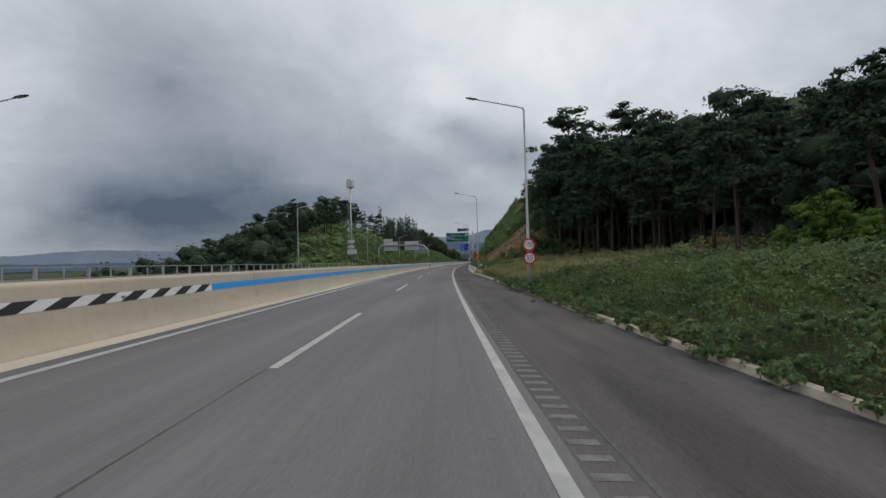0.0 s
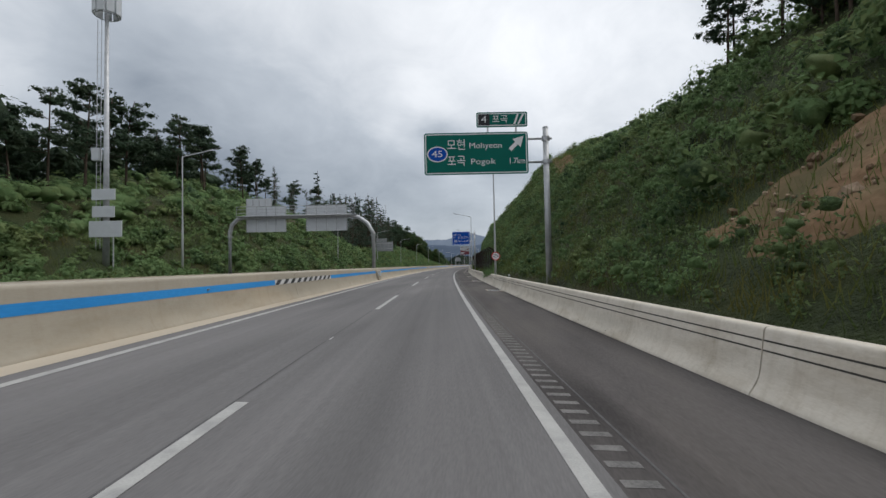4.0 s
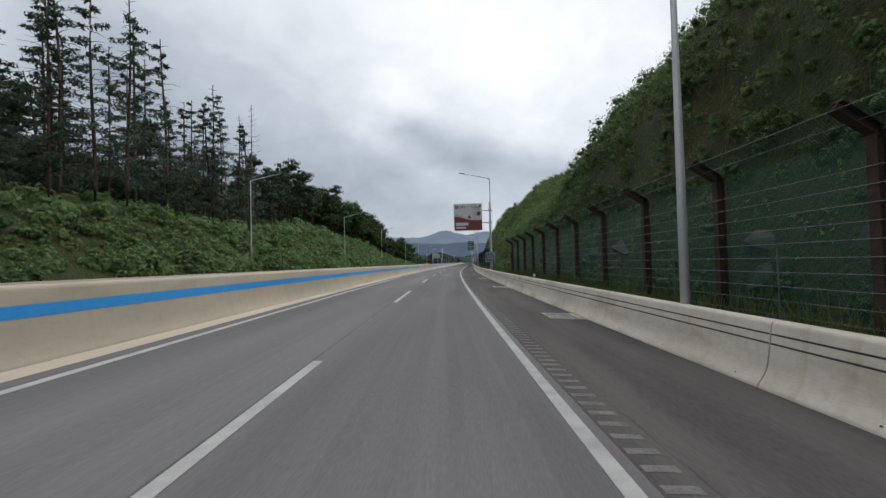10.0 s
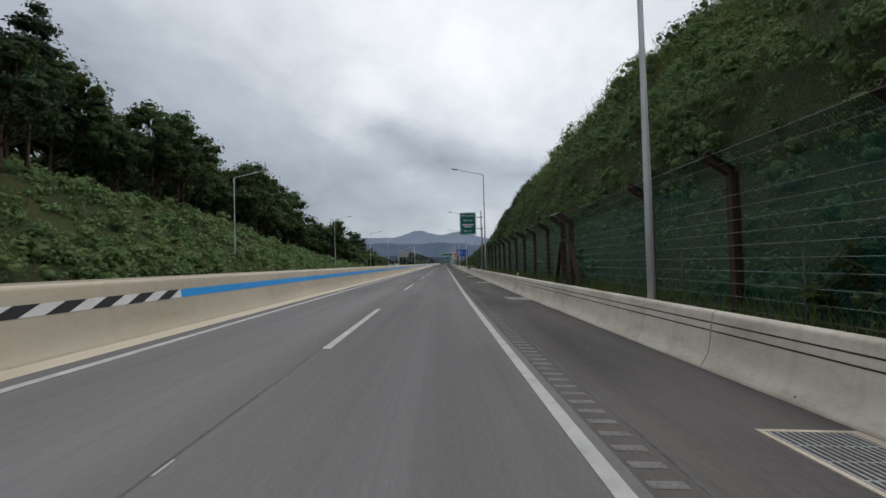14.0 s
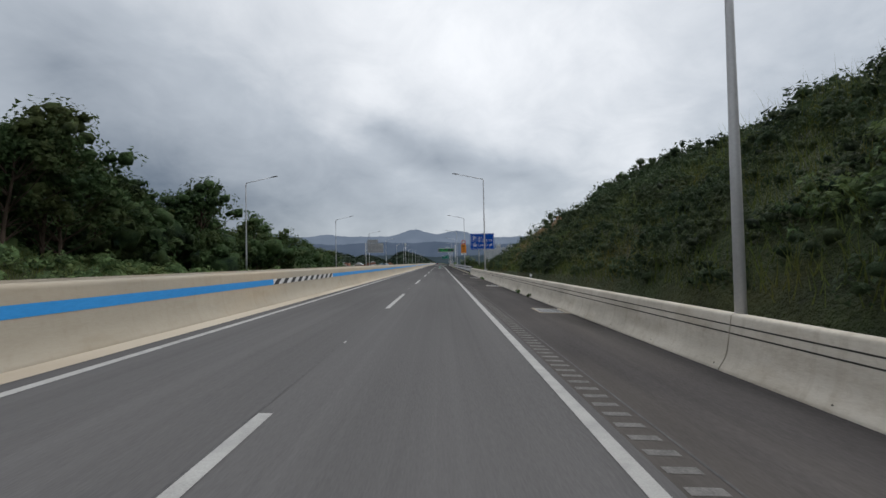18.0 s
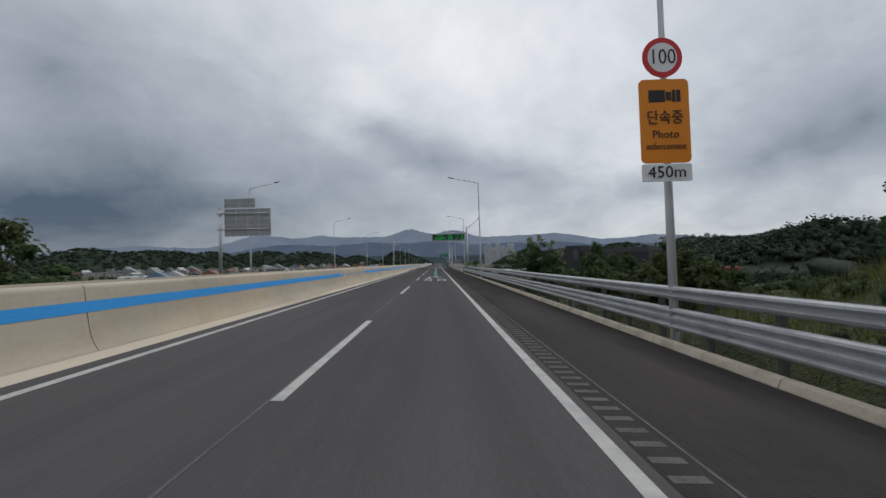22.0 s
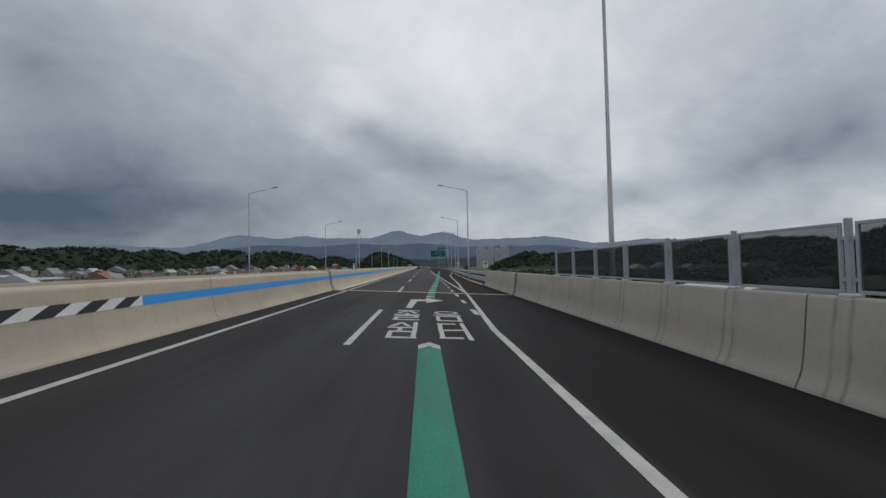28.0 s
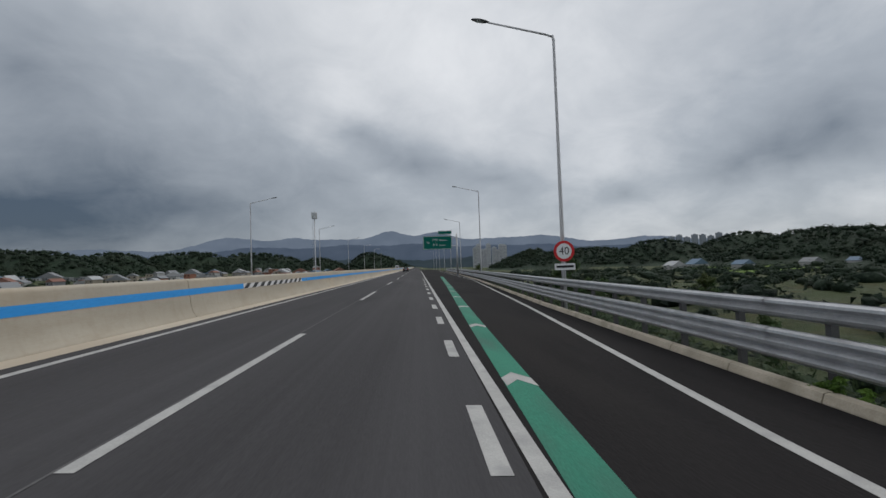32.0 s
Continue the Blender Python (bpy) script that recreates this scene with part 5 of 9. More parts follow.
for sx in (-1, 1):
    flat_shape(d, [(sx * 0.06, 2.33), (sx * 0.24, 2.36), (sx * 0.27, 2.43), (sx * 0.12, 2.42)], SIGN_BLACK, -0.042, "car_symbol")
part("bar_symbol", Build().box(-0.1, 0.1, -0.043, -0.036, 2.25, 2.28), SIGN_BLACK, d)

t = thing("attraction_sign", "brown tourist sign with a white ferris wheel picture", "road sign", place(282.3, 0))
p = board(t, 1.05, 4.8, 5.9, 9.5, SIGN_PALE, rim=SIGN_WHITE, inset=0.02)
part("brown_field", Build().prism([(1.1, 5.95), (4.75, 5.95), (4.75, 7.3), (3.4, 7.3), (2.6, 7.45), (1.7, 7.75), (1.1, 7.75)], -0.028, -0.02), SIGN_BROWN, p)
part("number_field", Build().box(1.25, 1.6, -0.03, -0.02, 8.85, 9.25), SIGN_BLACK, p)
words(p, "4", 1.425, 9.05, 0.34, SIGN_WHITE, 0.16)
words(p, "포곡IC", 2.2, 9.05, 0.38, SIGN_BLACK, 0.95)
words(p, "1.5km", 3.75, 9.05, 0.38, SIGN_BLACK, 0.8)
arrow_up_right(p, 4.48, 9.1, 0.42, SIGN_BLACK)
wheel = disc(p, 4.35, 8.15, 0.27, SIGN_BROWN, -0.034, 0.008, "wheel_hub")
for k in range(18):
    a = 2 * math.pi * k / 18
    if math.cos(a) < 0.45:
        part("spoke", Build().prism([(4.35 + math.cos(a) * 0.2 - math.sin(a) * 0.012, 8.15 + math.sin(a) * 0.2 + math.cos(a) * 0.012), (4.35 + math.cos(a) * 0.2 + math.sin(a) * 0.012, 8.15 + math.sin(a) * 0.2 - math.cos(a) * 0.012),
                                   (4.35 + math.cos(a) * 0.85 + math.sin(a) * 0.012, 8.15 + math.sin(a) * 0.85 - math.cos(a) * 0.012), (4.35 + math.cos(a) * 0.85 - math.sin(a) * 0.012, 8.15 + math.sin(a) * 0.85 + math.cos(a) * 0.012)], -0.034, -0.026), SIGN_BROWN, wheel)
        disc(wheel, 4.35 + math.cos(a) * 0.87, 8.15 + math.sin(a) * 0.87, 0.05, SIGN_BROWN, -0.034, 0.008, "gondola", 8)
coaster = Build()
for k in range(24):
    x = 1.15 + k * 0.065
    h0, h1 = 7.75 + 0.35 * abs(math.sin(k * 0.33)) * (1 - k / 40), 7.75 + 0.35 * abs(math.sin((k + 1) * 0.33)) * (1 - (k + 1) / 40)
    base = 7.75 if x < 1.7 else 7.75 - (x - 1.7) * 0.33
    coaster.prism([(x, h0 - 0.03 + base - 7.75), (x + 0.065, h1 - 0.03 + base - 7.75), (x + 0.065, h1 + base - 7.75 + 0.02), (x, h0 + base - 7.75 + 0.02)], -0.032, -0.024)
    coaster.box(x, x + 0.012, -0.032, -0.024, base - 0.02, h0 + base - 7.75)
part("coaster_picture", coaster, SIGN_BROWN, p)
part("carousel_picture", Build().prism([(2.85, 7.6), (3.35, 7.6), (3.1, 8.0)], -0.032, -0.024).box(2.92, 2.96, -0.032, -0.024, 7.4, 7.6).box(3.24, 3.28, -0.032, -0.024, 7.4, 7.6).box(3.08, 3.12, -0.032, -0.024, 7.4, 7.6), SIGN_BROWN, p)
part("name_bar", Build().box(1.3, 2.95, -0.034, -0.026, 6.6, 6.98), SIGN_PALE, p)
part("latin_name_bar", Build().box(1.3, 2.6, -0.034, -0.026, 6.2, 6.42), SIGN_PALE, p)
mast(t, 5.85, 0.2, 9.6, (8.55, 6.95), 1.3, 0.17)

t = thing("route_sign", "green route number sign with a red and blue shield", "road sign", place(276.2, 5.25))
p = board(t, -0.55, 0.58, 1.68, 2.9, SIGN_GREEN, rim_w=0.03, inset=0.03, back=False)
words(p, "고속국도", 0.015, 2.68, 0.22, width=0.85)
part("divider", Build().box(-0.5, 0.53, -0.026, -0.02, 2.5, 2.53), SIGN_WHITE, p)
sh = [(-0.34, 2.4), (0.37, 2.4), (0.36, 2.15), (0.25, 1.9), (0.015, 1.78), (-0.22, 1.9), (-0.33, 2.15)]
d = flat_shape(p, sh, SIGN_WHITE, -0.03, "shield")
part("shield_field", Build().prism([(a * 0.9, 2.1 + (c - 2.1) * 0.88) for a, c in sh], -0.036, -0.03), SIGN_BLUE, d)
part("shield_top", Build().box(-0.3, 0.33, -0.04, -0.034, 2.28, 2.38), SIGN_RED, d)
words(d, "400", 0.015, 2.1, 0.27, width=0.5, y=-0.042)

t = thing("speed_information_sign", "green maximum speed information board on a mast", "road sign", place(378, 0))
p = board(t, 3.1, 5.4, 5.68, 8.82, SIGN_GREEN)
words(p, "제한최고속도", 4.25, 8.35, 0.36, width=1.9)
words(p, "100km/h", 4.25, 7.68, 0.42, width=1.35)
part("small_text_bar", Build().box(3.4, 5.1, -0.03, -0.02, 7.0, 7.14).box(3.7, 4.8, -0.03, -0.02, 6.72, 6.86), SIGN_WHITE, p)
words(p, "80km/h", 4.25, 6.18, 0.42, width=1.2)
mast(t, 6.2, 0.2, 8.95, (8.15, 6.5), 3.3, 0.15)

t = thing("camera_warning_sign", "orange speed camera sign with a round 100 sign above", "road sign", place(504.3, 5.3))
speed_disc(t, -0.02, 6.06, 0.44, "100")
p = board(t, -0.56, 0.53, 3.74, 5.58, SIGN_ORANGE, rim=None)
part("camera_symbol", Build().box(-0.36, 0.0, -0.03, -0.02, 5.08, 5.34).box(0.02, 0.14, -0.03, -0.02, 5.11, 5.3).box(0.16, 0.23, -0.03, -0.02, 5.08, 5.34).box(0.25, 0.34, -0.03, -0.02, 5.08, 5.34), SIGN_BLACK, p)
words(p, "단속중", -0.02, 4.72, 0.34, SIGN_BLACK, 0.77)
words(p, "Photo", -0.02, 4.36, 0.25, SIGN_BLACK, 0.57)
words(p, "enforcement", -0.02, 4.1, 0.2, SIGN_BLACK, 0.88)
p = board(t, -0.56, 0.53, 3.34, 3.72, SIGN_WHITE, "distance_plate", rim=None, back=False)
words(p, "450m", -0.02, 3.53, 0.36, SIGN_BLACK, 0.82)

t = thing("message_sign", "electronic message board with green lit lettering on a mast", "message sign", place(582, 0))
p = part("cabinet", Build().box(-0.6, 5.6, -0.25, 0.25, 5.72, 7.15, bevel=0.04), SIGN_BACK, t)
part("screen", Build().box(-0.42, 5.42, -0.262, -0.25, 5.95, 6.98), LED_BOARD, p)
rows_ = (("도척IC", 0.95, 6.72, 1.25), ("원활", 2.85, 6.72, 0.8), ("12", 4.1, 6.72, 0.42), ("분", 5.05, 6.72, 0.36), ("곤지암JCT", 1.05, 6.22, 2.2), ("원활", 2.85, 6.22, 0.8), ("15", 4.1, 6.22, 0.42), ("분", 5.05, 6.22, 0.36))
for body, x, z, w in rows_:
    words(p, body, x, z, 0.46, LED, w, -0.27, name="led_text")
walkway = part("walkway", Build().box(-0.5, 5.8, -0.55, -0.28, 5.5, 5.53), GALV, t)
for k in range(11):
    part("walkway_bracket", Build().tube([(-0.5 + 0.62 * k, -0.5, 5.5), (-0.3 + 0.62 * k, -0.25, 5.74)], 0.018, 6), GALV, walkway)
mast(t, 5.98, -0.6, 8.25, (7.05, 5.95), 5.2, 0.2, 0.1)
for k in range(14):
    part("climbing_rung", Build().tube([(5.79, 0.05, 0.9 + 0.33 * k), (5.64, 0.05, 0.9 + 0.33 * k)], 0.012, 5), GALV, t)
part("camera_arm", Build().tube([(6.02, 0.1, 7.9), (8.3, -1.2, 9.75)], 0.05, 8), GALV, t)
part("camera", Build().box(8.15, 8.35, -1.5, -1.15, 9.73, 9.87, bevel=0.03).tube([(8.05, -1.3, 9.6), (8.05, -1.3, 9.75)], 0.09, 10), SIGN_PALE, t)
part("antenna", Build().tube([(2.8, 0, 7.1), (2.8, 0, 9.5)], 0.015, 6), GALV, t)
part("stay_cable", Build().tube([(5.95, 0.1, 8.1), (1.2, 0.1, 7.2)], 0.01, 5).tube([(5.95, 0.1, 8.1), (4.4, 0.1, 7.2)], 0.01, 5), GALV, t)

t = thing("direction_sign", "green overhead direction sign far along the ramp", "road sign", place(809, 0))
p = board(t, 2.2, 7.9, 4.95, 7.6, SIGN_GREEN)
words(p, "모현", 4.6, 6.8, 0.6, width=0.95)
words(p, "포곡", 4.6, 5.8, 0.6, width=0.95)
words(p, "Mohyeon", 6.2, 6.75, 0.4, width=1.5)
words(p, "Pogok", 6.0, 5.75, 0.4, width=1.1)
words(p, "45", 3.2, 6.3, 0.5, width=0.55)
board(t, 5.2, 7.9, 7.85, 8.6, SIGN_GREEN, "exit_panel")
mast(t, 8.9, -0.5, 8.0, (7.2, 5.6), 2.6, 0.17)

t = thing("speed_limit_sign", "round red-rimmed 40 sign with a plate below on a lamp post", "road sign", place(736.4, 7.58))
speed_disc(t, -0.02, 2.13, 0.46, "40")
p = board(t, -0.46, 0.46, 1.3, 1.59, SIGN_WHITE, "plate", rim=None, back=False)
part("small_text_bar", Build().box(-0.38, 0.38, -0.03, -0.02, 1.4, 1.5), SIGN_BLACK, p)
part("post", Build().tube([(0, 0.08, -0.9), (0, 0.08, 2.3)], 0.035, 8), GALV, t)


def back_sign(m, dz, x0, x1, base):
    """The back of a sign over the far carriageway: lattice of stiffeners on a mast."""
    t = thing("reverse_sign", "grey back of a road sign on a mast across the road", "road sign", m)
    for (a, b_, c, d_), nm in (((x0, x1, 6.3 + dz, 9.05 + dz), "panel"), ((x0, x0 + 3.1, 9.2 + dz, 10.1 + dz), "top_panel")):
        p = part(nm, Build().box(a, b_, 0.0, 0.03, c, d_), SIGN_BACK, t)
        nx, nz = max(2, int((b_ - a) / 1.05)), max(2, int((d_ - c) / 0.5))
        for k in range(nx + 1):
            part("rib", Build().box(a + (b_ - a) * k / nx - 0.035, a + (b_ - a) * k / nx + 0.035, -0.05, 0.0, c, d_), GALV, p)
        for k in range(0, nz + 1):
            part("rail", Build().box(a, b_, -0.08, -0.05, c + (d_ - c) * k / nz - 0.03, c + (d_ - c) * k / nz + 0.03), GALV, p)
    mast(t, x0 - 0.45, base, 9.15 + dz, (8.6 + dz, 7.0 + dz), x1 - 0.2, 0.17, -0.15)
    return t


back_sign(place(224.4, 0), 0.0, -22.65, -17.7, 0.9)
back_sign(place(542.6, 0), -1.2, -21.35, -16.7, 0.2)

# gantry over the far carriageway
t = thing("sign_gantry", "white steel sign gantry over the far carriageway, seen from behind", "sign gantry", place(130, 0))
span = [(-21.1, 0, 0.7), (-21.1, 0, 5.4), (-20.9, 0, 6.2), (-20.3, 0, 6.8), (-19.6, 0, 6.95), (-8.9, 0, 6.95), (-7.9, 0, 6.75), (-7.0, 0, 6.1), (-6.45, 0, 5.1), (-6.45, 0, 0.9)]
part("frame", Build().tube(span, 0.2, 12), GALV, t, smooth=True)
for x, z in ((-21.1, 5.0), (-6.45, 4.9)):
    part("flange", Build().tube([(x, 0, z - 0.06), (x, 0, z + 0.06)], 0.29, 14), GALV, t)
part("pedestal", Build().prism([(-6.95, 0.2), (-5.75, 0.2), (-5.85, 0.75), (-6.1, 1.3), (-6.8, 1.3)], -0.75, 0.75), CONCRETE, t, "cream concrete pedestal in the median")
part("control_box", Build().box(-6.05, -5.72, -0.35, 0.1, 0.75, 1.25, bevel=0.03), SIGN_PALE, t)
for (a, b_, c, d_) in ((-19.45, -15.45, 5.45, 8.05), (-13.3, -9.2, 5.45, 8.05), (-19.45, -16.9, 8.12, 8.9)):
    p = part("panel", Build().box(a, b_, 0.25, 0.29, c, d_), SIGN_PALE, t, "pale back of a sign panel")
    for k in range(5):
        part("rib", Build().box(a + (b_ - a) * k / 4 - 0.05, a + (b_ - a) * k / 4 + 0.05, 0.2, 0.25, c, d_), GALV, p)
for zr in (7.35, 7.7, 8.0):
    part("handrail", Build().tube([(-20.2, -0.5, zr), (-8.2, -0.5, zr)], 0.025, 6), GALV, t)
for k in range(13):
    part("handrail_post", Build().tube([(-20.2 + k, -0.5, 6.95), (-20.2 + k, -0.5, 8.0)], 0.02, 6), GALV, t)
part("catwalk", Build().box(-20.3, -8.1, -0.6, -0.1, 6.98, 7.03), GALV, t)


def cell_tower(m, base, top, boards):
    t = thing("cell_tower", "slender grey mobile phone mast with panel antennas", "antenna mast", m)
    part("mast", Build().tube([(0, 0, base), (0, 0, base + 9), (0, 0, top - 2.2)], [0.26, 0.2, 0.15], 14), GALV, t, smooth=True)
    part("lightning_rod", Build().tube([(0, 0, top - 2.2), (0, 0, top + 1.6)], 0.025, 6), GALV, t)
    for k in range(9):
        a = 2 * math.pi * k / 9
        p = part("antenna_panel", Build().box(-0.27, 0.27, -0.06, 0.06, -1.2, 1.0, bevel=0.04), SIGN_PALE, t)
        p.matrix_basis = Matrix.Translation((0.92 * math.cos(a), 0.92 * math.sin(a), top - 1.1)) @ Matrix.Rotation(a + math.pi / 2, 4, "Z")
    for zr in (top - 2.35, top - 0.3):
        part("ring", Build().tube([(0.85 * math.cos(k * math.pi / 8), 0.85 * math.sin(k * math.pi / 8), zr) for k in range(17)], 0.035, 6), GALV, t)
    ladder = part("ladder", Build().tube([(-0.5, 0, base + 2), (-0.42, 0, top - 2.6)], 0.025, 6).tube([(-0.85, 0, base + 2), (-0.75, 0, top - 2.6)], 0.025, 6), GALV, t)
    for k in range(int((top - base - 5) / 0.55)):
        part("rung", Build().tube([(-0.5, 0, base + 2.2 + 0.55 * k), (-0.85, 0, base + 2.2 + 0.55 * k)], 0.015, 5), GALV, ladder)
    if boards:
        part("cabinet", Build().box(-1.1, -0.5, -0.2, 0.2, base + 9.2, base + 10.2), SIGN_PALE, t)
        for a, b_, c, d_ in ((-0.95, 0.95, 5.9, 6.8), (-0.9, 0.9, 4.5, 5.4), (-1.15, 1.5, 2.9, 4.2)):
            part("board", Build().box(a, b_, -0.35, -0.28, base + c, base + d_, bevel=0.02), SIGN_PALE, t)
        part("board_post", Build().tube([(0.8, -0.3, base - 0.5), (0.8, -0.3, base + 4.0)], 0.05, 8), GALV, t)
    return t


cell_tower(place(120.2, -26.6), 1.6, 25.1, True)
cell_tower(place(884, -35), -8.5, 22.2, False)

# delineators on the barrier and the two posts in the grass
proto = None
for s0 in (85.4, 116, 150, 183.6, 215.2, 247, 278.9, 310, 340.9, 372, 404, 430, 455.9):
    m = place(s0, 5.4, float(fall(5.4)) + 1.0)
    if proto is None:
        proto = thing("delineator", "small white round reflector on top of the barrier", "delineator", m, "barrier delineators")
        part("stem", Build().tube([(0, 0, 0), (0, 0, 0.12)], 0.025, 8), SIGN_PALE, proto)
        part("reflector", Build().tube([(0, -0.02, 0.17), (0, 0.02, 0.17)], 0.075, 12), SIGN_WHITE, proto)
    else:
        copy_thing(proto, m)
for s0, u0 in ((60.0, 6.5),):
    t = thing("marker_post", "slim white marker post with a yellow band in the grass", "marker post", place(s0, u0, 0.1), "verge marker posts")
    part("post", Build().tube([(0, 0, -0.3), (0, 0, 0.95)], 0.05, 10), SIGN_WHITE, t)
    part("band", Build().tube([(0, 0, 0.7), (0, 0, 0.8)], 0.053, 10), SIGN_ORANGE, t)

t = thing("verge_sign", "small white sign with dark marks on a post behind the parapet", "road sign", place(678.0, 6.15) @ Matrix.Diagonal((0.83, 0.83, 0.97, 1)))
p = board(t, -0.29, 0.29, 1.5, 2.12, SIGN_WHITE, rim=None, back=False)
part("text_bar", Build().box(-0.22, -0.08, -0.03, -0.02, 1.86, 2.04).box(-0.05, 0.05, -0.03, -0.02, 1.86, 2.04).box(0.08, 0.22, -0.03, -0.02, 1.86, 2.04), SIGN_BLACK, p)
flat_shape(p, [(0, 1.55), (0.13, 1.68), (0, 1.81), (-0.13, 1.68)], SIGN_BLACK)
part("post", Build().tube([(0, 0.05, -1.2), (0, 0.05, 2.0)], 0.03, 8), GALV, t)
t = thing("distance_marker", "small green marker plate standing on the median barrier", "road sign", place(672.6, -6.45))
p = board(t, -0.16, 0.16, 1.48, 2.14, SIGN_GREEN, rim=None, back=False)
part("text_bar", Build().box(-0.1, 0.1, -0.03, -0.02, 1.98, 2.06).box(-0.09, 0.09, -0.03, -0.02, 1.74, 1.9).box(-0.09, 0.09, -0.03, -0.02, 1.54, 1.68), SIGN_WHITE, p)
part("post", Build().tube([(0, 0.05, 1.0), (0, 0.05, 2.0)], 0.025, 8), GALV, t)

# ---- drain grates ----
proto = None
for s0 in (71.1, 84.8, 116.6, 136.4, 155.9, 176, 196, 216.4, 236.3, 256.0, 275.6, 295.4, 315.0, 335, 354.9, 375, 400.7, 421.0, 440.6, 460.3, 479.6):
    u0 = 4.35
    m = place(s0, u0, float(fall(u0)) + 0.004) @ Matrix.Rotation(math.atan(FALL), 4, "Y")
    if proto is None:
        proto = thing("drain_grate", "steel drain grate in a pale concrete frame on the shoulder", "drain grate", m, "shoulder drain grates")
        b = Build()
        for q in ((-0.53, -0.46, -0.83, 0.83), (0.46, 0.6, -0.83, 0.83), (-0.46, 0.46, -0.83, -0.76), (-0.46, 0.46, 0.76, 0.83)):
            b.box(q[0], q[1], q[2], q[3], -0.02, 0.012)
        part("frame", b, KERB, proto)
        part("pit", Build().box(-0.46, 0.46, -0.76, 0.76, -0.004, 0.0), GROOVE, proto)
        for k in range(12):
            part("bar", Build().box(-0.44 + 0.078 * k, -0.415 + 0.078 * k, -0.76, 0.76, 0.0, 0.01), GALV, proto)
        for y in (-0.38, 0.0, 0.38):
            part("cross_bar", Build().box(-0.46, 0.46, y - 0.01, y + 0.01, 0.0, 0.008), GALV, proto)
    else:
        copy_thing(proto, m)

# ---- guard rails ----
W_BEAM = [(0.0, 0.31), (0.01, 0.305), (-0.075, 0.265), (-0.085, 0.225), (-0.012, 0.17), (-0.012, 0.14), (-0.085, 0.085), (-0.075, 0.045), (0.01, 0.005), (0.0, 0.0)]
THRIE = [(0.0, 0.5), (0.01, 0.495), (-0.075, 0.455), (-0.085, 0.415), (-0.012, 0.355), (-0.012, 0.335), (-0.085, 0.275), (-0.085, 0.225), (-0.012, 0.165), (-0.012, 0.145), (-0.085, 0.085), (-0.075, 0.045), (0.01, 0.005), (0.0, 0.0)]


POST_STEEL = plain("dull_post_steel", (0.1, 0.1, 0.102), 0.65, 0.4)


def guard_rail(a, b_, path):
    t = thing("guard_rail", "double galvanised steel guard rail on posts above the kerb", "guard rail", kind="structure")
    for s0 in np.arange(a, b_ - 0.5, 4.0):
        e = min(s0 + 4.06, b_)
        for prof, z0 in ((W_BEAM, 1.02), (THRIE, 0.35)):
            prof2 = [(u, z + z0) for u, z in prof] + [(u + 0.012, z + z0) for u, z in prof[::-1]]
            part("upper_beam" if z0 > 0.9 else "lower_beam", Build().sweep(prof2, [s0, e], True, shift=path), GALV, t, smooth=False)
    for s0 in np.arange(a + 1, b_, 2.0):
        uu = path(s0)
        p = part("post", Build().box(0.12, 0.24, -0.05, 0.05, -0.5, 1.28, bevel=0.01), POST_STEEL, t)
        p.matrix_basis = place(s0, uu, float(fall(uu)))
        p2 = part("spacer", Build().box(0.0, 0.13, -0.05, 0.05, 1.08, 1.28).box(0.0, 0.13, -0.05, 0.05, 0.45, 0.75), POST_STEEL, p)
    return t


guard_rail(482.6, 592.5, lambda s: 5.48)
guard_rail(675.4, 900, lambda s: 5.85 + float(widen(s)))
t = thing("rail_end_shoe", "flat steel end plates bolting the guard rail to the barrier", "guard rail", place(482.2, 5.3))
z0 = float(fall(5.3))
part("upper_plate", Build().prism([(-0.9, 1.02 + z0), (0.95, 1.0 + z0), (0.95, 1.34 + z0), (-0.9, 1.33 + z0)], -0.012, 0.012, m=Matrix.Rotation(radians(90), 4, "Z")), GALV, t)
p = part("lower_plate", Build().prism([(-1.3, 0.45 + z0), (0.8, 0.36 + z0), (0.8, 0.86 + z0), (-1.3, 0.82 + z0)], -0.012, 0.012, m=Matrix.Translation((-0.08, 0, 0)) @ Matrix.Rotation(radians(90), 4, "Z")), GALV, t)
for i in range(3):
    for j in range(4):
        part("bolt", Build().tube([(-0.1, -1.1 + 0.17 * j, 0.53 + 0.1 * i + z0), (-0.125, -1.1 + 0.17 * j, 0.53 + 0.1 * i + z0)], 0.022, 6), SIGN_BLACK, p)

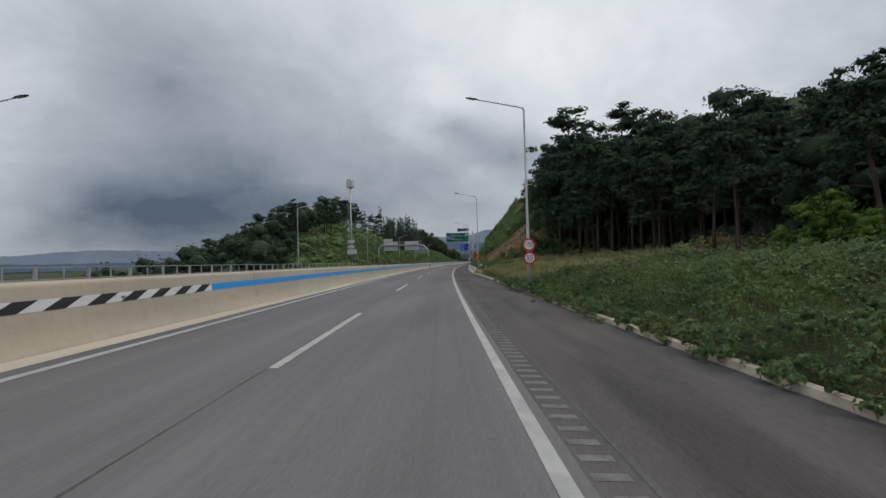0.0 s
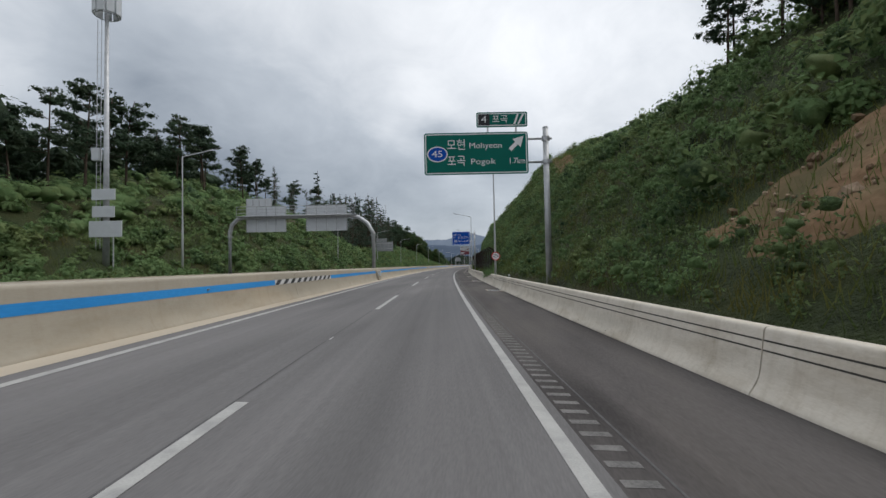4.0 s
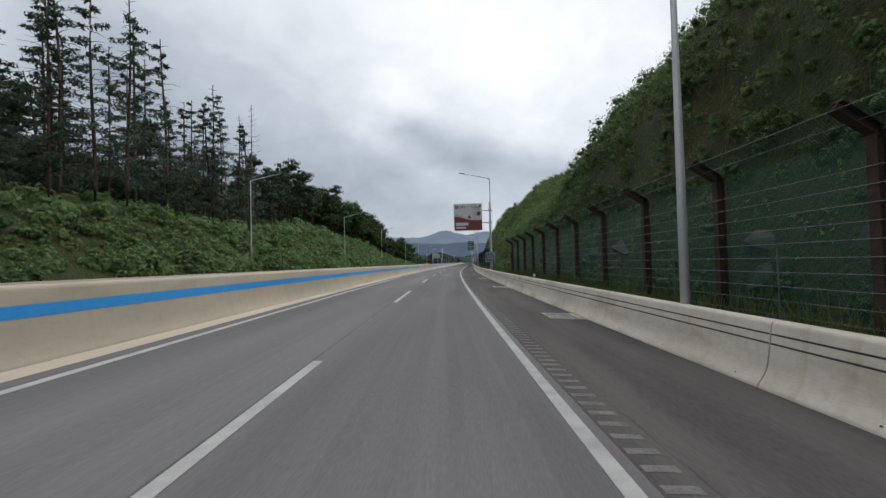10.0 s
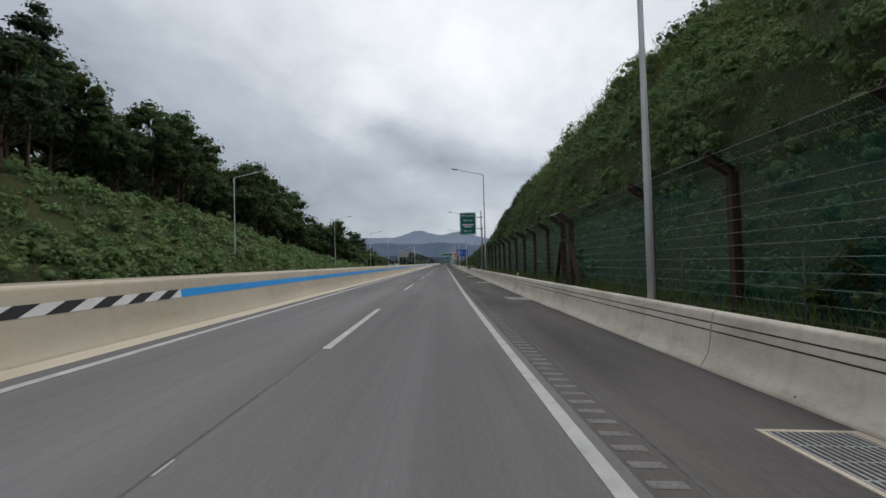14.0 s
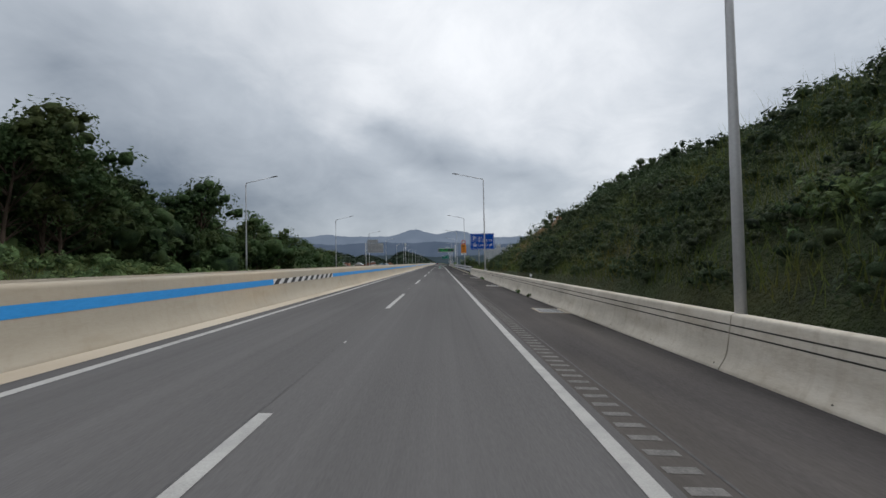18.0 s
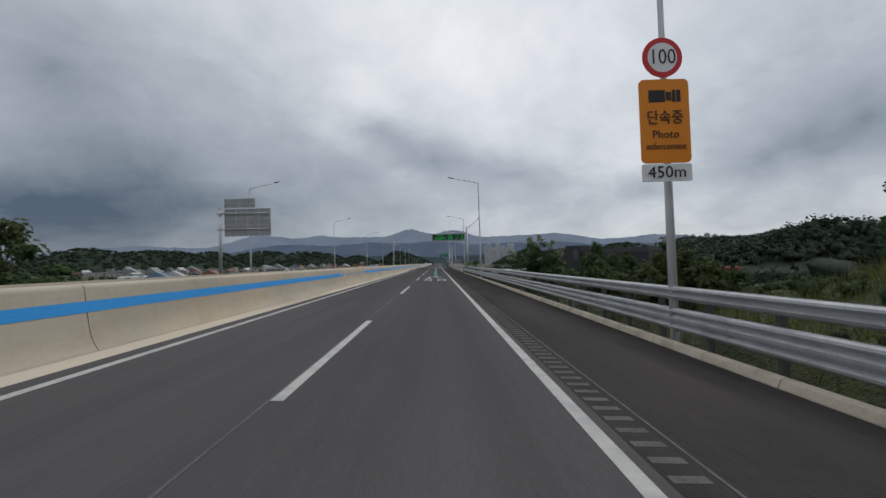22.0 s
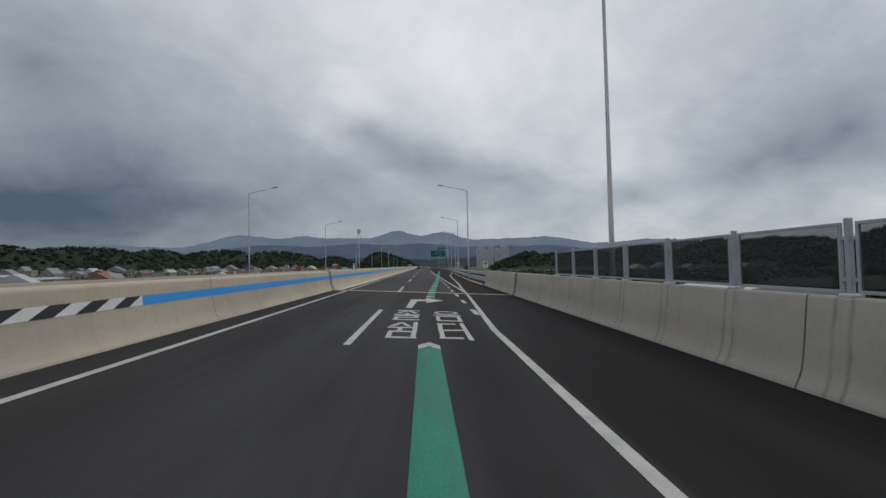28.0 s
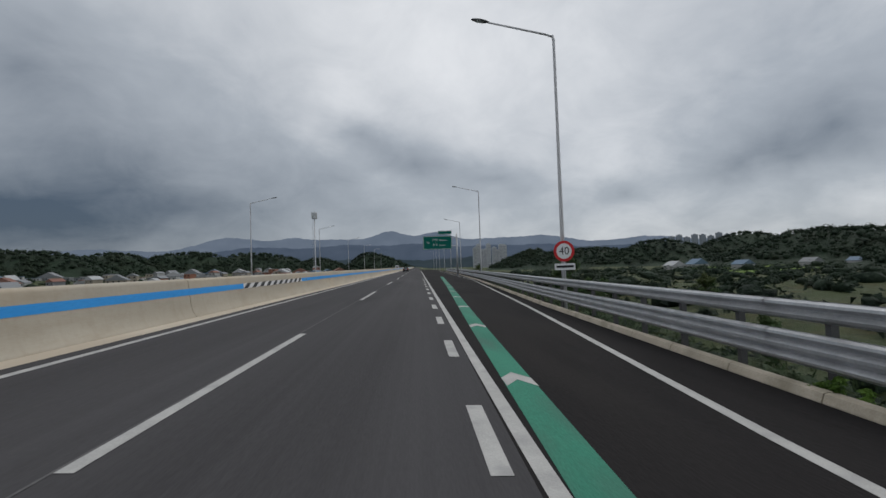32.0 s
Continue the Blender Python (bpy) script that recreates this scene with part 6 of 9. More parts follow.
# ---- mesh screens on the bridge parapet ----
SCREEN_STEEL = surface("screen_frame_steel", (0.3, 0.325, 0.35), (0.4, 0.425, 0.45), 2.0, 0.5, 0.25, 0.5, 0.03, 20.0)
SCREEN, n, l, bs = material("dark_screen_mesh", 0.5, 0.3)
bs.inputs["Base Color"].default_value = (0.03, 0.034, 0.038, 1)
tr = n.new("ShaderNodeBsdfTransparent")
mx = n.new("ShaderNodeMixShader")
mx.inputs[0].default_value = 0.5
l.new(tr.outputs[0], mx.inputs[1])
l.new(bs.outputs[0], mx.inputs[2])
l.new(mx.outputs[0], n["Material Output"].inputs["Surface"])
for k in range(20):
    s0 = 602.6 + 2.5 * k
    t = thing("screen_panel", "steel-framed dark mesh panel on the bridge parapet", "fence panel", place(s0, 5.98, float(fall(5.98)) + 1.47), "parapet screen panels")
    for q in ((-1.13, -1.08, 0.05, 1.08), (1.08, 1.13, 0.05, 1.08), (-1.08, 1.08, 0.05, 0.1), (-1.08, 1.08, 1.03, 1.08)):
        part("frame_bar", Build().box(-0.02, 0.02, q[0], q[1], q[2], q[3], bevel=0.005), SCREEN_STEEL, t)
    part("mesh_sheet", Build().box(-0.003, 0.003, -1.08, 1.08, 0.1, 1.03), SCREEN, t)
    part("post", Build().box(-0.04, 0.04, 1.22, 1.29, 0, 1.14, bevel=0.01), SCREEN_STEEL, t)
    for z in (0.25, 0.85):
        part("clamp", Build().box(-0.015, 0.015, 1.1, 1.4, z - 0.025, z + 0.025), SCREEN_STEEL, t)
    part("foot_plate", Build().box(-0.1, 0.1, 1.15, 1.36, 0, 0.05, bevel=0.01), SIGN_PALE, t)

# ---- rockfall fence ----
NET, n, l, bs = material("green_chain_link", 0.6)
bs.inputs["Base Color"].default_value = (0.008, 0.09, 0.07, 1)
geo = n.new("ShaderNodeNewGeometry")
cuts = []
for turn in (38, -38):
    mp = n.new("ShaderNodeMapping")
    mp.inputs["Rotation"].default_value = (radians(turn), 0, 0)
    wv = n.new("ShaderNodeTexWave")
    wv.bands_direction = "Y"
    wv.inputs["Scale"].default_value = 5.5
    l.new(geo.outputs["Position"], mp.inputs["Vector"])
    l.new(mp.outputs[0], wv.inputs["Vector"])
    gt = n.new("ShaderNodeMath")
    gt.operation = "GREATER_THAN"
    gt.inputs[1].default_value = 0.95
    l.new(wv.outputs["Fac"], gt.inputs[0])
    cuts.append(gt)
mxm = n.new("ShaderNodeMath")
mxm.operation = "MAXIMUM"
veil = n.new("ShaderNodeMath")
veil.operation = "MAXIMUM"
veil.inputs[1].default_value = 0.1
l.new(cuts[0].outputs[0], mxm.inputs[0])
l.new(cuts[1].outputs[0], mxm.inputs[1])
tr = n.new("ShaderNodeBsdfTransparent")
mx = n.new("ShaderNodeMixShader")
l.new(mxm.outputs[0], veil.inputs[0])
l.new(veil.outputs[0], mx.inputs[0])
l.new(tr.outputs[0], mx.inputs[1])
l.new(bs.outputs[0], mx.inputs[2])
l.new(mx.outputs[0], n["Material Output"].inputs["Surface"])
FENCE_U = 7.1


def fence(runs, gates):
    """Posts with arms bent over the road, wire strands and netting; runs: (first post, number of posts) at 4.24 m."""
    t = thing("rockfall_fence", "rusty steel rockfall fence with green netting and wire strands", "fence", kind="structure")
    zb, bend, high = float(fall(FENCE_U)) - 0.1, 3.57, 3.95
    tall = bend - zb
    posts = [s0 + 4.24 * k for s0, n_ in runs for k in range(n_)]
    a, b_ = posts[0], posts[-1]
    post_mesh = Build().box(-0.09, 0.09, -0.012, 0.012, 0, tall + 0.03).box(-0.1, -0.075, -0.1, 0.1, 0, tall + 0.03).box(0.075, 0.1, -0.1, 0.1, 0, tall + 0.03)
    arm = Matrix.Translation((0, 0, tall)) @ Matrix.Rotation(radians(-57), 4, "Y")
    post_mesh.box(-0.09, 0.09, -0.012, 0.012, -0.05, 0.74, arm).box(-0.1, -0.075, -0.1, 0.1, -0.05, 0.74, arm).box(0.075, 0.1, -0.1, 0.1, 0.0, 0.74, arm)
    me = post_mesh.mesh("post", RUST)
    for s0 in posts:
        p = new("post", me)
        p.parent = t
        p.matrix_basis = place(s0, FENCE_U, zb)
    wires = [(FENCE_U - 0.118, zb + 0.42 + 0.28 * k) for k in range(12)] + [(FENCE_U - 0.33, bend + 0.16), (FENCE_U - 0.6, bend + 0.35)]
    for u, z in wires:
        part("wire_strand", Build().sweep([(u - 0.006, z), (u + 0.006, z), (u, z + 0.011)], steps(a, b_, 4.24), True, tilt=False), WIRE, t)
    # thin uprights that keep the strands apart, midway between posts
    tie = Build().tube([(0, 0, 0.3), (0, 0, 2.3)], 0.014, 5).mesh("spacer_bar", WIRE)
    for s0 in posts[:-1]:
        if all(abs(s0 + 2.12 - g) > 3 for g in gates):
            p = new("spacer_bar", tie)
            p.parent = t
            p.matrix_basis = place(s0 + 2.12, FENCE_U - 0.13, zb)
    part("netting", Build().sweep([(FENCE_U + 0.11, zb), (FENCE_U + 0.11, bend), (FENCE_U - 0.55, high)], steps(a, b_, 4.0), tilt=False), NET, t, "green chain-link netting")
    for s0, sg in ((a, 1), (b_, -1)):
        p = part("end_brace", Build().box(-0.07, 0.07, -0.07, 0.07, 0, 3.7, Matrix.Rotation(radians(30 * sg), 4, "X")), RUST, t)
        p.matrix_basis = place(s0 + sg * 1.85, FENCE_U - 0.2, zb)
    for s0 in gates:
        g = part("gate_frame", Build(), RUST, t)
        b = Build()
        for y in (-0.78, 0.78):
            b.box(-0.12, 0.12, y - 0.11, y + 0.11, 0, tall, bevel=0.01)
            b.box(-0.12, 0.12, y - 0.11, y + 0.11, -0.05, 0.8, arm)
        b.box(-0.06, 0.06, -0.7, 0.7, 3.1, 3.2).box(-0.06, 0.06, -0.7, 0.7, 1.75, 1.87).box(-0.06, 0.06, -0.7, 0.7, 0.4, 0.5)
        b.box(-0.06, 0.06, -0.58, -0.5, 0.45, 3.15).box(-0.06, 0.06, 0.5, 0.58, 0.45, 3.15)
        g.data = b.mesh("gate_frame", RUST)
        g.matrix_basis = place(s0, FENCE_U - 0.1, zb)
        for sg in (-1, 1):
            p = part("gate_brace", Build().box(-0.09, 0.09, -0.09, 0.09, 0, 3.75, Matrix.Rotation(radians(35 * sg), 4, "X")), RUST, t)
            p.matrix_basis = place(s0 + sg * 2.95, FENCE_U - 0.18, zb)
        p = part("gate_cap", Build().box(-0.06, 0.06, -0.95, 0.95, 0.0, 0.02), SIGN_PALE, t, "bright steel cap strip")
        p.matrix_basis = place(s0, FENCE_U - 0.72, high + 0.08)
    return t


fence(((145.2, 17), (222.9, 12)), (218.05,))
fence(((295.74, 8), (339.6, 11)), (334.8,))

# ---- distance ----
def backdrop(name, radius, peaks, floor, rough, colour, low, label, seed, a0=-75, a1=75):
    """A ridge line far off: gentle peaks (bearing, angle, width) standing on a low skyline."""
    # air haze is painted: black base, blue-grey tones glowing as emission
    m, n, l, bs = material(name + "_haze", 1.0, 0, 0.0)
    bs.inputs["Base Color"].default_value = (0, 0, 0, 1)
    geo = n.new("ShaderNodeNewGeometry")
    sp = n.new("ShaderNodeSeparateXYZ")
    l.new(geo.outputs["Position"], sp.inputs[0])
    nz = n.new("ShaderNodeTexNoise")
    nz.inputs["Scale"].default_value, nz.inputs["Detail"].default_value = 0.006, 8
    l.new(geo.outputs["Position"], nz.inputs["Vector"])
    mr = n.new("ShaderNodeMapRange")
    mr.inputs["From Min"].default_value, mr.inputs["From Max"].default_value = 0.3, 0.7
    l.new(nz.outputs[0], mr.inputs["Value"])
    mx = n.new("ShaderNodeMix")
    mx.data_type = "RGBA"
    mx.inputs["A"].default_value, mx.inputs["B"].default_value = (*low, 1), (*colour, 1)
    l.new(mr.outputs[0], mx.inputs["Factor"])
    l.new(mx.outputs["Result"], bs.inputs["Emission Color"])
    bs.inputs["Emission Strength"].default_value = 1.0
    rng = np.random.default_rng(seed)
    ph = rng.uniform(0, 6.28, 12)
    az = np.arange(a0, a1 + 0.01, 0.12)
    el = floor * (0.45 + 0.55 * np.exp(-np.abs((az - 5) / 26) ** 3))
    for a, h, w in peaks:
        el = np.maximum(el, el + (h - el) * np.exp(-((az - a) / w) ** 2))
    for k in range(12):
        el += rough / (1 + k * 0.5) * np.sin(az * (0.6 + k * 1.1) + ph[k])
    verts, faces = [], []
    for a, e in zip(np.radians(az), np.radians(el)):
        for f, d in ((0.0, 0.0), (0.45, 120.0), (0.8, 240.0), (1.0, 330.0)):
            r = radius + d
            verts.append((-math.sin(a) * r, 716 + math.cos(a) * r, -20 + (math.tan(e) * radius + 20) * f))
    for i in range(len(az) - 1):
        for j in range(3):
            faces.append((i * 4 + j, i * 4 + j + 1, i * 4 + 5 + j, i * 4 + 4 + j))
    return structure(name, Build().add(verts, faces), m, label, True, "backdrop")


# nearer ridges glow darker, with less haze put into their colour
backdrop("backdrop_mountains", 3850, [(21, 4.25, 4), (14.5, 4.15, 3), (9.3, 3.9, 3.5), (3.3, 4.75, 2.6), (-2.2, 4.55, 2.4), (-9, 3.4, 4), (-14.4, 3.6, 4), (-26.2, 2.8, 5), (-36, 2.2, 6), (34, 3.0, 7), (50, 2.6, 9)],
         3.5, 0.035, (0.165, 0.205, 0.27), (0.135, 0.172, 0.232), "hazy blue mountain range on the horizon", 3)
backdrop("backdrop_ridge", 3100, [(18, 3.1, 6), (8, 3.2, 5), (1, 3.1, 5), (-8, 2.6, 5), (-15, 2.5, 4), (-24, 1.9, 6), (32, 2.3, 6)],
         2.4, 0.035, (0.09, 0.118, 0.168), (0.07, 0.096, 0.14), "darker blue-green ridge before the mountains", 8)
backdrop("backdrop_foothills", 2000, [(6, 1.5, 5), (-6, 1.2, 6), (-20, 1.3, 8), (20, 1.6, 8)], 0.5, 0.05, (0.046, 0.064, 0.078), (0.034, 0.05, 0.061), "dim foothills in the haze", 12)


def leaf_cards(centres, spread, size, count, rng, flat=0.5, lift=0.0, inner=0.25, thin=0.55):
    """Corners of many small pointed leaves strewn round centres."""
    n = len(centres) * count
    c = np.repeat(np.asarray(centres, float), count, axis=0)
    sp = np.repeat(np.broadcast_to(np.asarray(spread, float), (len(centres), 3)), count, axis=0)
    d = rng.normal(size=(n, 3))
    d /= np.linalg.norm(d, axis=1)[:, None]
    r = rng.uniform(inner, 1.0, n) ** 0.6
    p = c + d * sp * r[:, None]
    p[:, 2] += lift
    nrm = d * (1 - flat) + rng.normal(size=(n, 3)) * 0.3
    nrm[:, 2] += flat
    nrm /= np.linalg.norm(nrm, axis=1)[:, None]
    a = np.cross(nrm, rng.normal(size=(n, 3)))
    a /= np.linalg.norm(a, axis=1)[:, None]
    b = np.cross(nrm, a)
    s = np.repeat(np.broadcast_to(np.asarray(size, float), (len(centres),)), count) * rng.uniform(0.6, 1.3, n)
    a, b = a * s[:, None], b * (s * thin)[:, None]
    v = np.stack([p - a, p + a * 0.75 - b * 1.15, p + a * 0.45 + b * 1.15], axis=1).reshape(-1, 3)
    return v, n


PHI = (1 + 5 ** 0.5) / 2
ICO_V = np.array([(-1, PHI, 0), (1, PHI, 0), (-1, -PHI, 0), (1, -PHI, 0), (0, -1, PHI), (0, 1, PHI), (0, -1, -PHI), (0, 1, -PHI), (PHI, 0, -1), (PHI, 0, 1), (-PHI, 0, -1), (-PHI, 0, 1)]) / 1.902
ICO_F = np.array([(0, 11, 5), (0, 5, 1), (0, 1, 7), (0, 7, 10), (0, 10, 11), (1, 5, 9), (5, 11, 4), (11, 10, 2), (10, 7, 6), (7, 1, 8),
                  (3, 9, 4), (3, 4, 2), (3, 2, 6), (3, 6, 8), (3, 8, 9), (4, 9, 5), (2, 4, 11), (6, 2, 10), (8, 6, 7), (9, 8, 1)])


def clumps(name, centres, radii, leaf, count, mat, rng, flat=0.4, core=0.7):
    """Uneven leaf clumps: a ragged inner mass of foliage under a coat of small leaves."""
    centres = np.asarray(centres, float)
    radii = np.broadcast_to(np.asarray(radii, float), (len(centres), 3))
    v, _ = leaf_cards(centres, radii * 1.06, leaf, count, rng, flat, inner=0.62)
    n, q = len(centres), len(v) // 3
    dent = rng.uniform(0.5, 1.25, (n, 12, 1))
    cv = (centres[:, None, :] + ICO_V[None] * dent * radii[:, None, :] * core).reshape(-1, 3)
    cf = (ICO_F[None] + 12 * np.arange(n)[:, None, None]).reshape(-1) + len(v)
    me = bpy.data.meshes.new(name)
    me.vertices.add(len(v) + len(cv))
    me.vertices.foreach_set("co", np.concatenate([v, cv]).astype(np.float32).ravel())
    me.loops.add(q * 3 + n * 60)
    me.loops.foreach_set("vertex_index", np.concatenate([np.arange(q * 3), cf]).astype(np.int32))
    me.polygons.add(q + n * 20)
    me.polygons.foreach_set("loop_start", np.arange(0, q * 3 + n * 60, 3).astype(np.int32))
    me.polygons.foreach_set("use_smooth", np.concatenate([np.zeros(q, bool), np.ones(n * 20, bool)]))
    me.materials.append(mat)
    me.update(calc_edges=True)
    return me


def cards_mesh(name, v, mat):
    """A mesh of separate triangles from a flat array of corners."""
    n = len(v) // 3
    me = bpy.data.meshes.new(name)
    me.vertices.add(n * 3)
    me.vertices.foreach_set("co", v.astype(np.float32).ravel())
    me.loops.add(n * 3)
    me.loops.foreach_set("vertex_index", np.arange(n * 3, dtype=np.int32))
    me.polygons.add(n)
    me.polygons.foreach_set("loop_start", np.arange(0, n * 3, 3, dtype=np.int32))
    me.materials.append(mat)
    me.update(calc_edges=True)
    return me


HILL_LEAF = foliage("far_wood_leaves", (0.008, 0.018, 0.014), (0.030, 0.050, 0.031), 0.02, 0.15, 1.6, 0.15)


def wooded_hill(cx, cy, rx, ry, h, seed, base=-9.0, dense=1.0):
    """A far hill under trees: a mound and a canopy of leaf clumps."""
    rng = np.random.default_rng(seed)
    ph = rng.uniform(0, 6.28, 4)
    shape = lambda x, y: base + h * np.exp(-((x / rx) ** 2 + (y / ry) ** 2) * 1.5) * (1 + 0.1 * np.sin(x / rx * 5 + ph[0]) + 0.1 * np.sin(y / ry * 4 + ph[1]))
    gx_, gy_ = np.meshgrid(np.linspace(-1.5, 1.5, 25), np.linspace(-1.5, 1.5, 25), indexing="ij")
    gz_ = shape(gx_ * rx, gy_ * ry) - 1.5
    b = Build()
    b.v = list(zip((cx + gx_ * rx).ravel().tolist(), (cy + gy_ * ry).ravel().tolist(), gz_.ravel().tolist()))
    b.f = [(i * 25 + j, i * 25 + 25 + j, i * 25 + 26 + j, i * 25 + j + 1) for i in range(24) for j in range(24)]
    structure("hill_slope", b, HILL_LEAF, "dark wooded hillside in the distance", True, "hill")
    n = int(dense * 760)
    f, w = np.sqrt(rng.uniform(0, 1, n)) * 1.12, rng.uniform(0, 6.283, n)
    x, y = f * np.cos(w) * rx, f * np.sin(w) * ry
    c = np.stack([cx + x, cy + y, shape(x, y) + rng.uniform(0.0, 2.2, n)], axis=1)
    k = np.clip(np.exp(rng.normal(size=(n, 1)) * 0.28), 0.55, 1.5)
    return tagged(new("woods", clumps("woods", c, np.array([[rx * 0.022 + 1.6, ry * 0.022 + 1.6, 2.9]]) * k, 1.0, 15, HILL_LEAF, rng, 0.4, 0.62)), "dense dark green woods covering a far hill", "woods", "", "stuff")


for k, (az_, r_, rx, ry, top) in enumerate(((39, 770, 130, 80, 46), (33, 850, 122, 80, 41), (25.5, 850, 108, 75, 37), (18.5, 920, 120, 75, 37), (12, 1000, 95, 75, 20), (5.2, 960, 74, 62, 32), (48, 770, 160, 90, 38),
                                            (-43, 640, 105, 90, 34), (-36, 860, 135, 95, 34), (-28, 790, 130, 85, 27), (-20, 770, 110, 80, 26), (-13.5, 800, 60, 60, 20), (-56, 430, 80, 70, 24))):
    a = radians(az_)
    wooded_hill(-math.sin(a) * r_, 716 + math.cos(a) * r_, rx, ry, top + 9, 40 + k)
wooded_hill(170, 700, 50, 60, 15, 71, -4)
wooded_hill(235, 800, 45, 50, 18, 72, -9)

# ---- buildings ----
WALLS = [plain("house_white", (0.34, 0.345, 0.34), 0.8), plain("house_cream", (0.28, 0.25, 0.2), 0.8), plain("house_grey", (0.18, 0.19, 0.2), 0.8), plain("house_brick", (0.26, 0.12, 0.08), 0.85)]
ROOFS = [plain("roof_grey", (0.2, 0.21, 0.22), 0.8), plain("roof_rust", (0.2, 0.1, 0.075), 0.8), plain("roof_blue", (0.1, 0.16, 0.23), 0.6), plain("roof_white", (0.36, 0.37, 0.38), 0.7)]
GLASS = plain("dark_window_glass", (0.02, 0.025, 0.03), 0.1, 0, 0.1, 2.0, 0.6)


def house(x, y, z, w, d, h, turn, wall, roof, gable, rng):
    t = thing("house", ("%s-walled house with a %s roof in the valley town" % (wall.name.split("_")[1], roof.name.split("_")[1])), "house", Matrix.Translation((x, y, z)) @ Matrix.Rotation(turn, 4, "Z"), "valley houses")
    part("wall", Build().box(-w / 2, w / 2, -d / 2, d / 2, -2, h), wall, t)
    if gable:
        part("roof", Build().prism([(-w / 2 - 0.4, h - 0.1), (w / 2 + 0.4, h - 0.1), (w / 2 + 0.4, h + 0.1), (0, h + w * 0.28), (-w / 2 - 0.4, h + 0.1)], -d / 2 - 0.4, d / 2 + 0.4), roof, t)
    else:
        part("roof", Build().box(-w / 2 - 0.2, w / 2 + 0.2, -d / 2 - 0.2, d / 2 + 0.2, h, h + 0.45, bevel=0.1), roof, t)
    for f in range(max(1, int(h / 3))):
        for k in range(max(2, int(w / 3.2))):
            xx = -w / 2 + w * (k + 0.5) / max(2, int(w / 3.2))
            part("window", Build().box(xx - 0.6, xx + 0.6, -d / 2 - 0.05, -d / 2 + 0.02, 1.0 + 3 * f, 2.2 + 3 * f), GLASS, t)
    return t


rng = np.random.default_rng(5)
for k in range(190):
    az_ = radians(rng.uniform(9, 50))
    r_ = rng.uniform(330, 660)
    x, y = -math.sin(az_) * r_, 716 + math.cos(az_) * r_
    if k > 173:
        x, y = -float(rng.uniform(150, 420)), float(rng.uniform(740, 930))
        r_ = 300
    if x > -45:
        continue
    z = float(ground_z(np.array([y]), np.array([x]))[0])
    shed = rng.random() < 0.4
    house(x, y, z, rng.uniform(10, 22) if shed else rng.uniform(6, 9.5), rng.uniform(6, 9), rng.uniform(2.8, 3.8) if shed else rng.choice([3.0, 3.2, 6.0]), rng.uniform(-0.6, 0.6),
          WALLS[rng.integers(0, 3)] if shed else WALLS[rng.integers(0, 4)], ROOFS[(0, 0, 0, 1, 0, 2, 3, 3)[rng.integers(0, 8)]], bool(rng.random() < 0.4), rng)
for x, y, w in ((215, 1100, 14), (262, 1145, 18), (300, 1060, 12), (352, 1150, 22), (330, 1052, 10), (372, 1032, 14), (410, 1000, 16), (246, 1060, 12)):
    house(x, y, -9, w, 10, 4, 0.3, WALLS[0], ROOFS[int(x) % 4], True, rng)
for x, y, w, d, a in ((290, 1110, 120, 60, 0.3), (390, 1080, 130, 60, 0.2), (235, 1010, 110, 46, 0.4), (340, 1000, 120, 46, 0.35), (440, 1120, 120, 60, 0.3)):
    z = float(ground_z(np.array([float(y)]), np.array([float(x)]))[0])
    ob = part("rice_field", Build().box(-w / 2, w / 2, -d / 2, d / 2, -1.0, 0.6, bevel=0.3), FIELD)
    ob.matrix_basis = Matrix.Translation((x, y, z)) @ Matrix.Rotation(a, 4, "Z")
    tagged(ob, "bright green rice field in the valley", "field", "rice fields", "structure")
FILM = plain("greenhouse_film", (0.36, 0.38, 0.4), 0.45)


def greenhouse(x, y, z, length, turn):
    t = thing("greenhouse", "long pale plastic-covered greenhouse tunnel in the valley", "greenhouse", Matrix.Translation((x, y, z)) @ Matrix.Rotation(turn, 4, "Z"), "valley greenhouses")
    arch = [(3.4 * math.cos(math.pi * k / 8), 0.6 + 2.6 * math.sin(math.pi * k / 8)) for k in range(9)]
    part("cover", Build().prism([(3.4, -0.5)] + arch + [(-3.4, -0.5)], -length / 2, length / 2), FILM, t)
    part("end_door", Build().box(-1.0, 1.0, -length / 2 - 0.06, -length / 2 + 0.02, 0, 2.2), ROOFS[0], t)
    return t


rng = np.random.default_rng(8)
for gx0, gy0, turn, n_ in ((-120, 800, 1.2, 6), (-165, 860, 1.35, 7), (-230, 840, 1.1, 6), (-190, 930, 1.3, 6), (-300, 960, 1.2, 6), (-120, 700, 1.3, 5), (-180, 730, 1.15, 6)):
    for k in range(n_):
        x, y = gx0 + 8.4 * k * math.cos(turn), gy0 + 8.4 * k * math.sin(turn)
        greenhouse(x, y, float(ground_z(np.array([y]), np.array([x]))[0]) + 0.3, float(rng.uniform(26, 44)), turn)
# the farther blocks get a duller blue-grey: haze put into the wall colour
TOWER_W, TOWER_HAZE = plain("far_flats_white", (0.42, 0.44, 0.47), 0.9), plain("far_flats_grey", (0.24, 0.27, 0.31), 0.9)
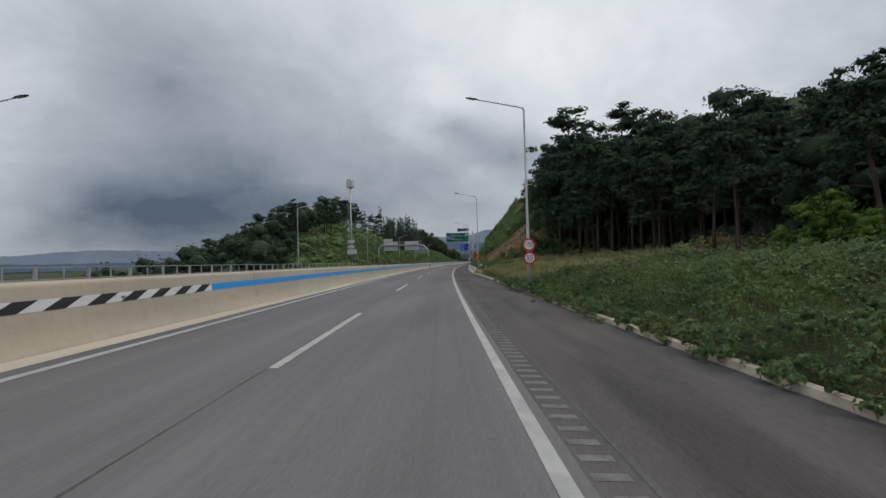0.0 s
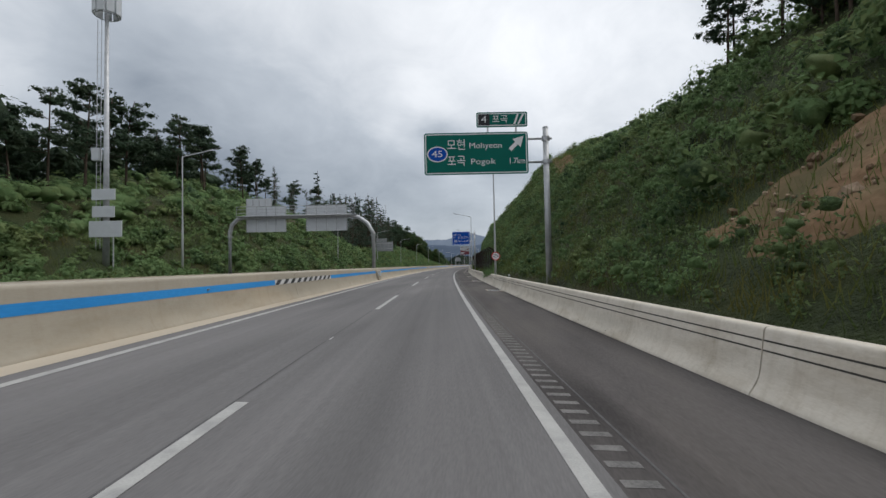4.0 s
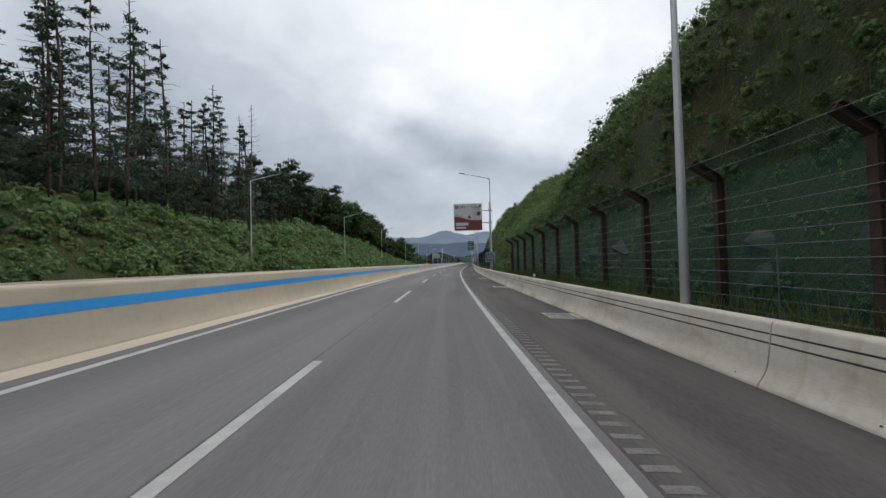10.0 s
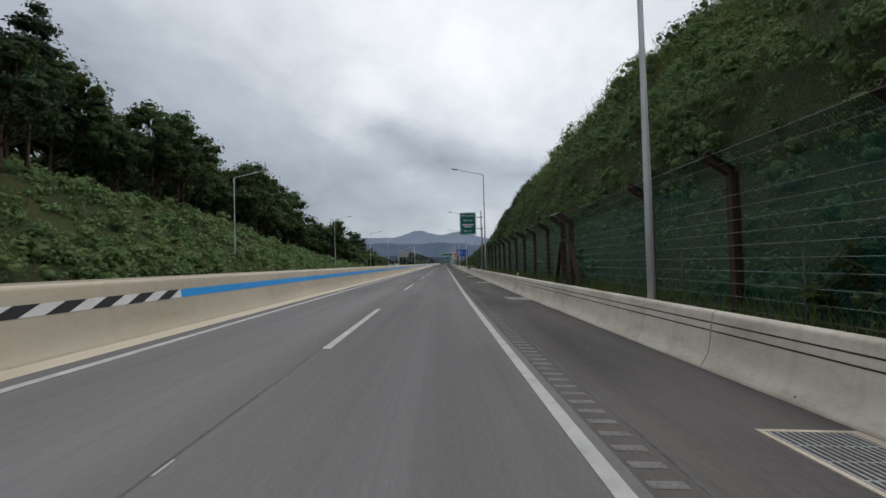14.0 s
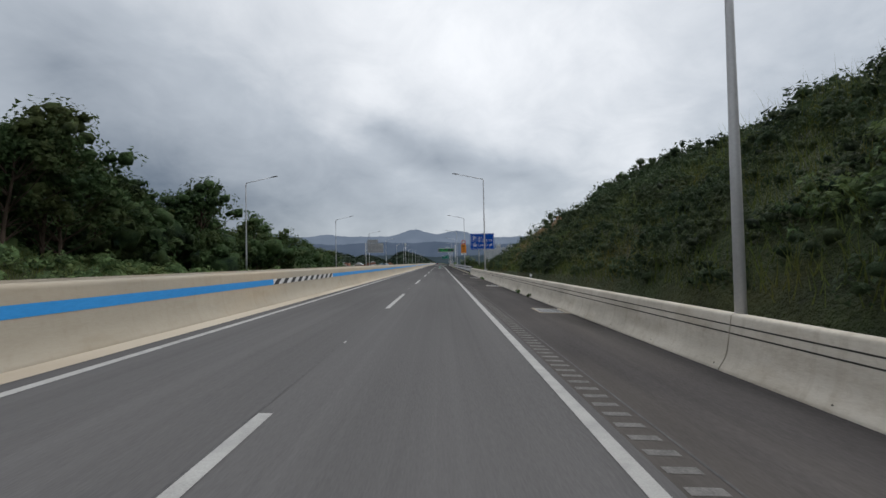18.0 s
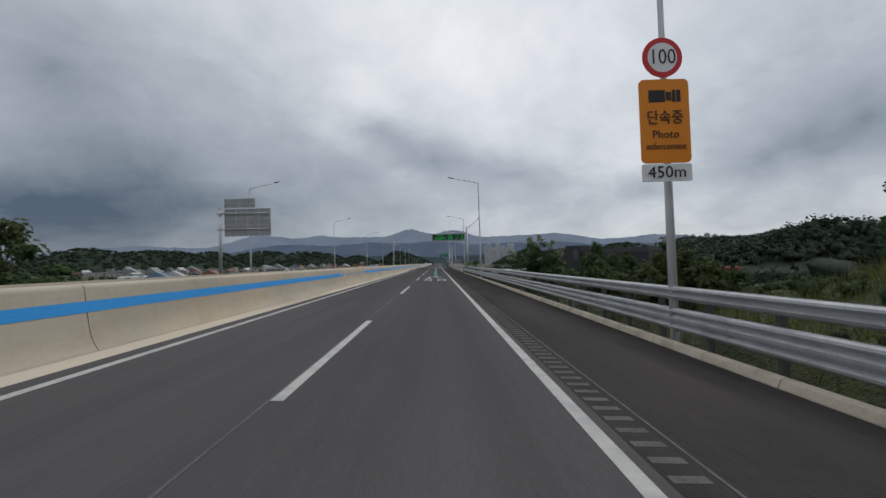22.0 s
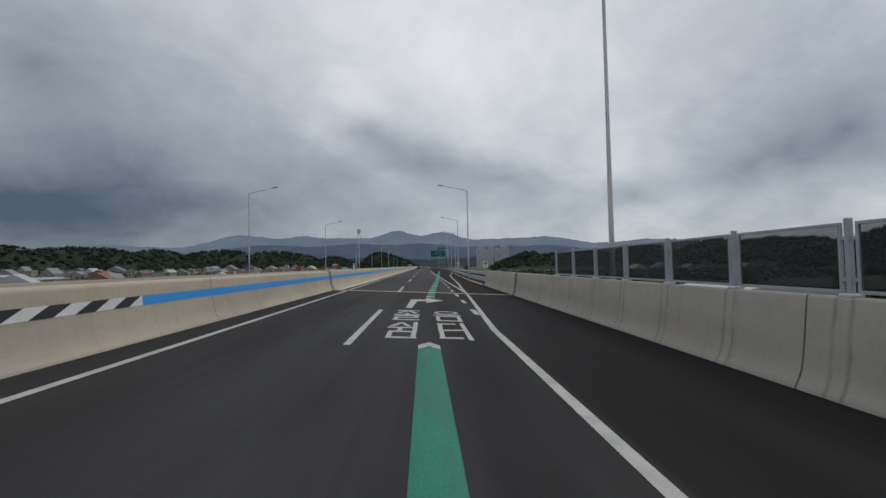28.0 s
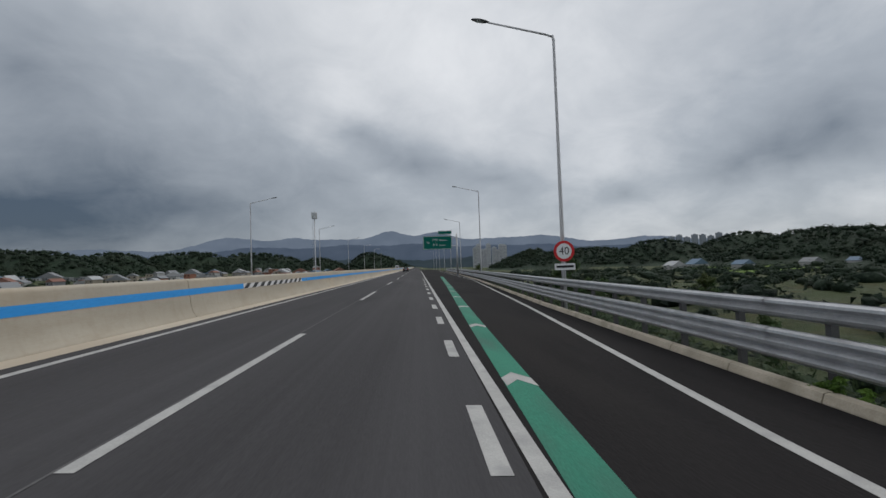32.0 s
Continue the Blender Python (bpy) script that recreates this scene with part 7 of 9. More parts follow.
for k in range(9):
    az_ = radians(-7.0 - 0.4 * k - (0.3 if k > 4 else 0))
    t = thing("apartment_block", "pale high-rise apartment block far off in the haze", "apartment block", Matrix.Translation((-math.sin(az_) * 1500, 716 + math.cos(az_) * 1500, -9)), "far apartment blocks")
    h = 64 + 11 * math.sin(k * 1.9)
    part("wall", Build().box(-7, 7, -6, 6, 0, h), TOWER_W, t)
    part("roof_box", Build().box(-2.5, 2.5, -3, 3, h, h + 3), TOWER_W, t)
    for f in range(14):
        part("window_band", Build().box(-6, 6, -6.1, -6.0, 4 + f * (h - 6) / 14, 5.6 + f * (h - 6) / 14), ROOFS[0], t)
for k in range(8):
    az_ = radians(-29 - 0.75 * k)
    t = thing("apartment_block", "pale high-rise apartment block far off in the haze", "apartment block", Matrix.Translation((-math.sin(az_) * 1900, 716 + math.cos(az_) * 1900, 30)), "far apartment blocks")
    h = 48 + 5 * math.sin(k * 2.3)
    part("wall", Build().box(-9, 9, -6, 6, 0, h), TOWER_HAZE, t)
    part("roof_box", Build().box(-3, 3, -3, 3, h, h + 3), TOWER_HAZE, t)

OFFICE = surface("dark_cladding", (0.02, 0.021, 0.025), (0.03, 0.031, 0.036), 0.4, 0.55, 0.2, 0.4, 0.03, 10.0)
OFFICE2 = surface("grey_cladding", (0.042, 0.044, 0.05), (0.062, 0.064, 0.07), 0.5, 0.6, 0.2, 0.4, 0.03, 10.0)
ax, ay = at(668.5, 49.0)
bx, by = at(646.0, 68.5)
t = thing("office_building", "dark grey clad two-storey office building below the road", "building", Matrix.Translation((float(ax), float(ay), -3.6)) @ Matrix.Rotation(math.atan2(by - ay, bx - ax), 4, "Z"))
L_ = math.hypot(bx - ax, by - ay)
part("stair_tower", Build().box(-1.0, 5.2, 0, 7, 0, 10.1, bevel=0.1), OFFICE, t)
part("wall", Build().box(5.2, L_, 0.9, 14, 0, 7.9), OFFICE2, t)
part("front_panel", Build().box(11.5, L_ + 0.1, 0.7, 0.9, 1.4, 7.0), OFFICE, t)
part("parapet", Build().box(11.0, L_ + 0.3, 0.6, 14.2, 7.0, 8.6), OFFICE2, t)
for f in range(2):
    for k in range(3):
        part("window", Build().box(6.0 + 2.4 * k, 7.8 + 2.4 * k, 0.82, 0.95, 2.2 + 3.2 * f, 3.6 + 3.2 * f), GLASS, t)
    for k in range(2):
        part("window", Build().box(12.5 + 3.2 * k, 15.0 + 3.2 * k, 0.62, 0.75, 2.2 + 3.0 * f, 3.8 + 3.0 * f), GLASS, t)
part("tower_window", Build().box(2.2, 4.2, -0.05, 0.05, 3.5, 8.6), GLASS, t)
for x0, y0, w, d, h in ((27, 668, 12, 18, 2.6), (40, 690, 16, 14, 2.4)):
    t = thing("warehouse", "low pale-roofed warehouse below the embankment", "building", Matrix.Translation((x0, y0, -8.1)))
    part("wall", Build().box(-w / 2, w / 2, -d / 2, d / 2, 0, 5.5), WALLS[1], t)
    part("roof", Build().prism([(-w / 2 - 0.3, 5.4), (w / 2 + 0.3, 5.4), (w / 2 + 0.3, 5.6), (0, 6.7), (-w / 2 - 0.3, 5.6)], -d / 2 - 0.3, d / 2 + 0.3), ROOFS[3], t)
RED_STEEL = plain("red_painted_steel", (0.5, 0.06, 0.03), 0.6)
t = thing("red_framed_building", "grey depot building with a red steel frame", "building", Matrix.Translation((84, 668, -5.5)) @ Matrix.Rotation(radians(-35), 4, "Z"))
part("wall", Build().box(0, 16, 0, 10, 0, 7.2), OFFICE2, t)
part("annex", Build().box(-9, 0, 1, 9, 0, 4.0), WALLS[1], t)
for x in (-9, -0.3):
    part("column", Build().box(x, x + 0.5, 0.0, 0.5, 0, 6.6), RED_STEEL, t)
part("beam", Build().box(-9, 0.2, 0, 0.5, 6.0, 6.7), RED_STEEL, t)
part("lower_beam", Build().box(-9, 0.2, 0, 0.5, 3.8, 4.2), RED_STEEL, t)
for k in range(2):
    part("window", Build().box(2 + 7 * k, 7 + 7 * k, -0.05, 0.02, 3.4, 5.6), GLASS, t)


def bus(m, body):
    t = thing("coach", "parked %s coach in the depot yard" % body.name.split("_")[1], "bus", m, "parked coaches")
    part("body", Build().box(-1.25, 1.25, -5.6, 5.6, 0.45, 3.3, bevel=0.22), body, t)
    part("windscreen", Build().box(-1.1, 1.1, -5.64, -5.58, 1.5, 2.85, bevel=0.02), GLASS, t)
    for sx in (-1, 1):
        part("side_glass", Build().box(sx * 1.26 - 0.02, sx * 1.26 + 0.02, -4.9, 5.2, 1.7, 2.7), GLASS, t)
        for y in (-3.7, 3.2):
            part("wheel", Build().tube([(sx * 1.0, y, 0.5), (sx * 1.27, y, 0.5)], 0.5, 16), TYRE, t)
    part("roof_pod", Build().box(-0.8, 0.8, -1, 2.5, 3.3, 3.5, bevel=0.08), body, t)
    return t


BUS_W, BUS_R = plain("coach_white", (0.6, 0.6, 0.62), 0.35), plain("coach_red", (0.3, 0.03, 0.045), 0.4)
for k in range(7):
    bus(Matrix.Translation((50 + 3.3 * k, 622 + 1.2 * k, -5.2)) @ Matrix.Rotation(radians(28), 4, "Z"), BUS_W)
for k in range(3):
    bus(Matrix.Translation((76 + 4.0 * k, 634, -5.4)) @ Matrix.Rotation(radians(75), 4, "Z"), BUS_R)

# block retaining wall on the right slope
BLOCK = surface("split_block", (0.26, 0.25, 0.23), (0.42, 0.41, 0.385), 1.0, 0.95, 0, 0.15, 0.5, 12.0, ((0.1, 0.095, 0.085), 0.5, 1.0))
wall = thing("block_wall", "tiered grey split-block retaining wall on the slope", "retaining wall", kind="structure")
ux, uy = at(506.6, 22.7)
vx, vy = at(478, 26.7)
ang = math.atan2(vy - uy, vx - ux)
base_m = Matrix.Translation((float(ux), float(uy), 0)) @ Matrix.Rotation(ang, 4, "Z")
back = part("wall_core", Build().box(0, 26, 0.2, 1.2, 0.0, 6.9).box(-0.8, 26, -1.4, 0.2, 0.0, 3.35), BLOCK, wall)
back.matrix_basis = base_m
bm_ = Build().box(-0.225, 0.225, -0.09, 0.12, -0.13, 0.13, bevel=0.045).mesh("block", BLOCK)
for r in range(11):
    for k in range(26):
        p = new("block", bm_)
        p.parent = wall
        p.matrix_basis = base_m @ Matrix.Translation((0.25 + 0.47 * k + 0.235 * (r % 2), 0.16 + 0.0 * r, 3.5 + 0.31 * r))
rest = Build()
for r in range(11):
    for k in range(26, 54):
        rest.box(0.025 + 0.47 * k + 0.235 * (r % 2), 0.475 + 0.47 * k + 0.235 * (r % 2), 0.07, 0.25, 3.37 + 0.31 * r, 3.63 + 0.31 * r)
for r in range(4):
    for k in range(56):
        rest.box(-0.775 + 0.47 * k + 0.235 * (r % 2), -0.325 + 0.47 * k + 0.235 * (r % 2), -1.5, -1.3, 2.16 + 0.31 * r, 2.42 + 0.31 * r)
ob = part("block_course", rest, BLOCK, wall)
ob.matrix_basis = base_m
ob["kind"] = "stuff"

# ---- vehicles ----
CAR_DARK, TAIL = plain("car_dark_paint", (0.03, 0.025, 0.027), 0.25, 0.3), plain("tail_lamp_red", (0.4, 0.01, 0.01), 0.25)
CHROME = plain("rim_alloy", (0.5, 0.5, 0.52), 0.3, 0.8)


def loft(sections):
    b = Build()
    n = len(sections[0][1])
    verts = [(x, y, z) for y, ring in sections for x, z in ring]
    faces = [(i * n + k, i * n + (k + 1) % n, (i + 1) * n + (k + 1) % n, (i + 1) * n + k) for i in range(len(sections) - 1) for k in range(n)]
    return b.add(verts, faces + [tuple(range(n)), tuple((len(sections) - 1) * n + k for k in range(n))[::-1]])


def sedan(m):
    t = thing("car", "dark sedan car driving in the inner lane", "car", m)
    ring = lambda w, z0, z1, wt: [(-w, z0), (w, z0), (w * 1.02, (z0 + z1) / 2), (wt, z1), (-wt, z1), (-w * 1.02, (z0 + z1) / 2)]
    body = part("body", loft([(-2.3, ring(0.72, 0.42, 0.85, 0.7)), (-2.15, ring(0.88, 0.28, 0.98, 0.82)), (-1.2, ring(0.91, 0.22, 1.0, 0.84)), (0, ring(0.92, 0.2, 0.98, 0.85)), (1.2, ring(0.91, 0.22, 0.92, 0.82)), (2.1, ring(0.84, 0.28, 0.75, 0.7)), (2.35, ring(0.7, 0.38, 0.62, 0.6))]), CAR_DARK, t, smooth=False)
    part("cabin", loft([(-1.75, ring(0.8, 0.95, 0.99, 0.72)), (-1.05, ring(0.82, 0.95, 1.4, 0.58)), (-0.2, ring(0.83, 0.95, 1.46, 0.6)), (0.6, ring(0.82, 0.93, 1.36, 0.58)), (1.35, ring(0.78, 0.9, 0.94, 0.7))]), GLASS, t)
    part("roof", Build().box(-0.57, 0.57, -1.0, 0.55, 1.42, 1.475, bevel=0.03), CAR_DARK, t)
    for sx in (-1, 1):
        part("tail_lamp", Build().box(sx * 0.45, sx * 0.84, -2.32, -2.2, 0.72, 0.9, bevel=0.03), TAIL, body)
        for y in (-1.4, 1.42):
            w = part("wheel", Build().tube([(sx * 0.7, y, 0.33), (sx * 0.92, y, 0.33)], 0.33, 18), TYRE, t)
            part("rim", Build().tube([(sx * 0.9, y, 0.33), (sx * 0.93, y, 0.33)], 0.2, 14), CHROME, w)
        part("mirror", Build().box(sx * 0.95, sx * 1.08, 0.55, 0.68, 0.95, 1.08, bevel=0.03), CAR_DARK, body)
    part("number_plate", Build().box(-0.26, 0.26, -2.33, -2.3, 0.62, 0.73), SIGN_WHITE, body)
    part("rear_bumper", Build().box(-0.8, 0.8, -2.36, -2.2, 0.35, 0.55, bevel=0.05), CAR_DARK, body)
    return t


sedan(place(868, -2.9, float(fall(-2.9))))
TRUCK_W = plain("truck_white_paint", (0.62, 0.63, 0.64), 0.4)
t = thing("small_truck", "small white box truck on the far carriageway", "truck", place(985, -11.0, float(fall(-11.0)), 180))
cab = part("cab", loft([(0.9, [(-0.85, 0.35), (0.85, 0.35), (0.85, 1.2), (0.74, 1.95), (-0.74, 1.95), (-0.85, 1.2)]), (1.7, [(-0.86, 0.35), (0.86, 0.35), (0.86, 1.2), (0.75, 1.9), (-0.75, 1.9), (-0.86, 1.2)]), (2.5, [(-0.84, 0.35), (0.84, 0.35), (0.84, 0.95), (0.8, 1.05), (-0.8, 1.05), (-0.84, 0.95)])]), TRUCK_W, t)
part("windscreen", Build().box(-0.72, 0.72, -0.02, 0.02, -0.45, 0.45, Matrix.Translation((0, 2.16, 1.5)) @ Matrix.Rotation(radians(42), 4, "X")), GLASS, cab)
part("cargo_box", Build().box(-0.9, 0.9, -2.4, 0.85, 0.7, 2.35, bevel=0.04), TRUCK_W, t)
for sx in (-1, 1):
    part("side_window", Build().box(sx * 0.86 - 0.02, sx * 0.86 + 0.02, 1.05, 1.75, 1.2, 1.75), GLASS, cab)
    for y in (-1.5, 1.6):
        part("wheel", Build().tube([(sx * 0.62, y, 0.34), (sx * 0.85, y, 0.34)], 0.34, 16), TYRE, t)

# ---- trees ----
def bent_trunk(h, r, rng, lean=0.6, n=7):
    pts, a = [], rng.uniform(0, 6.28)
    for k in range(n + 1):
        f = k / n
        w = lean * f * f + 0.25 * math.sin(f * 5 + a) * f
        pts.append((w * math.cos(a), w * math.sin(a), h * f - 0.4 * (k == 0)))
    return pts, [r * (1 - 0.8 * k / n) + 0.02 for k in range(n + 1)]


def pine_mesh(h, seed):
    """Red pine: bare bent trunk, layered flat crowns near the top."""
    rng = np.random.default_rng(seed)
    pts, rad = bent_trunk(h, 0.22, rng, 1.3)
    tb = Build().tube(pts, rad, 8, True)
    cs, sp = [], []
    for k in range(24):
        f = rng.uniform(0.36, 1.0)
        a, reach = rng.uniform(0, 6.28), (1.12 - f) * h * rng.uniform(0.12, 0.33) + 0.5
        i = min(int(f * 7), 6)
        o = np.array(pts[i]) * (1 - (f * 7 - i)) + np.array(pts[i + 1]) * (f * 7 - i)
        e = o + np.array([math.cos(a) * reach, math.sin(a) * reach, rng.uniform(-0.1, 0.7)])
        tb.tube([o, (o + e) / 2 + np.array([0, 0, 0.25]), e], [0.06, 0.04, 0.02], 3, False)
        for _ in range(2):
            w = rng.uniform(0.6, 1.15)
            cs.append(e + rng.normal(size=3) * np.array([0.7, 0.7, 0.28]))
            sp.append((1.2 * w, 1.2 * w, 0.55 * w))
    return tb.mesh("trunk", BARK, True), clumps("crown", cs, np.array(sp), 0.28, 34, PINE, rng, 0.3, 0.58)


def larch_mesh(h, seed, bare=0.2):
    """Larch: a straight pole with drooping whorled boughs, thin and see-through above."""
    rng = np.random.default_rng(seed)
    pts, rad = bent_trunk(h, 0.18, rng, 0.35)
    tb = Build().tube(pts, rad, 7, True)
    cs, sp = [], []
    for k in range(58):
        f = 0.16 + 0.83 * (k + rng.uniform(0, 1)) / 58
        a = k * 2.4 + rng.uniform(-0.4, 0.4)
        reach = (1.05 - f) * h * 0.23 * rng.uniform(0.5, 1.3) + 0.3
        i = min(int(f * 7), 6)
        o = np.array(pts[i]) * (1 - (f * 7 - i)) + np.array(pts[i + 1]) * (f * 7 - i)
        d = np.array([math.cos(a), math.sin(a), 0])
        e = o + d * reach + np.array([0, 0, -0.2 * reach + 0.3])
        tb.tube([o, o + d * reach * 0.5 + np.array([0, 0, 0.12]), e], [0.04, 0.026, 0.01], 3, False)
        if rng.random() > bare + 0.3 * f:
            for g in (0.25, 0.45, 0.62, 0.8, 0.97):
                cs.append(o + (e - o) * g + np.array([0, 0, -0.1]) + rng.normal(size=3) * 0.06)
                sp.append((0.24 + 0.3 * (1 - f) + 0.14 * g, 0.24 + 0.3 * (1 - f) + 0.14 * g, 0.24))
    v, _ = leaf_cards(np.array(cs), np.array(sp), 0.28, 9, rng, 0.3, 0.0, 0.05, 0.28)
    return tb.mesh("trunk", BARK, True), cards_mesh("crown", v, LARCH)


def broad_mesh(h, seed, wide=0.32):
    """Broad-leaved tree: forked limbs and an uneven crown of many leaf clumps."""
    rng = np.random.default_rng(seed)
    pts, rad = bent_trunk(h * 0.7, 0.18, rng, 0.8)
    tb = Build().tube(pts, rad, 8, True)
    cs, sp = [], []
    for k in range(34):
        f = rng.uniform(0.22, 1.0)
        a = rng.uniform(0, 6.28)
        reach = h * wide * math.sin(min(1.0, f * 1.05) * math.pi * 0.8 + 0.35) * rng.uniform(0.4, 1.1)
        o = np.array(pts[int(min(f, 0.95) * 7)])
        e = np.array([o[0] + math.cos(a) * reach, o[1] + math.sin(a) * reach, h * (0.16 + 0.8 * f) + rng.uniform(-0.4, 0.4)])
        tb.tube([o, (o + e) / 2 + np.array([0, 0, -0.2]), e], [0.07, 0.045, 0.02], 3, False)
        for q in (e, e * 0.78 + np.array([0, 0, h * 0.13])):
            w = rng.uniform(0.55, 1.1)
            cs.append(q)
            sp.append((h * 0.11 * w, h * 0.11 * w, h * 0.085 * w))
    return tb.mesh("trunk", BARK, True), clumps("crown", cs, np.array(sp), 0.25, 38, BROAD, rng, 0.3, 0.55)


def bush_mesh(r, seed, mat, n=46, leaf=0.09, count=34):
    rng = np.random.default_rng(seed)
    tb = Build()
    cs = []
    for k in range(n):
        a, f = rng.uniform(0, 6.28), rng.uniform(0.15, 1)
        e = np.array([math.cos(a) * r * f, math.sin(a) * r * f, r * rng.uniform(0.3, 1.35) * (1.15 - 0.5 * f)])
        if k % 5 == 0:
            tb.tube([(0, 0, -0.2), e * np.array([0.4, 0.4, 0.6]), e], [0.05, 0.03, 0.012], 5, False)
        cs.append(e)
    return tb.mesh("stem", BARK, True), clumps("leaves", cs, (r * 0.25, r * 0.25, r * 0.2), leaf, count, mat, rng, 0.4)


VARIANTS = {"pine": [pine_mesh(14 + k, 100 + k) for k in range(5)], "larch": [larch_mesh(17 + 1.2 * k, 200 + k, 0.16 + 0.14 * (k % 3)) for k in range(5)],
            "broad": [broad_mesh(9.5 + k, 300 + k, 0.3 + 0.03 * (k % 3)) for k in range(6)]}
LABELS = {"pine": "dark red pine with a bare bent trunk on the slope", "larch": "tall thin larch with drooping sparse boughs", "broad": "broad-leaved tree with a dense uneven green crown"}
tree_rng = np.random.default_rng(77)


def tree(kind, s, u, height, group, sink=0.3):
    trunk, crown = VARIANTS[kind][tree_rng.integers(0, len(VARIANTS[kind]))]
    z = float(ground_z(np.array([s]), np.array([u]))[0]) - sink
    h0 = {"pine": 16, "larch": 19.5, "broad": 12}[kind]
    k = height / h0
    t = thing(kind + "_tree" if kind != "broad" else "broadleaf_tree", LABELS[kind], "tree", place(s, u, z, float(tree_rng.uniform(0, 360))) @ Matrix.Diagonal((k, k, k, 1)), group)
    for name, me in (("trunk", trunk), ("crown", crown)):
        p = new(name, me)
        p.parent = t
    return t


def wood(kind, n, s0, s1, u0, u1, h0, h1, group, seed, mix=None):
    rng = np.random.default_rng(seed)
    m = int(math.sqrt(n * abs(s1 - s0) / abs(u1 - u0))) + 1
    k = 0
    while k < n:
        s = s0 + (s1 - s0) * ((k * 0.6180339) % 1.0) + rng.uniform(-1.5, 1.5)
        u = u0 + (u1 - u0) * ((k * 0.7548776 + 0.3 * rng.uniform(-0.2, 0.2)) % 1.0)
        tree(mix if mix and rng.random() < 0.35 else kind, s, u, rng.uniform(h0, h1), group)
        k += 1


wood("pine", 28, 14, 44, 20, 40, 8.5, 10.8, "pine wood by the verge", 1)
wood("pine", 28, 42, 60, 18, 38, 11.5, 14.5, "pine wood by the verge", 31)
wood("pine", 22, 60, 78, 22, 34, 15, 18.5, "pine wood by the verge", 33)
for s, u, h, kind in ((76, 18.7, 20.5, "larch"), (74.6, 20.7, 20, "pine"), (75, 21.5, 21, "pine"), (77, 19.6, 17.5, "larch"), (72.5, 20, 18.5, "pine"), (73.5, 23.5, 17, "pine")):
    tree(kind, s, u, h, "pine wood by the verge")
wood("broad", 14, 76, 98, 18, 25, 3.5, 5.5, "trees on the cut crest", 25)
wood("broad", 14, 90, 110, 22, 28, 3, 4.5, "trees on the cut crest", 21)
wood("pine", 10, 102, 116, 20, 25, 6, 7.5, "pines on the cut crest", 24)
wood("pine", 26, 92, 126, -36, -78, 7, 9, "pine hill across the road", 15)
wood("pine", 34, 118, 160, -36, -66, 9.5, 12.5, "pine hill across the road", 2)
wood("pine", 18, 158, 188, -38, -66, 7, 9.5, "pine hill across the road", 13)
wood("pine", 12, 126, 186, -66, -92, 8, 11, "pine hill across the road", 32)
wood("larch", 12, 176, 218, -33, -42, 8, 12, "larch row across the road", 22, "pine")
wood("larch", 12, 216, 242, -31, -40, 14, 19, "larch row across the road", 26)
wood("larch", 30, 240, 295, -31, -40, 17, 22, "larch row across the road", 3)
wood("larch", 16, 222, 300, -41, -52, 13, 18, "larch row across the road", 23, "pine")
wood("pine", 22, 306, 352, -33, -50, 11.5, 14, "pines across the road", 4)
wood("broad", 32, 345, 402, -32, -48, 11, 14, "broadleaf trees across the road", 5)
wood("broad", 14, 398, 424, -33, -46, 12.5, 15, "broadleaf trees across the road", 12)
wood("broad", 24, 422, 458, -28, -42, 8.8, 11.2, "trees beside the far carriageway", 6)
wood("broad", 26, 456, 512, -27, -40, 9.2, 11.3, "trees beside the far carriageway", 7)
wood("broad", 20, 461, 472, 26, 40, 3, 4.5, "trees on the slope's end", 8)
wood("broad", 14, 480, 496, 33, 43, 10.5, 13, "trees above the block wall", 36)
wood("broad", 13, 496, 510, 34, 44, 9, 11, "trees above the block wall", 37)
wood("broad", 5, 519, 525, 38, 43, 9, 11, "trees above the block wall", 18)
wood("broad", 14, 516, 532, 43, 55, 12.5, 15.5, "trees above the block wall", 19)
wood("broad", 9, 288, 312, 25, 31, 2.5, 4, "young trees on the cut crest", 14)
wood("broad", 12, 505, 545, 44, 75, 6, 9, "trees behind the block wall", 9, "pine")
for s, u, h in ((545, 17.5, 5), (547, 20, 5.5), (543.5, 20.5, 5)):
    tree("broad", s, u, h, "trees below the block wall")
wood("broad", 9, 510, 527, -27.5, -38, 9.8, 11.2, "trees beside the far carriageway", 16)
wood("broad", 16, 690, 900, 22, 70, 5, 9, "trees below the embankment", 10)
wood("broad", 14, 560, 900, -40, -75, 5, 8, "valley trees", 11)

# two dead larches, bare to the top
for s, u, h, sd in ((302.5, -35, 23, 5), (304.5, -37.5, 21, 6), (299, -38, 20, 7)):
    rng = np.random.default_rng(sd)
    pts, rad = bent_trunk(h, 0.17, rng, 0.5)
    t = thing("dead_tree", "tall dead larch with bare pale branches", "tree", place(s, u, float(ground_z(np.array([s]), np.array([u]))[0]) - 0.3), "dead larches")
    part("trunk", Build().tube(pts, rad, 7, True), BARK_PALE, t, smooth=True)
    boughs = Build()
    for k in range(44):
        f = 0.3 + 0.68 * (k + rng.uniform(0, 1)) / 44
        a, reach = k * 2.4 + rng.uniform(-0.4, 0.4), (1.1 - f) * h * 0.14 * rng.uniform(0.4, 1.2) + 0.3
        i = min(int(f * 7), 6)
        o = np.array(pts[i]) * (1 - (f * 7 - i)) + np.array(pts[i + 1]) * (f * 7 - i)
        d = np.array([math.cos(a), math.sin(a), 0.0])
        boughs.tube([o, o + d * reach * 0.6 + np.array([0, 0, 0.05]), o + d * reach + np.array([0, 0, 0.4])], [0.04, 0.028, 0.01], 4, False)
    part("branches", boughs, BARK_PALE, t)

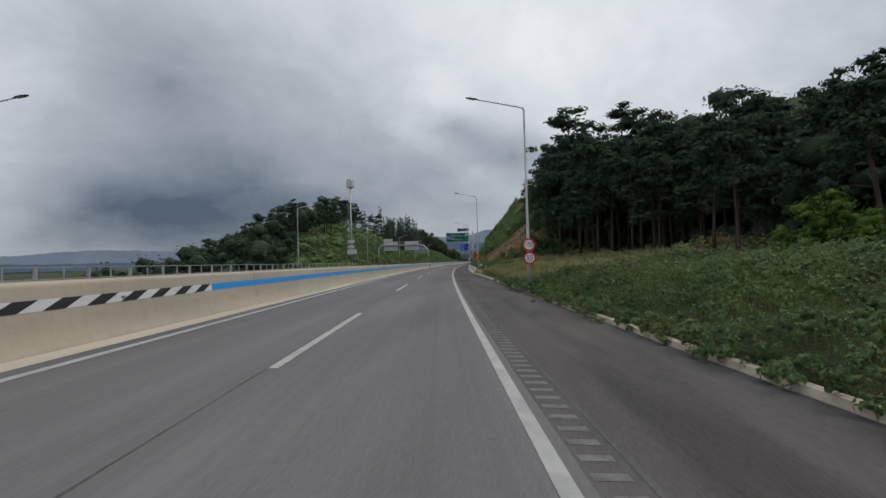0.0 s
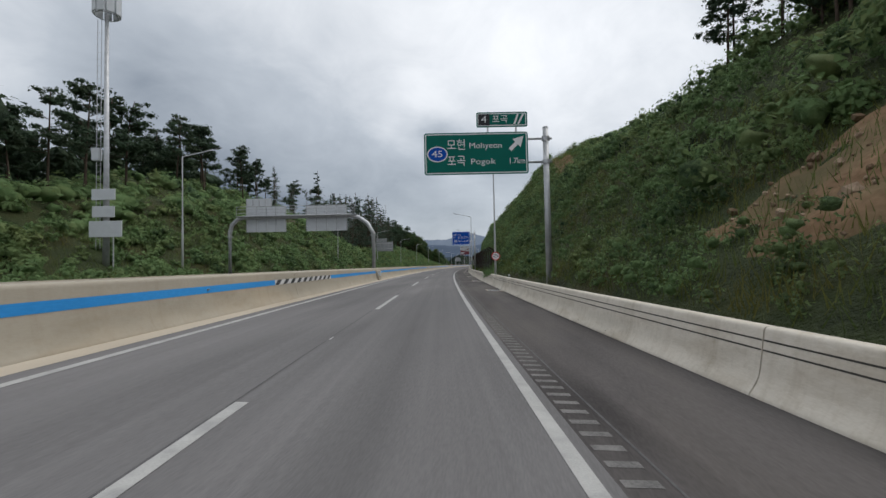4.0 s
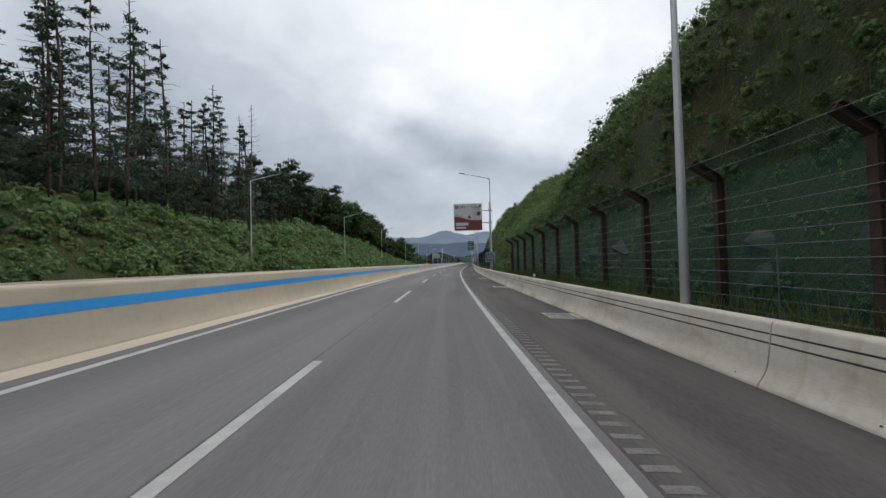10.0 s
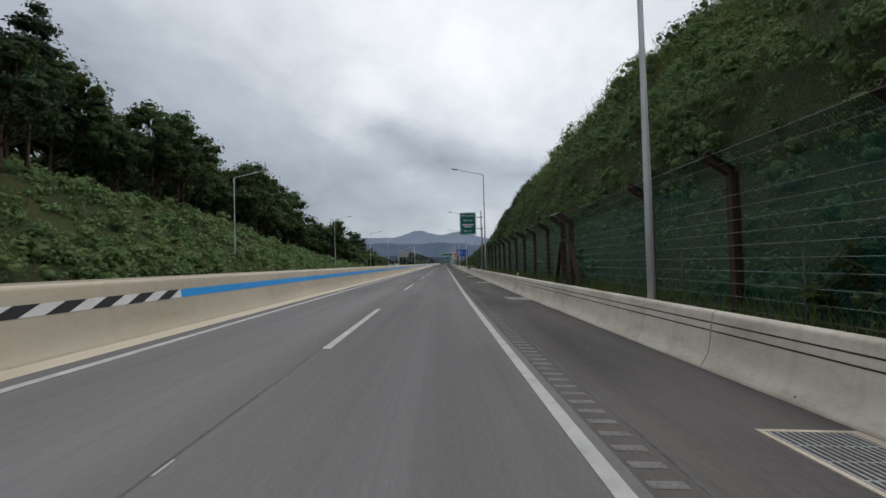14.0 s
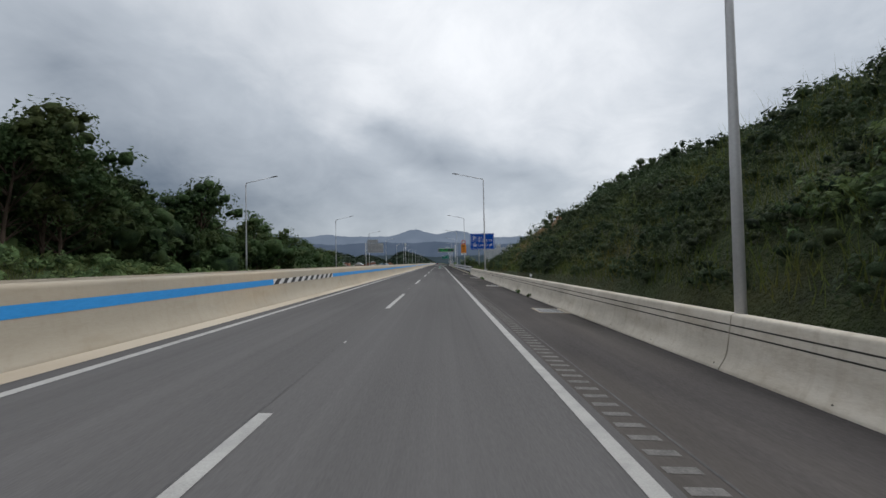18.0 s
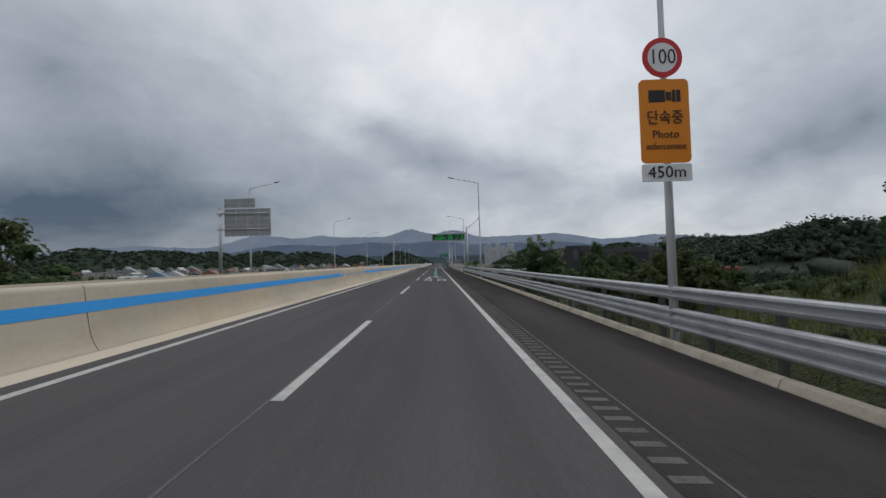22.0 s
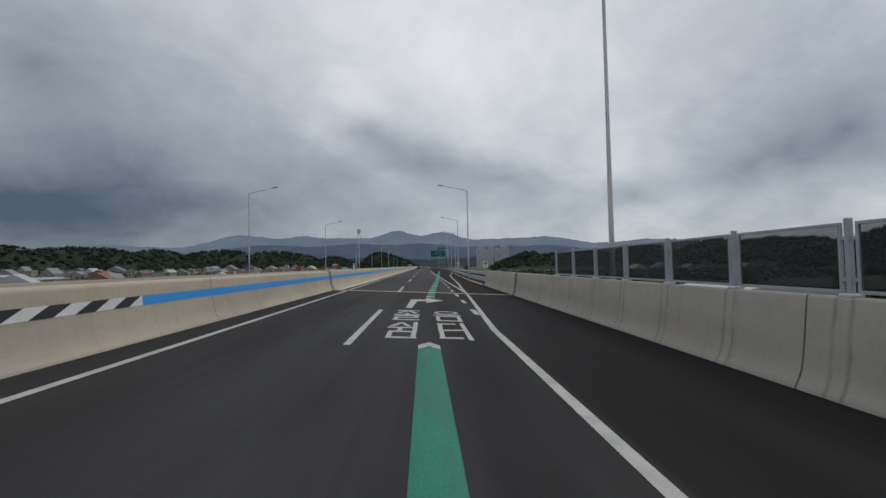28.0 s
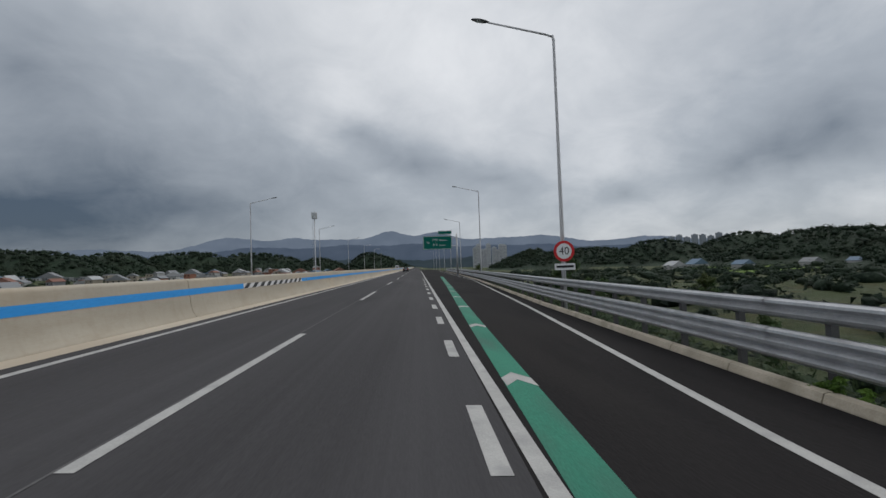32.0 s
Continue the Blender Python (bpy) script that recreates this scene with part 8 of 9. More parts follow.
# bushes behind the guard rail
for s, u, r, k in ((526.2, 8.2, 1.5, 0), (510, 8.0, 1.5, 1), (577, 22, 3.2, 2), (509.5, 9.0, 1.15, 7), (518, 8.6, 1.2, 8), (12.5, 17.5, 1.9, 9), (9.5, 19, 1.5, 10), (570, 6.9, 1.1, 19), (317, 7.9, 1.0, 11), (318.6, 7.9, 0.95, 12), (315.6, 7.8, 0.9, 13), (204.5, 7.9, 1.0, 14), (206.6, 8.0, 0.85, 15), (198.5, 7.8, 0.7, 16), (212.3, 7.9, 0.8, 17), (225, 7.8, 0.7, 18), (545, 12, 1.4, 3), (560, 9, 1.1, 4), (556, 14, 1.6, 5), (640, 12, 2, 6)):
    stem, leaves = bush_mesh(r, 400 + k, BROAD if k not in (3, 9, 10, 19) else VINE)
    z = float(ground_z(np.array([s]), np.array([u]))[0])
    t = thing("bush", "leafy green bush" + (" behind the guard rail" if s > 500 else " behind the rockfall fence" if s > 100 else " on the grassy verge"), "bush", place(s, u, z), "leafy bushes")
    for name, me in (("stem", stem), ("leaves", leaves)):
        p = new(name, me)
        p.parent = t

# a tall bush of feathery sprays behind the guard rail, taller than its neighbours
PALE_LEAF = foliage("pale_leaf_sprays", (0.07, 0.1, 0.06), (0.24, 0.29, 0.19), 0.6, 0.35, 9.0, 0.1)
t = thing("feathery_bush", "tall dark bush with pale feathery sprays behind the guard rail", "bush", place(529.3, 7.9, float(ground_z(np.array([529.3]), np.array([7.9]))[0])))
rng = np.random.default_rng(611)
stems, dark_c, pale_v = Build(), [], []
for k in range(30):
    a, reach, top = rng.uniform(0, 6.283), rng.uniform(0.5, 2.3), rng.uniform(2.6, 4.6)
    tip = np.array([math.cos(a) * reach, math.sin(a) * reach, top - 0.35 * reach])
    mid = np.array([tip[0] * 0.35, tip[1] * 0.35, tip[2] * 0.7])
    stems.tube([(0, 0, -0.3), mid, tip], [0.05, 0.028, 0.008], 5, False)
    for f in np.linspace(0.3, 0.8, 5):
        dark_c.append((mid * (1 - f) + tip * f) * np.array([1, 1, 0.86]) + rng.normal(size=3) * 0.2)
    axis = (tip - mid) / np.linalg.norm(tip - mid)
    for f in np.linspace(0.72, 1.12, 9):
        o = mid * (1 - f) + tip * f - np.array([0, 0, 0.5 * max(0, f - 0.95)])
        side_ = np.cross(axis, rng.normal(size=3))
        side_ /= np.linalg.norm(side_)
        for sg in (-1, 1):
            e = o + side_ * sg * 0.3 + axis * 0.12 - np.array([0, 0, 0.06])
            w = np.cross(side_, axis) * 0.02 + axis * 0.05
            pale_v += [o - w, o + w, e]
part("stems", stems, BARK, t)
p = new("leaves", clumps("leaves", np.array(dark_c), (0.3, 0.3, 0.26), 0.085, 34, BROAD, rng, 0.4, 0.5))
p.parent = t
p = new("sprays", cards_mesh("sprays", np.array(pale_v), PALE_LEAF))
p.parent = t

# ---- ground cover on the slopes, one sheet of leaves per stretch ----
def cover(name, s0, s1, u0, u1, per, size, leaf, count, mat, label, seed, tall=0.6, keep=None, flat=0.4, rise=(0.0, 0.15), core=0.7, dome=0.0):
    """Leaf clumps strewn over a stretch of land, bushier in patches; keep(s, u) thins them out; rise: their height over the ground; dome: radius of the bushes that they gather into."""
    rng = np.random.default_rng(seed)
    n = int((s1 - s0) * abs(u1 - u0) * per)
    s, u = rng.uniform(s0, s1, n), rng.uniform(u0, u1, n)
    up = np.zeros(n)
    if dome:
        m = max(1, n // 9)
        bs_, bu_ = rng.uniform(s0, s1, m), rng.uniform(u0, u1, m)
        br = dome * np.clip(np.exp(rng.normal(size=m) * 0.4), 0.45, 1.9)
        pick = rng.choice(m, n, p=br ** 2 / np.sum(br ** 2))
        f, w = np.sqrt(rng.uniform(0, 1, n)), rng.uniform(0, 6.283, n)
        low = rng.random(n) < 0.42
        s = np.where(low, s, bs_[pick] + br[pick] * f * np.cos(w))
        u = np.where(low, u, np.clip(bu_[pick] + br[pick] * f * np.sin(w) * 0.8, min(u0, u1), max(u0, u1)))
        up = np.where(low, 0, br[pick] * 0.72 * (1 - f ** 2))
    patch = 0.5 + 0.5 * np.sin(s * 0.43 + 1.7 * np.sin(u * 0.51)) * np.sin(u * 0.67 + 1.3 * np.sin(s * 0.33))
    ok = rng.random(n) < 0.7 + 0.3 * patch
    if keep is not None:
        ok &= keep(s, u)
    s, u, patch, up = s[ok], u[ok], patch[ok], up[ok]
    z = ground_z(s, u) + up
    x, y = at(s, u)
    k = size * ((0.72 if dome else 0.55) + (0.3 if dome else 0.75) * patch ** 1.5) * np.clip(np.exp(rng.normal(size=len(s)) * 0.3), 0.5, 1.5)
    c = np.stack([x, y, z + k * tall * 0.35 + rng.uniform(rise[0], rise[1], len(s))], axis=1)
    return tagged(new(name, clumps(name, c, np.stack([k, k, k * tall], axis=1), leaf, count, mat, rng, flat, core)), label, "shrubs", "", "stuff")


# the bare scar opens uphill; its edge wanders
def bare(s, u):
    edge = 1.3 * np.sin(s * 0.9 + u * 0.4) + 0.8 * np.sin(s * 2.3 - u)
    return (s > 77 + edge) & (s < 96.5 + 0.5 * edge) & (u > 8.3 + 0.3 * edge) & (u < np.minimum(18.6, 16.0 + (96 - s) * 0.4) + 0.6 * edge)


def stony(s, u):
    edge = 1.5 * np.sin(s * 0.7 + u * 0.5) + 0.9 * np.sin(s * 1.9 - u * 0.8)
    return (s > 450 + edge) & (s < 470 - edge) & (u > 7.8 + edge * 0.3) & (u < 19 + edge)


def track(s, u):
    line = np.interp(s, [112, 150, 163, 196, 215], [20, 18.3, 21.2, 27.2, 29])
    return (s > 138) & (s < 214) & (u > line - 1.1 + 0.4 * np.sin(s * 0.8)) & (u < line + 2.2)


# the tangle is thinner on the two bare patches
def KEEP(s, u):
    thin = np.sin(s * 12.9898 + u * 78.233) * 43758.5453
    thin = thin - np.floor(thin)
    in_fence = (((s > 144) & (s < 270)) | ((s > 291) & (s < 383))) & (u < 7.4)
    return ~in_fence & ~(bare(s, u) & (thin < 0.97)) & ~(stony(s, u) & (thin < 0.72)) & ~(track(s, u) & (thin < 0.9)) & ~((s > 478) & (thin < 0.9))


seed = 900
for a in range(72, 490, 38):
    b_ = min(a + 38, 492)
    # from 370 on the slope's shade is put into the leaf colour
    leafy, dome_k, thick = (SHRUB, 1.0, 1.0) if a < 370 else (SHRUB_SHADE, 1.1, 1.5) if a < 410 else (SHRUB_SHADE, 0.9, 1.1)
    cover("shrub_cover", a, b_, 6.3, 12, 4.0 * thick, 0.42, 0.064, 38, leafy, "tangled green shrubs covering the cut slope", seed, 0.85, KEEP, 0.3, (0.0, 0.15), 0.42, 0.8 * dome_k)
    cover("shrub_cover", a, b_, 12, 20, 2.5 * thick, 0.55, 0.105, 36, leafy, "tangled green shrubs covering the cut slope", seed + 1, 0.85, KEEP, 0.3, (0.0, 0.2), 0.42, 1.15 * dome_k)
    cover("shrub_cover", a, b_, 20, 34, 1.05, 0.8, 0.175, 24, leafy, "tangled green shrubs covering the cut slope", seed + 2, 0.8, KEEP, 0.3, (0.0, 0.3), 0.44, 1.5 * dome_k)
    cover("shrub_cover", a, b_, 34, 54, 0.18, 1.6, 0.38, 18, leafy, "tangled green shrubs on the upper slope", seed + 3, 0.6)
    if 130 < a < 395:
        cover("shrub_cover", a, b_, 7.6, 10.4, 4.4, 0.38, 0.09, 36, SHRUB, "shrubs on the steep rock foot behind the fence", seed + 400, 0.9, KEEP, 0.3, (0.0, 0.3), 0.5)
    seed += 4
for a in range(96, 470, 47):
    b_ = min(a + 47, 470)
    cover("shrub_cover", a, b_, -31, -21.2, 1.9, 0.64, 0.2, 26, SHRUB, "green shrubs on the far bank", seed, 0.75, None, 0.3, (0.0, 0.15), 0.5, 1.0)
    cover("shrub_cover", a, b_, -50, -31, 0.4, 1.5, 0.34, 24, SHRUB, "undergrowth below the far trees", seed + 1, 0.7)
    seed += 2
cover("slope_bushes", 74, 100, 9.5, 24, 0.3, 1.0, 0.19, 120, SHRUB, "tall leafy bushes on the slope above the barrier", 1312, 1.0, lambda s, u: ~bare(s, u), 0.3, (0.2, 1.2), 0.5)
for a, b_, leafy, k in ((-16, 25, SHRUB, 0), (23, 72, MEADOW, 30)):
    cover("verge_weeds", a, min(b_, 62), 6.4, 9, 6.0, 0.3, 0.06, 34, leafy, "tall weeds and grass on the verge", 1300 + k, 0.9, None, 0.2, (0.0, 0.25), 0.3)
    cover("verge_weeds", a, b_, 9, 15, 3.4, 0.42, 0.085, 32, leafy, "tall weeds and grass on the verge", 1316 + k, 0.8, None, 0.3, (0.0, 0.2), 0.32)
    cover("verge_weeds", a, min(b_, 64), 15, 24, 1.7, 0.55, 0.12, 28, leafy, "tall weeds and grass on the verge", 1301 + k, 0.75, None, 0.3, (0.0, 0.2), 0.32)
cover("verge_weeds", 58, 76, 7.2, 9.4, 5.0, 0.4, 0.07, 28, MEADOW, "weeds on the gravelly verge", 1320, 0.9, None, 0.3, (0.0, 0.15), 0.35)
cover("wood_edge_bushes", 62, 80, 14, 24, 1.2, 0.7, 0.12, 40, SHRUB_SHADE, "dark leafy bushes at the edge of the pine wood", 1325, 0.9, lambda s, u: ~bare(s, u), 0.3, (0.0, 0.5), 0.45, 1.0)
flower_rng = np.random.default_rng(1302)
fs, fu = flower_rng.uniform(-10, 66, 1700), flower_rng.uniform(6.7, 18, 1700)
fx, fy = at(fs, fu)
fv, _ = leaf_cards(np.stack([fx, fy, ground_z(fs, fu) + flower_rng.uniform(0.35, 0.7, 1700)], axis=1), (0.14, 0.14, 0.06), 0.024, 7, flower_rng, 0.7)
tagged(new("verge_flowers", cards_mesh("verge_flowers", fv, FLOWER)), "small white weed flowers in the grass", "flowers", "", "stuff")
cover("wood_floor", 8, 80, 25, 46, 0.5, 0.9, 0.3, 16, PINE, "dark undergrowth in the pine wood", 1303, 1.2)
cover("wood_canopy", 10, 42, 25, 62, 0.16, 2.0, 0.32, 60, PINE, "dark pine canopy filling the wood behind", 1304, 0.75, None, 0.4, (3.0, 6.0), 0.8)
cover("wood_canopy", 42, 84, 25, 62, 0.17, 2.1, 0.42, 60, PINE, "dark pine canopy filling the wood behind", 1314, 0.75, None, 0.4, (3.5, 8), 0.8)
cover("wood_dark", 8, 84, 29, 50, 0.3, 1.7, 0.4, 24, PINE, "dark interior of the pine wood", 1315, 1.5, None, 0.4, (0.5, 3.5), 0.85)
cover("far_canopy", 92, 126, -84, -38, 0.14, 2.2, 0.42, 45, PINE, "dark pines on the hill's foot", 1321, 0.9, None, 0.4, (0.5, 8.5), 0.75)
cover("far_canopy", 122, 185, -92, -44, 0.13, 2.0, 0.45, 45, PINE, "dark canopy of the pine hill", 1305, 0.75, None, 0.4, (3, 6.5), 0.8)
cover("far_canopy", 303, 345, -75, -42, 0.12, 2.0, 0.45, 46, PINE, "dark canopy behind the pines", 1319, 0.9, None, 0.4, (1, 5.5), 0.75)
cover("far_canopy", 222, 303, -75, -40, 0.13, 2.3, 0.45, 46, PINE, "dark canopy behind the larches", 1306, 0.9, None, 0.4, (1, 6.0), 0.75)
cover("far_canopy", 186, 222, -75, -44, 0.1, 2.0, 0.45, 40, PINE, "dark canopy behind the larches", 1318, 0.9, None, 0.4, (1, 4), 0.75)
cover("far_canopy", 345, 480, -75, -42, 0.1, 2.2, 0.5, 40, BROAD, "dark canopy behind the trees", 1307, 0.9, None, 0.4, (2, 7), 0.8)
cover("far_hedge", 440, 512, -40, -24, 0.35, 1.5, 0.34, 40, BROAD, "dense leafy undergrowth beside the far carriageway", 1317, 0.9, None, 0.3, (0.5, 5), 0.75)
cover("bank_weeds", 478, 600, 6.2, 16, 1.1, 0.4, 0.09, 18, SHRUB_SHADE, "weeds on the embankment below the rail", 1308, 0.7)
cover("bank_weeds", 662, 800, 6.1, 30, 1.3, 0.75, 0.17, 16, SHRUB_SHADE, "weeds on the embankment below the rail", 1309, 0.7, lambda s, u: u > 6.5 + widen(s))
cover("bank_weeds", 676, 770, 6.2, 10, 3.2, 0.42, 0.08, 22, SHRUB_SHADE, "dark tangled weeds behind the guard rail", 1324, 0.9, lambda s, u: u > 6.15 + widen(s))
cover("field_cover", 560, 1150, 24, 420, 0.0085, 4.2, 0.95, 22, HILL_LEAF, "scrub and hedges in the valley", 1310, 0.6)
cover("field_cover", 480, 1250, -420, -30, 0.004, 3.0, 0.8, 26, HILL_LEAF, "scrub and hedges in the valley", 1311, 0.6)

cover("verge_weeds", 58, 80, 6.9, 10.5, 9.0, 0.26, 0.055, 40, SHRUB, "fine tangled weeds behind the gravelly patch", 1322, 1.1, None, 0.2, (0.0, 0.3), 0.4)
# grass blades along kerb and barrier foot
def blades(name, s0, s1, u0, u1, n, h, mat, label, seed, wide=0.018):
    rng = np.random.default_rng(seed)
    s, u = rng.uniform(s0, s1, n), rng.uniform(u0, u1, n)
    z = np.maximum(ground_z(s, u), fall(u) - 0.02)
    x, y = at(s, u)
    hh = h * rng.uniform(0.5, 1.4, n)
    a = rng.uniform(0, 6.28, n)
    dx, dy = np.cos(a) * wide, np.sin(a) * wide
    bx_, by_ = rng.normal(size=n) * 0.3 * hh, rng.normal(size=n) * 0.3 * hh
    p = lambda k, f, w: np.stack([x + bx_ * f * f + dx * w, y + by_ * f * f + dy * w, z + hh * f], axis=1)
    v = np.stack([p(0, 0, -1), p(0, 0, 1), p(0, 1.0, 0)], axis=1).reshape(-1, 3)
    return tagged(new(name, cards_mesh(name, v, mat)), label, "grass", "", "stuff")


blades("verge_grass", -14, 60, 6.35, 12, 18000, 0.5, GRASS, "long pale green grass on the verge", 1400, 0.011)
blades("verge_grass", 44, 62, 6.05, 6.8, 3000, 0.2, GRASS, "short yellowish grass along the kerb", 1424, 0.011)
blades("slope_grass", 72, 300, 6.4, 15, 36000, 0.6, GRASS, "long grass between the shrubs on the slope", 1405)
blades("slope_grass", 300, 440, 6.4, 15, 20000, 0.6, GRASS, "long grass between the shrubs on the slope", 1406)
blades("crest_grass", 140, 300, 15, 34, 30000, 1.5, GRASS, "wispy long grass high on the cut slope", 1421)
blades("crest_grass", 300, 436, 13, 32, 26000, 1.5, GRASS, "wispy long grass high on the cut slope", 1422)
blades("verge_grass", 42, 62, 6.2, 7, 3500, 0.35, GRASS, "grass behind the kerb", 1409, 0.011)
blades("verge_grass", 60, 72, 5.5, 6.2, 1500, 0.16, GRASS, "short grass on the gravelly verge", 1407)
blades("bank_grass", 96, 470, -31, -21.2, 26000, 0.7, GRASS, "long grass on the far bank", 1408)
blades("barrier_grass", 74, 482, 5.6, 7.2, 15000, 0.5, GRASS, "grass behind the concrete barrier", 1401)
blades("barrier_grass", 440, 500, 5.7, 10, 9000, 0.6, GRASS, "pale grass on the low slope", 1402)
blades("slope_grass", 477, 508, 6.5, 26, 16000, 0.55, GRASS, "long olive grass on the low slope below the block wall", 1412)
blades("slope_grass", 434, 476, 9, 26, 14000, 0.32, GRASS, "olive grass between the stones of the slope", 1423)
blades("rail_grass", 482, 592, 5.75, 9, 3500, 0.3, SHRUB_SHADE, "grass below the guard rail", 1403)
blades("rail_grass", 680, 760, 7.6, 11, 4000, 0.3, SHRUB_SHADE, "grass below the guard rail", 1404)
blades("verge_grass", 58, 80, 6.7, 10.5, 9000, 0.6, GRASS, "long grass and weeds behind the gravelly patch", 1410)
blades("verge_grass", 61, 73, 5.5, 7.4, 2600, 0.14, GRASS, "thin grass on the gravelly patch", 1411)
# tufts hanging over the barrier top and growing at its foot
def tufts(spots, mat, label, seed):
    rng = np.random.default_rng(seed)
    for s, u, z, r in spots:
        x, y = at(s, u)
        cs = np.array([[float(x), float(y), z]]) + rng.normal(size=(int(22 * r + 6), 3)) * np.array([r * 0.4, r * 0.9, r * 0.28])
        tagged(new("weed_tuft", clumps("weed_tuft", cs, (r * 0.24, r * 0.24, r * 0.18), 0.055, 30, mat, rng, 0.35, 0.55)), label, "weed", "", "stuff")


tufts([(-4 + 1.05 * k + 0.8 * math.sin(k * 3.1), 6.02 + 0.14 * math.sin(k * 2.1), 0.0, 0.55 + 0.2 * math.sin(k * 1.3)) for k in range(36)], SHRUB, "dark weeds spilling over the kerb", 1499)
tufts([(130 + 0.9 * k, 5.5, 0.75 + 0.1 * math.sin(k * 1.7), 0.55) for k in range(9)] + [(392 + 1.3 * k, 5.5, 0.72, 0.5) for k in range(8)], SHRUB, "leafy weeds hanging over the barrier top", 1500)
tufts([(455.2, 4.95, -0.15, 0.12), (456.6, 4.95, -0.15, 0.14), (458.3, 4.95, -0.13, 0.12), (400.9, 5.0, -0.15, 0.16), (399.5, 5.0, -0.15, 0.14), (479.0, 4.9, -0.14, 0.22), (432, 4.98, -0.15, 0.17), (428.6, 4.98, -0.15, 0.16)], SHRUB, "small weed growing at the barrier foot", 1501)
for k in range(13):
    s0, u0 = 61 + 0.9 * k + 0.5 * math.sin(k * 2.7), 6.5 + 1.2 * (0.5 + 0.5 * math.sin(k * 4.1))
    blades("weed_tuft", s0 - 0.3, s0 + 0.3, u0 - 0.22, u0 + 0.22, 170, 0.42, GRASS, "pale green grass tuft on the gravelly patch", 1520 + k)
for k in range(13):
    s0 = 62 + 0.62 * k + 0.2 * math.sin(k * 3.3)
    u0 = kerb_u(s0) + 0.3 + 0.1 * math.sin(k * 2.2)
    blades("weed_tuft", s0 - 0.35, s0 + 0.35, u0 - 0.12, u0 + 0.2, 150, 0.3, VINE if k % 3 else GRASS, "bright green grass tuft by the kerb", 1540 + k)
tufts([(570.3, 5.6, 1.45, 0.4), (573.2, 5.55, 1.15, 0.45), (574.6, 5.6, 0.8, 0.4), (566.5, 5.25, -0.1, 0.3), (573, 5.3, 0.0, 0.35), (578, 5.3, -0.05, 0.35), (583, 5.3, -0.1, 0.3), (704, 6.1, -0.15, 0.4), (706.5, 6.2, -0.15, 0.4), (709, 6.25, -0.2, 0.35), (712, 6.7, 0.15, 0.4), (716, 6.75, 0.1, 0.35), (722, 6.65, -0.2, 0.3)], VINE, "bright green vine creeping through the rail", 1502)

# bare cut scars with loose stones
def scar(name, s0, s1, u0, u1, inside, label, seed):
    rng = np.random.default_rng(seed)
    ni_, nj_ = int((s1 - s0) / 0.6), int((u1 - u0) / 0.6)
    ss_, uu_ = np.meshgrid(np.linspace(s0, s1, ni_), np.linspace(u0, u1, nj_), indexing="ij")
    z_ = ground_z(ss_, uu_) + np.where(inside(ss_, uu_), 0.14, -0.3) + 0.14 * np.sin(ss_ * 1.9 + uu_) * np.sin(uu_ * 2.3) + rng.uniform(-0.09, 0.09, ss_.shape)
    x_, y_ = at(ss_, uu_)
    b = Build()
    b.v = list(zip(x_.ravel().tolist(), y_.ravel().tolist(), z_.ravel().tolist()))
    b.f = [(i * nj_ + j, i * nj_ + j + 1, (i + 1) * nj_ + j + 1, (i + 1) * nj_ + j) for i in range(ni_ - 1) for j in range(nj_ - 1)]
    structure(name, b, SOIL, label, True, "slope")
    n = 700
    s, u = rng.uniform(s0, s1, n), rng.uniform(u0, u1, n)
    ok = inside(s, u)
    s, u = s[ok], u[ok]
    x, y = at(s, u)
    r = 0.07 * np.exp(rng.normal(size=len(s)) * 0.6)
    v = np.stack([x, y, ground_z(s, u) + 0.2], axis=1)[:, None, :] + ICO_V[None] * rng.uniform(0.6, 1.2, (len(s), 12, 1)) * r[:, None, None]
    f = (ICO_F[None] + 12 * np.arange(len(s))[:, None, None]).reshape(-1, 3)
    b = Build()
    b.v, b.f = [tuple(p) for p in v.reshape(-1, 3).tolist()], [tuple(q) for q in f.tolist()]
    tagged(part("loose_stones", b, STONE), "loose brown stones on the bare slope", "stones", "", "stuff")


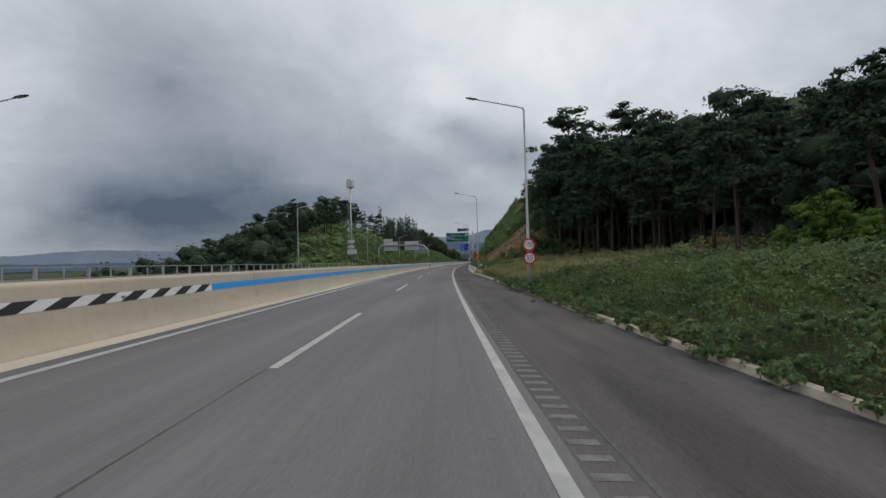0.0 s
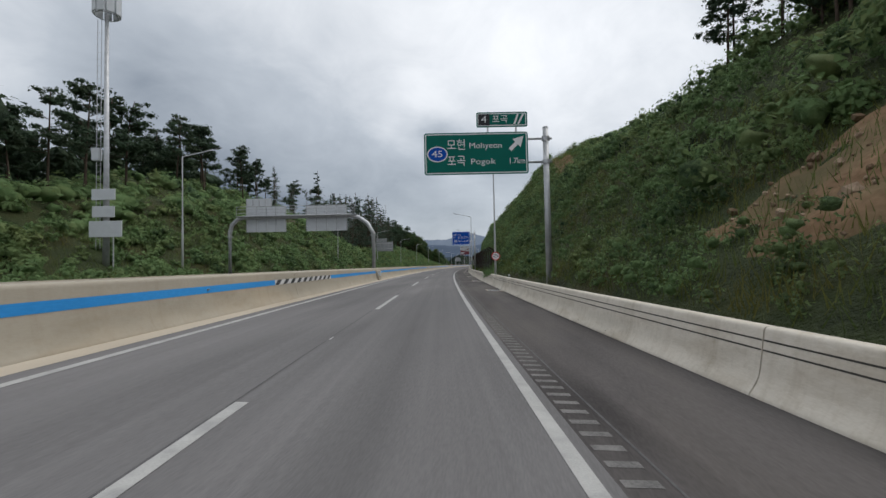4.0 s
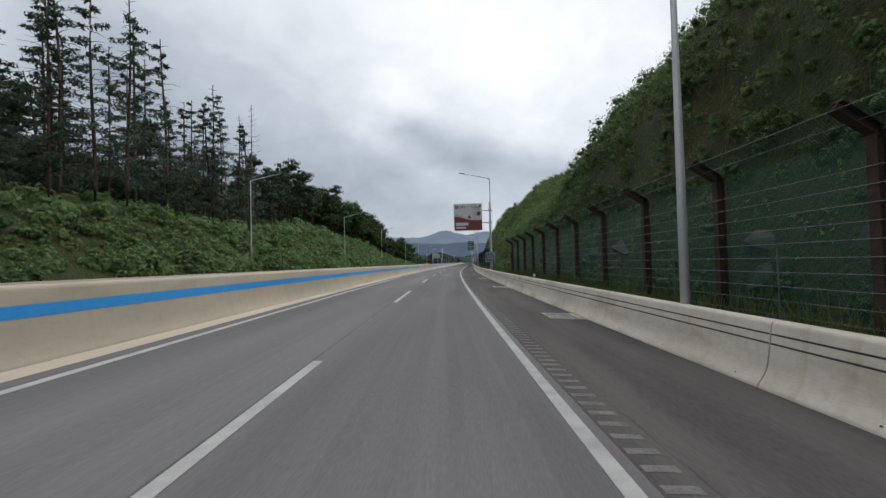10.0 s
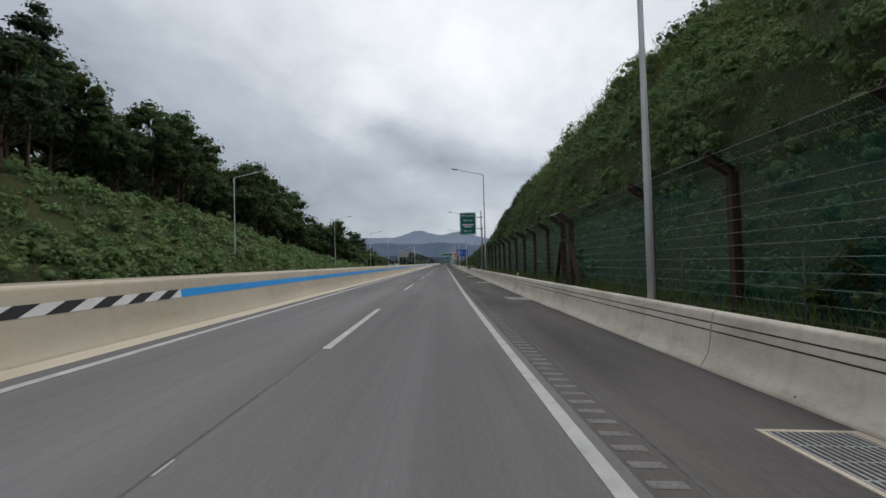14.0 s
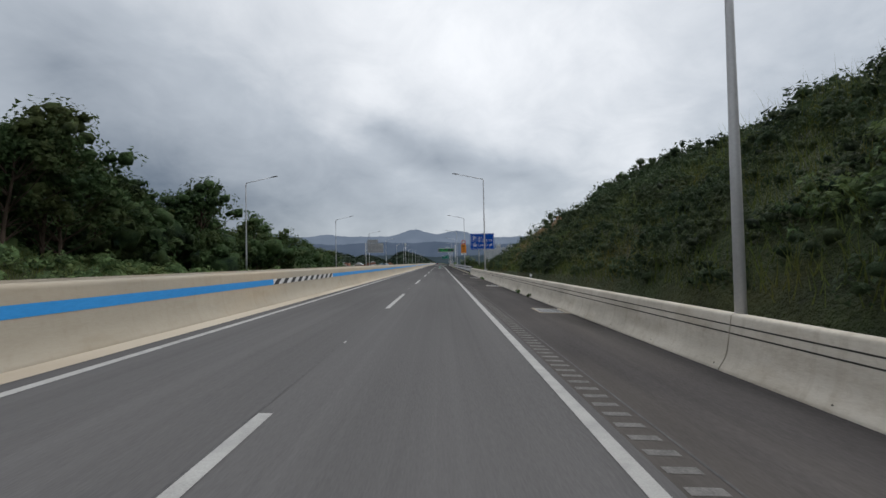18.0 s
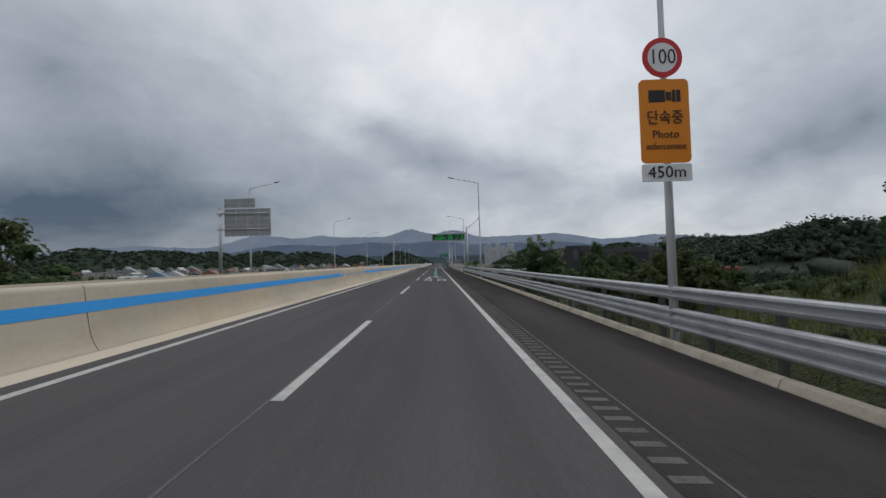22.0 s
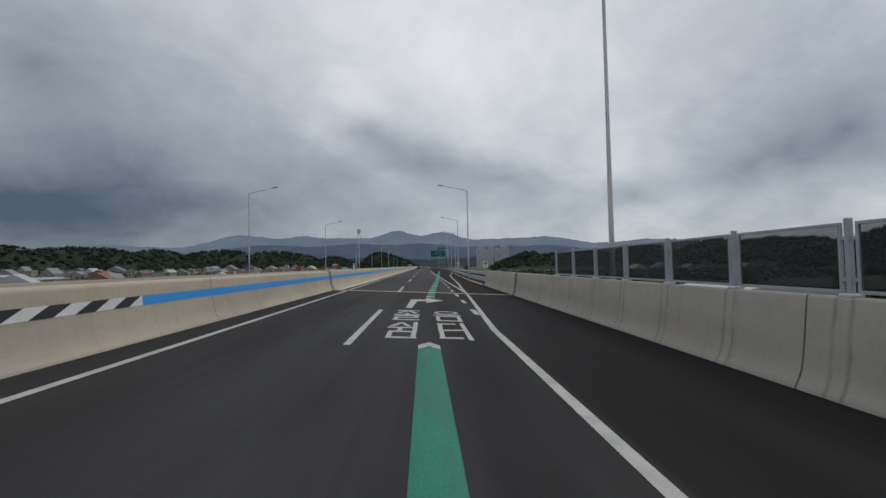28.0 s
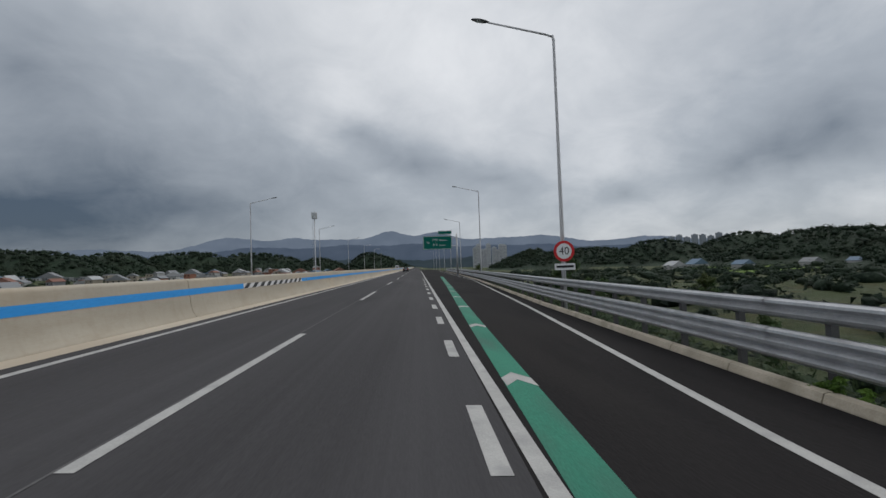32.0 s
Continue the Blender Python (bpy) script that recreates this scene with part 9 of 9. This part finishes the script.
GRIT = surface("pale_grit", (0.2, 0.155, 0.1), (0.42, 0.35, 0.25), 3.0, 0.95, 0, 0.1, 0.4, 20.0, None, (1, 1, 1), 0.5)
STONE = surface("brown_stone", (0.14, 0.095, 0.06), (0.32, 0.24, 0.17), 2.0, 0.95, 0, 0.1, 0.4, 12.0, None, (1, 1, 1), 0.5)
scar("bare_slope", 74, 99, 7.4, 20.5, bare, "bare orange-brown soil scar on the cut slope", 41)
scar("stony_slope", 445, 474, 7, 24, stony, "stony brown soil on the cut slope", 42)
scar("crest_track", 137, 215, 16, 32, track, "bare earth track along the slope's crest", 43)
rng = np.random.default_rng(31)
for k in range(26):
    s0 = float(rng.choice([rng.uniform(150, 200), rng.uniform(225, 262), rng.uniform(338, 378)]))
    u0 = float(rng.uniform(8.0, 8.6))
    z0 = float(ground_z(np.array([s0]), np.array([u0]))[0])
    b = Build().box(-0.4, 0.4, -0.7, 0.7, -0.4, 0.6, Matrix.Rotation(float(rng.uniform(-0.5, 0.5)), 4, "X") @ Matrix.Rotation(radians(40), 4, "Y"), 0.25)
    b.v = [(x + float(rng.normal()) * 0.12, y + float(rng.normal()) * 0.15, z * 1.1 + float(rng.normal()) * 0.12) for x, y, z in b.v]
    ob = part("rock_outcrop", b, ROCK)
    ob.matrix_basis = place(s0, u0, z0, float(rng.uniform(-20, 20)))
    tagged(ob, "pale grey rock outcrop behind the fence", "rock", "rock outcrops")

# pebbles strewn over the gravelly patch
rng = np.random.default_rng(55)
n = 1500
s, u = rng.uniform(60.5, 72.3, n), rng.uniform(0, 1, n)
inner = np.interp(s, [45, 66, 71, 73], [5.86, 5.3, 5.15, 5.6]) + 0.25
u = inner + (7.6 - inner) * u
edge = fall(inner) + 0.14
k = np.clip((u - inner) / (6.6 - inner), 0, 1)
z = np.where(u > 6.6, ground_z(s, np.maximum(u, 6.6)) + 0.12, edge * (1 - k) + (ground_z(s, np.full(n, 6.6)) + 0.12) * k)
x, y = at(s, u)
r = 0.03 * np.exp(rng.normal(size=n) * 0.55)
v = np.stack([x, y, z + 0.01], axis=1)[:, None, :] + ICO_V[None] * rng.uniform(0.6, 1.2, (n, 12, 1)) * r[:, None, None] * np.array([1.2, 1.2, 0.7])
b = Build()
b.v, b.f = [tuple(p) for p in v.reshape(-1, 3).tolist()], [tuple(q) for q in (ICO_F[None] + 12 * np.arange(n)[:, None, None]).reshape(-1, 3).tolist()]
tagged(part("pebbles", b, GRIT), "pale pebbles strewn over the gravelly verge", "stones", "", "stuff")
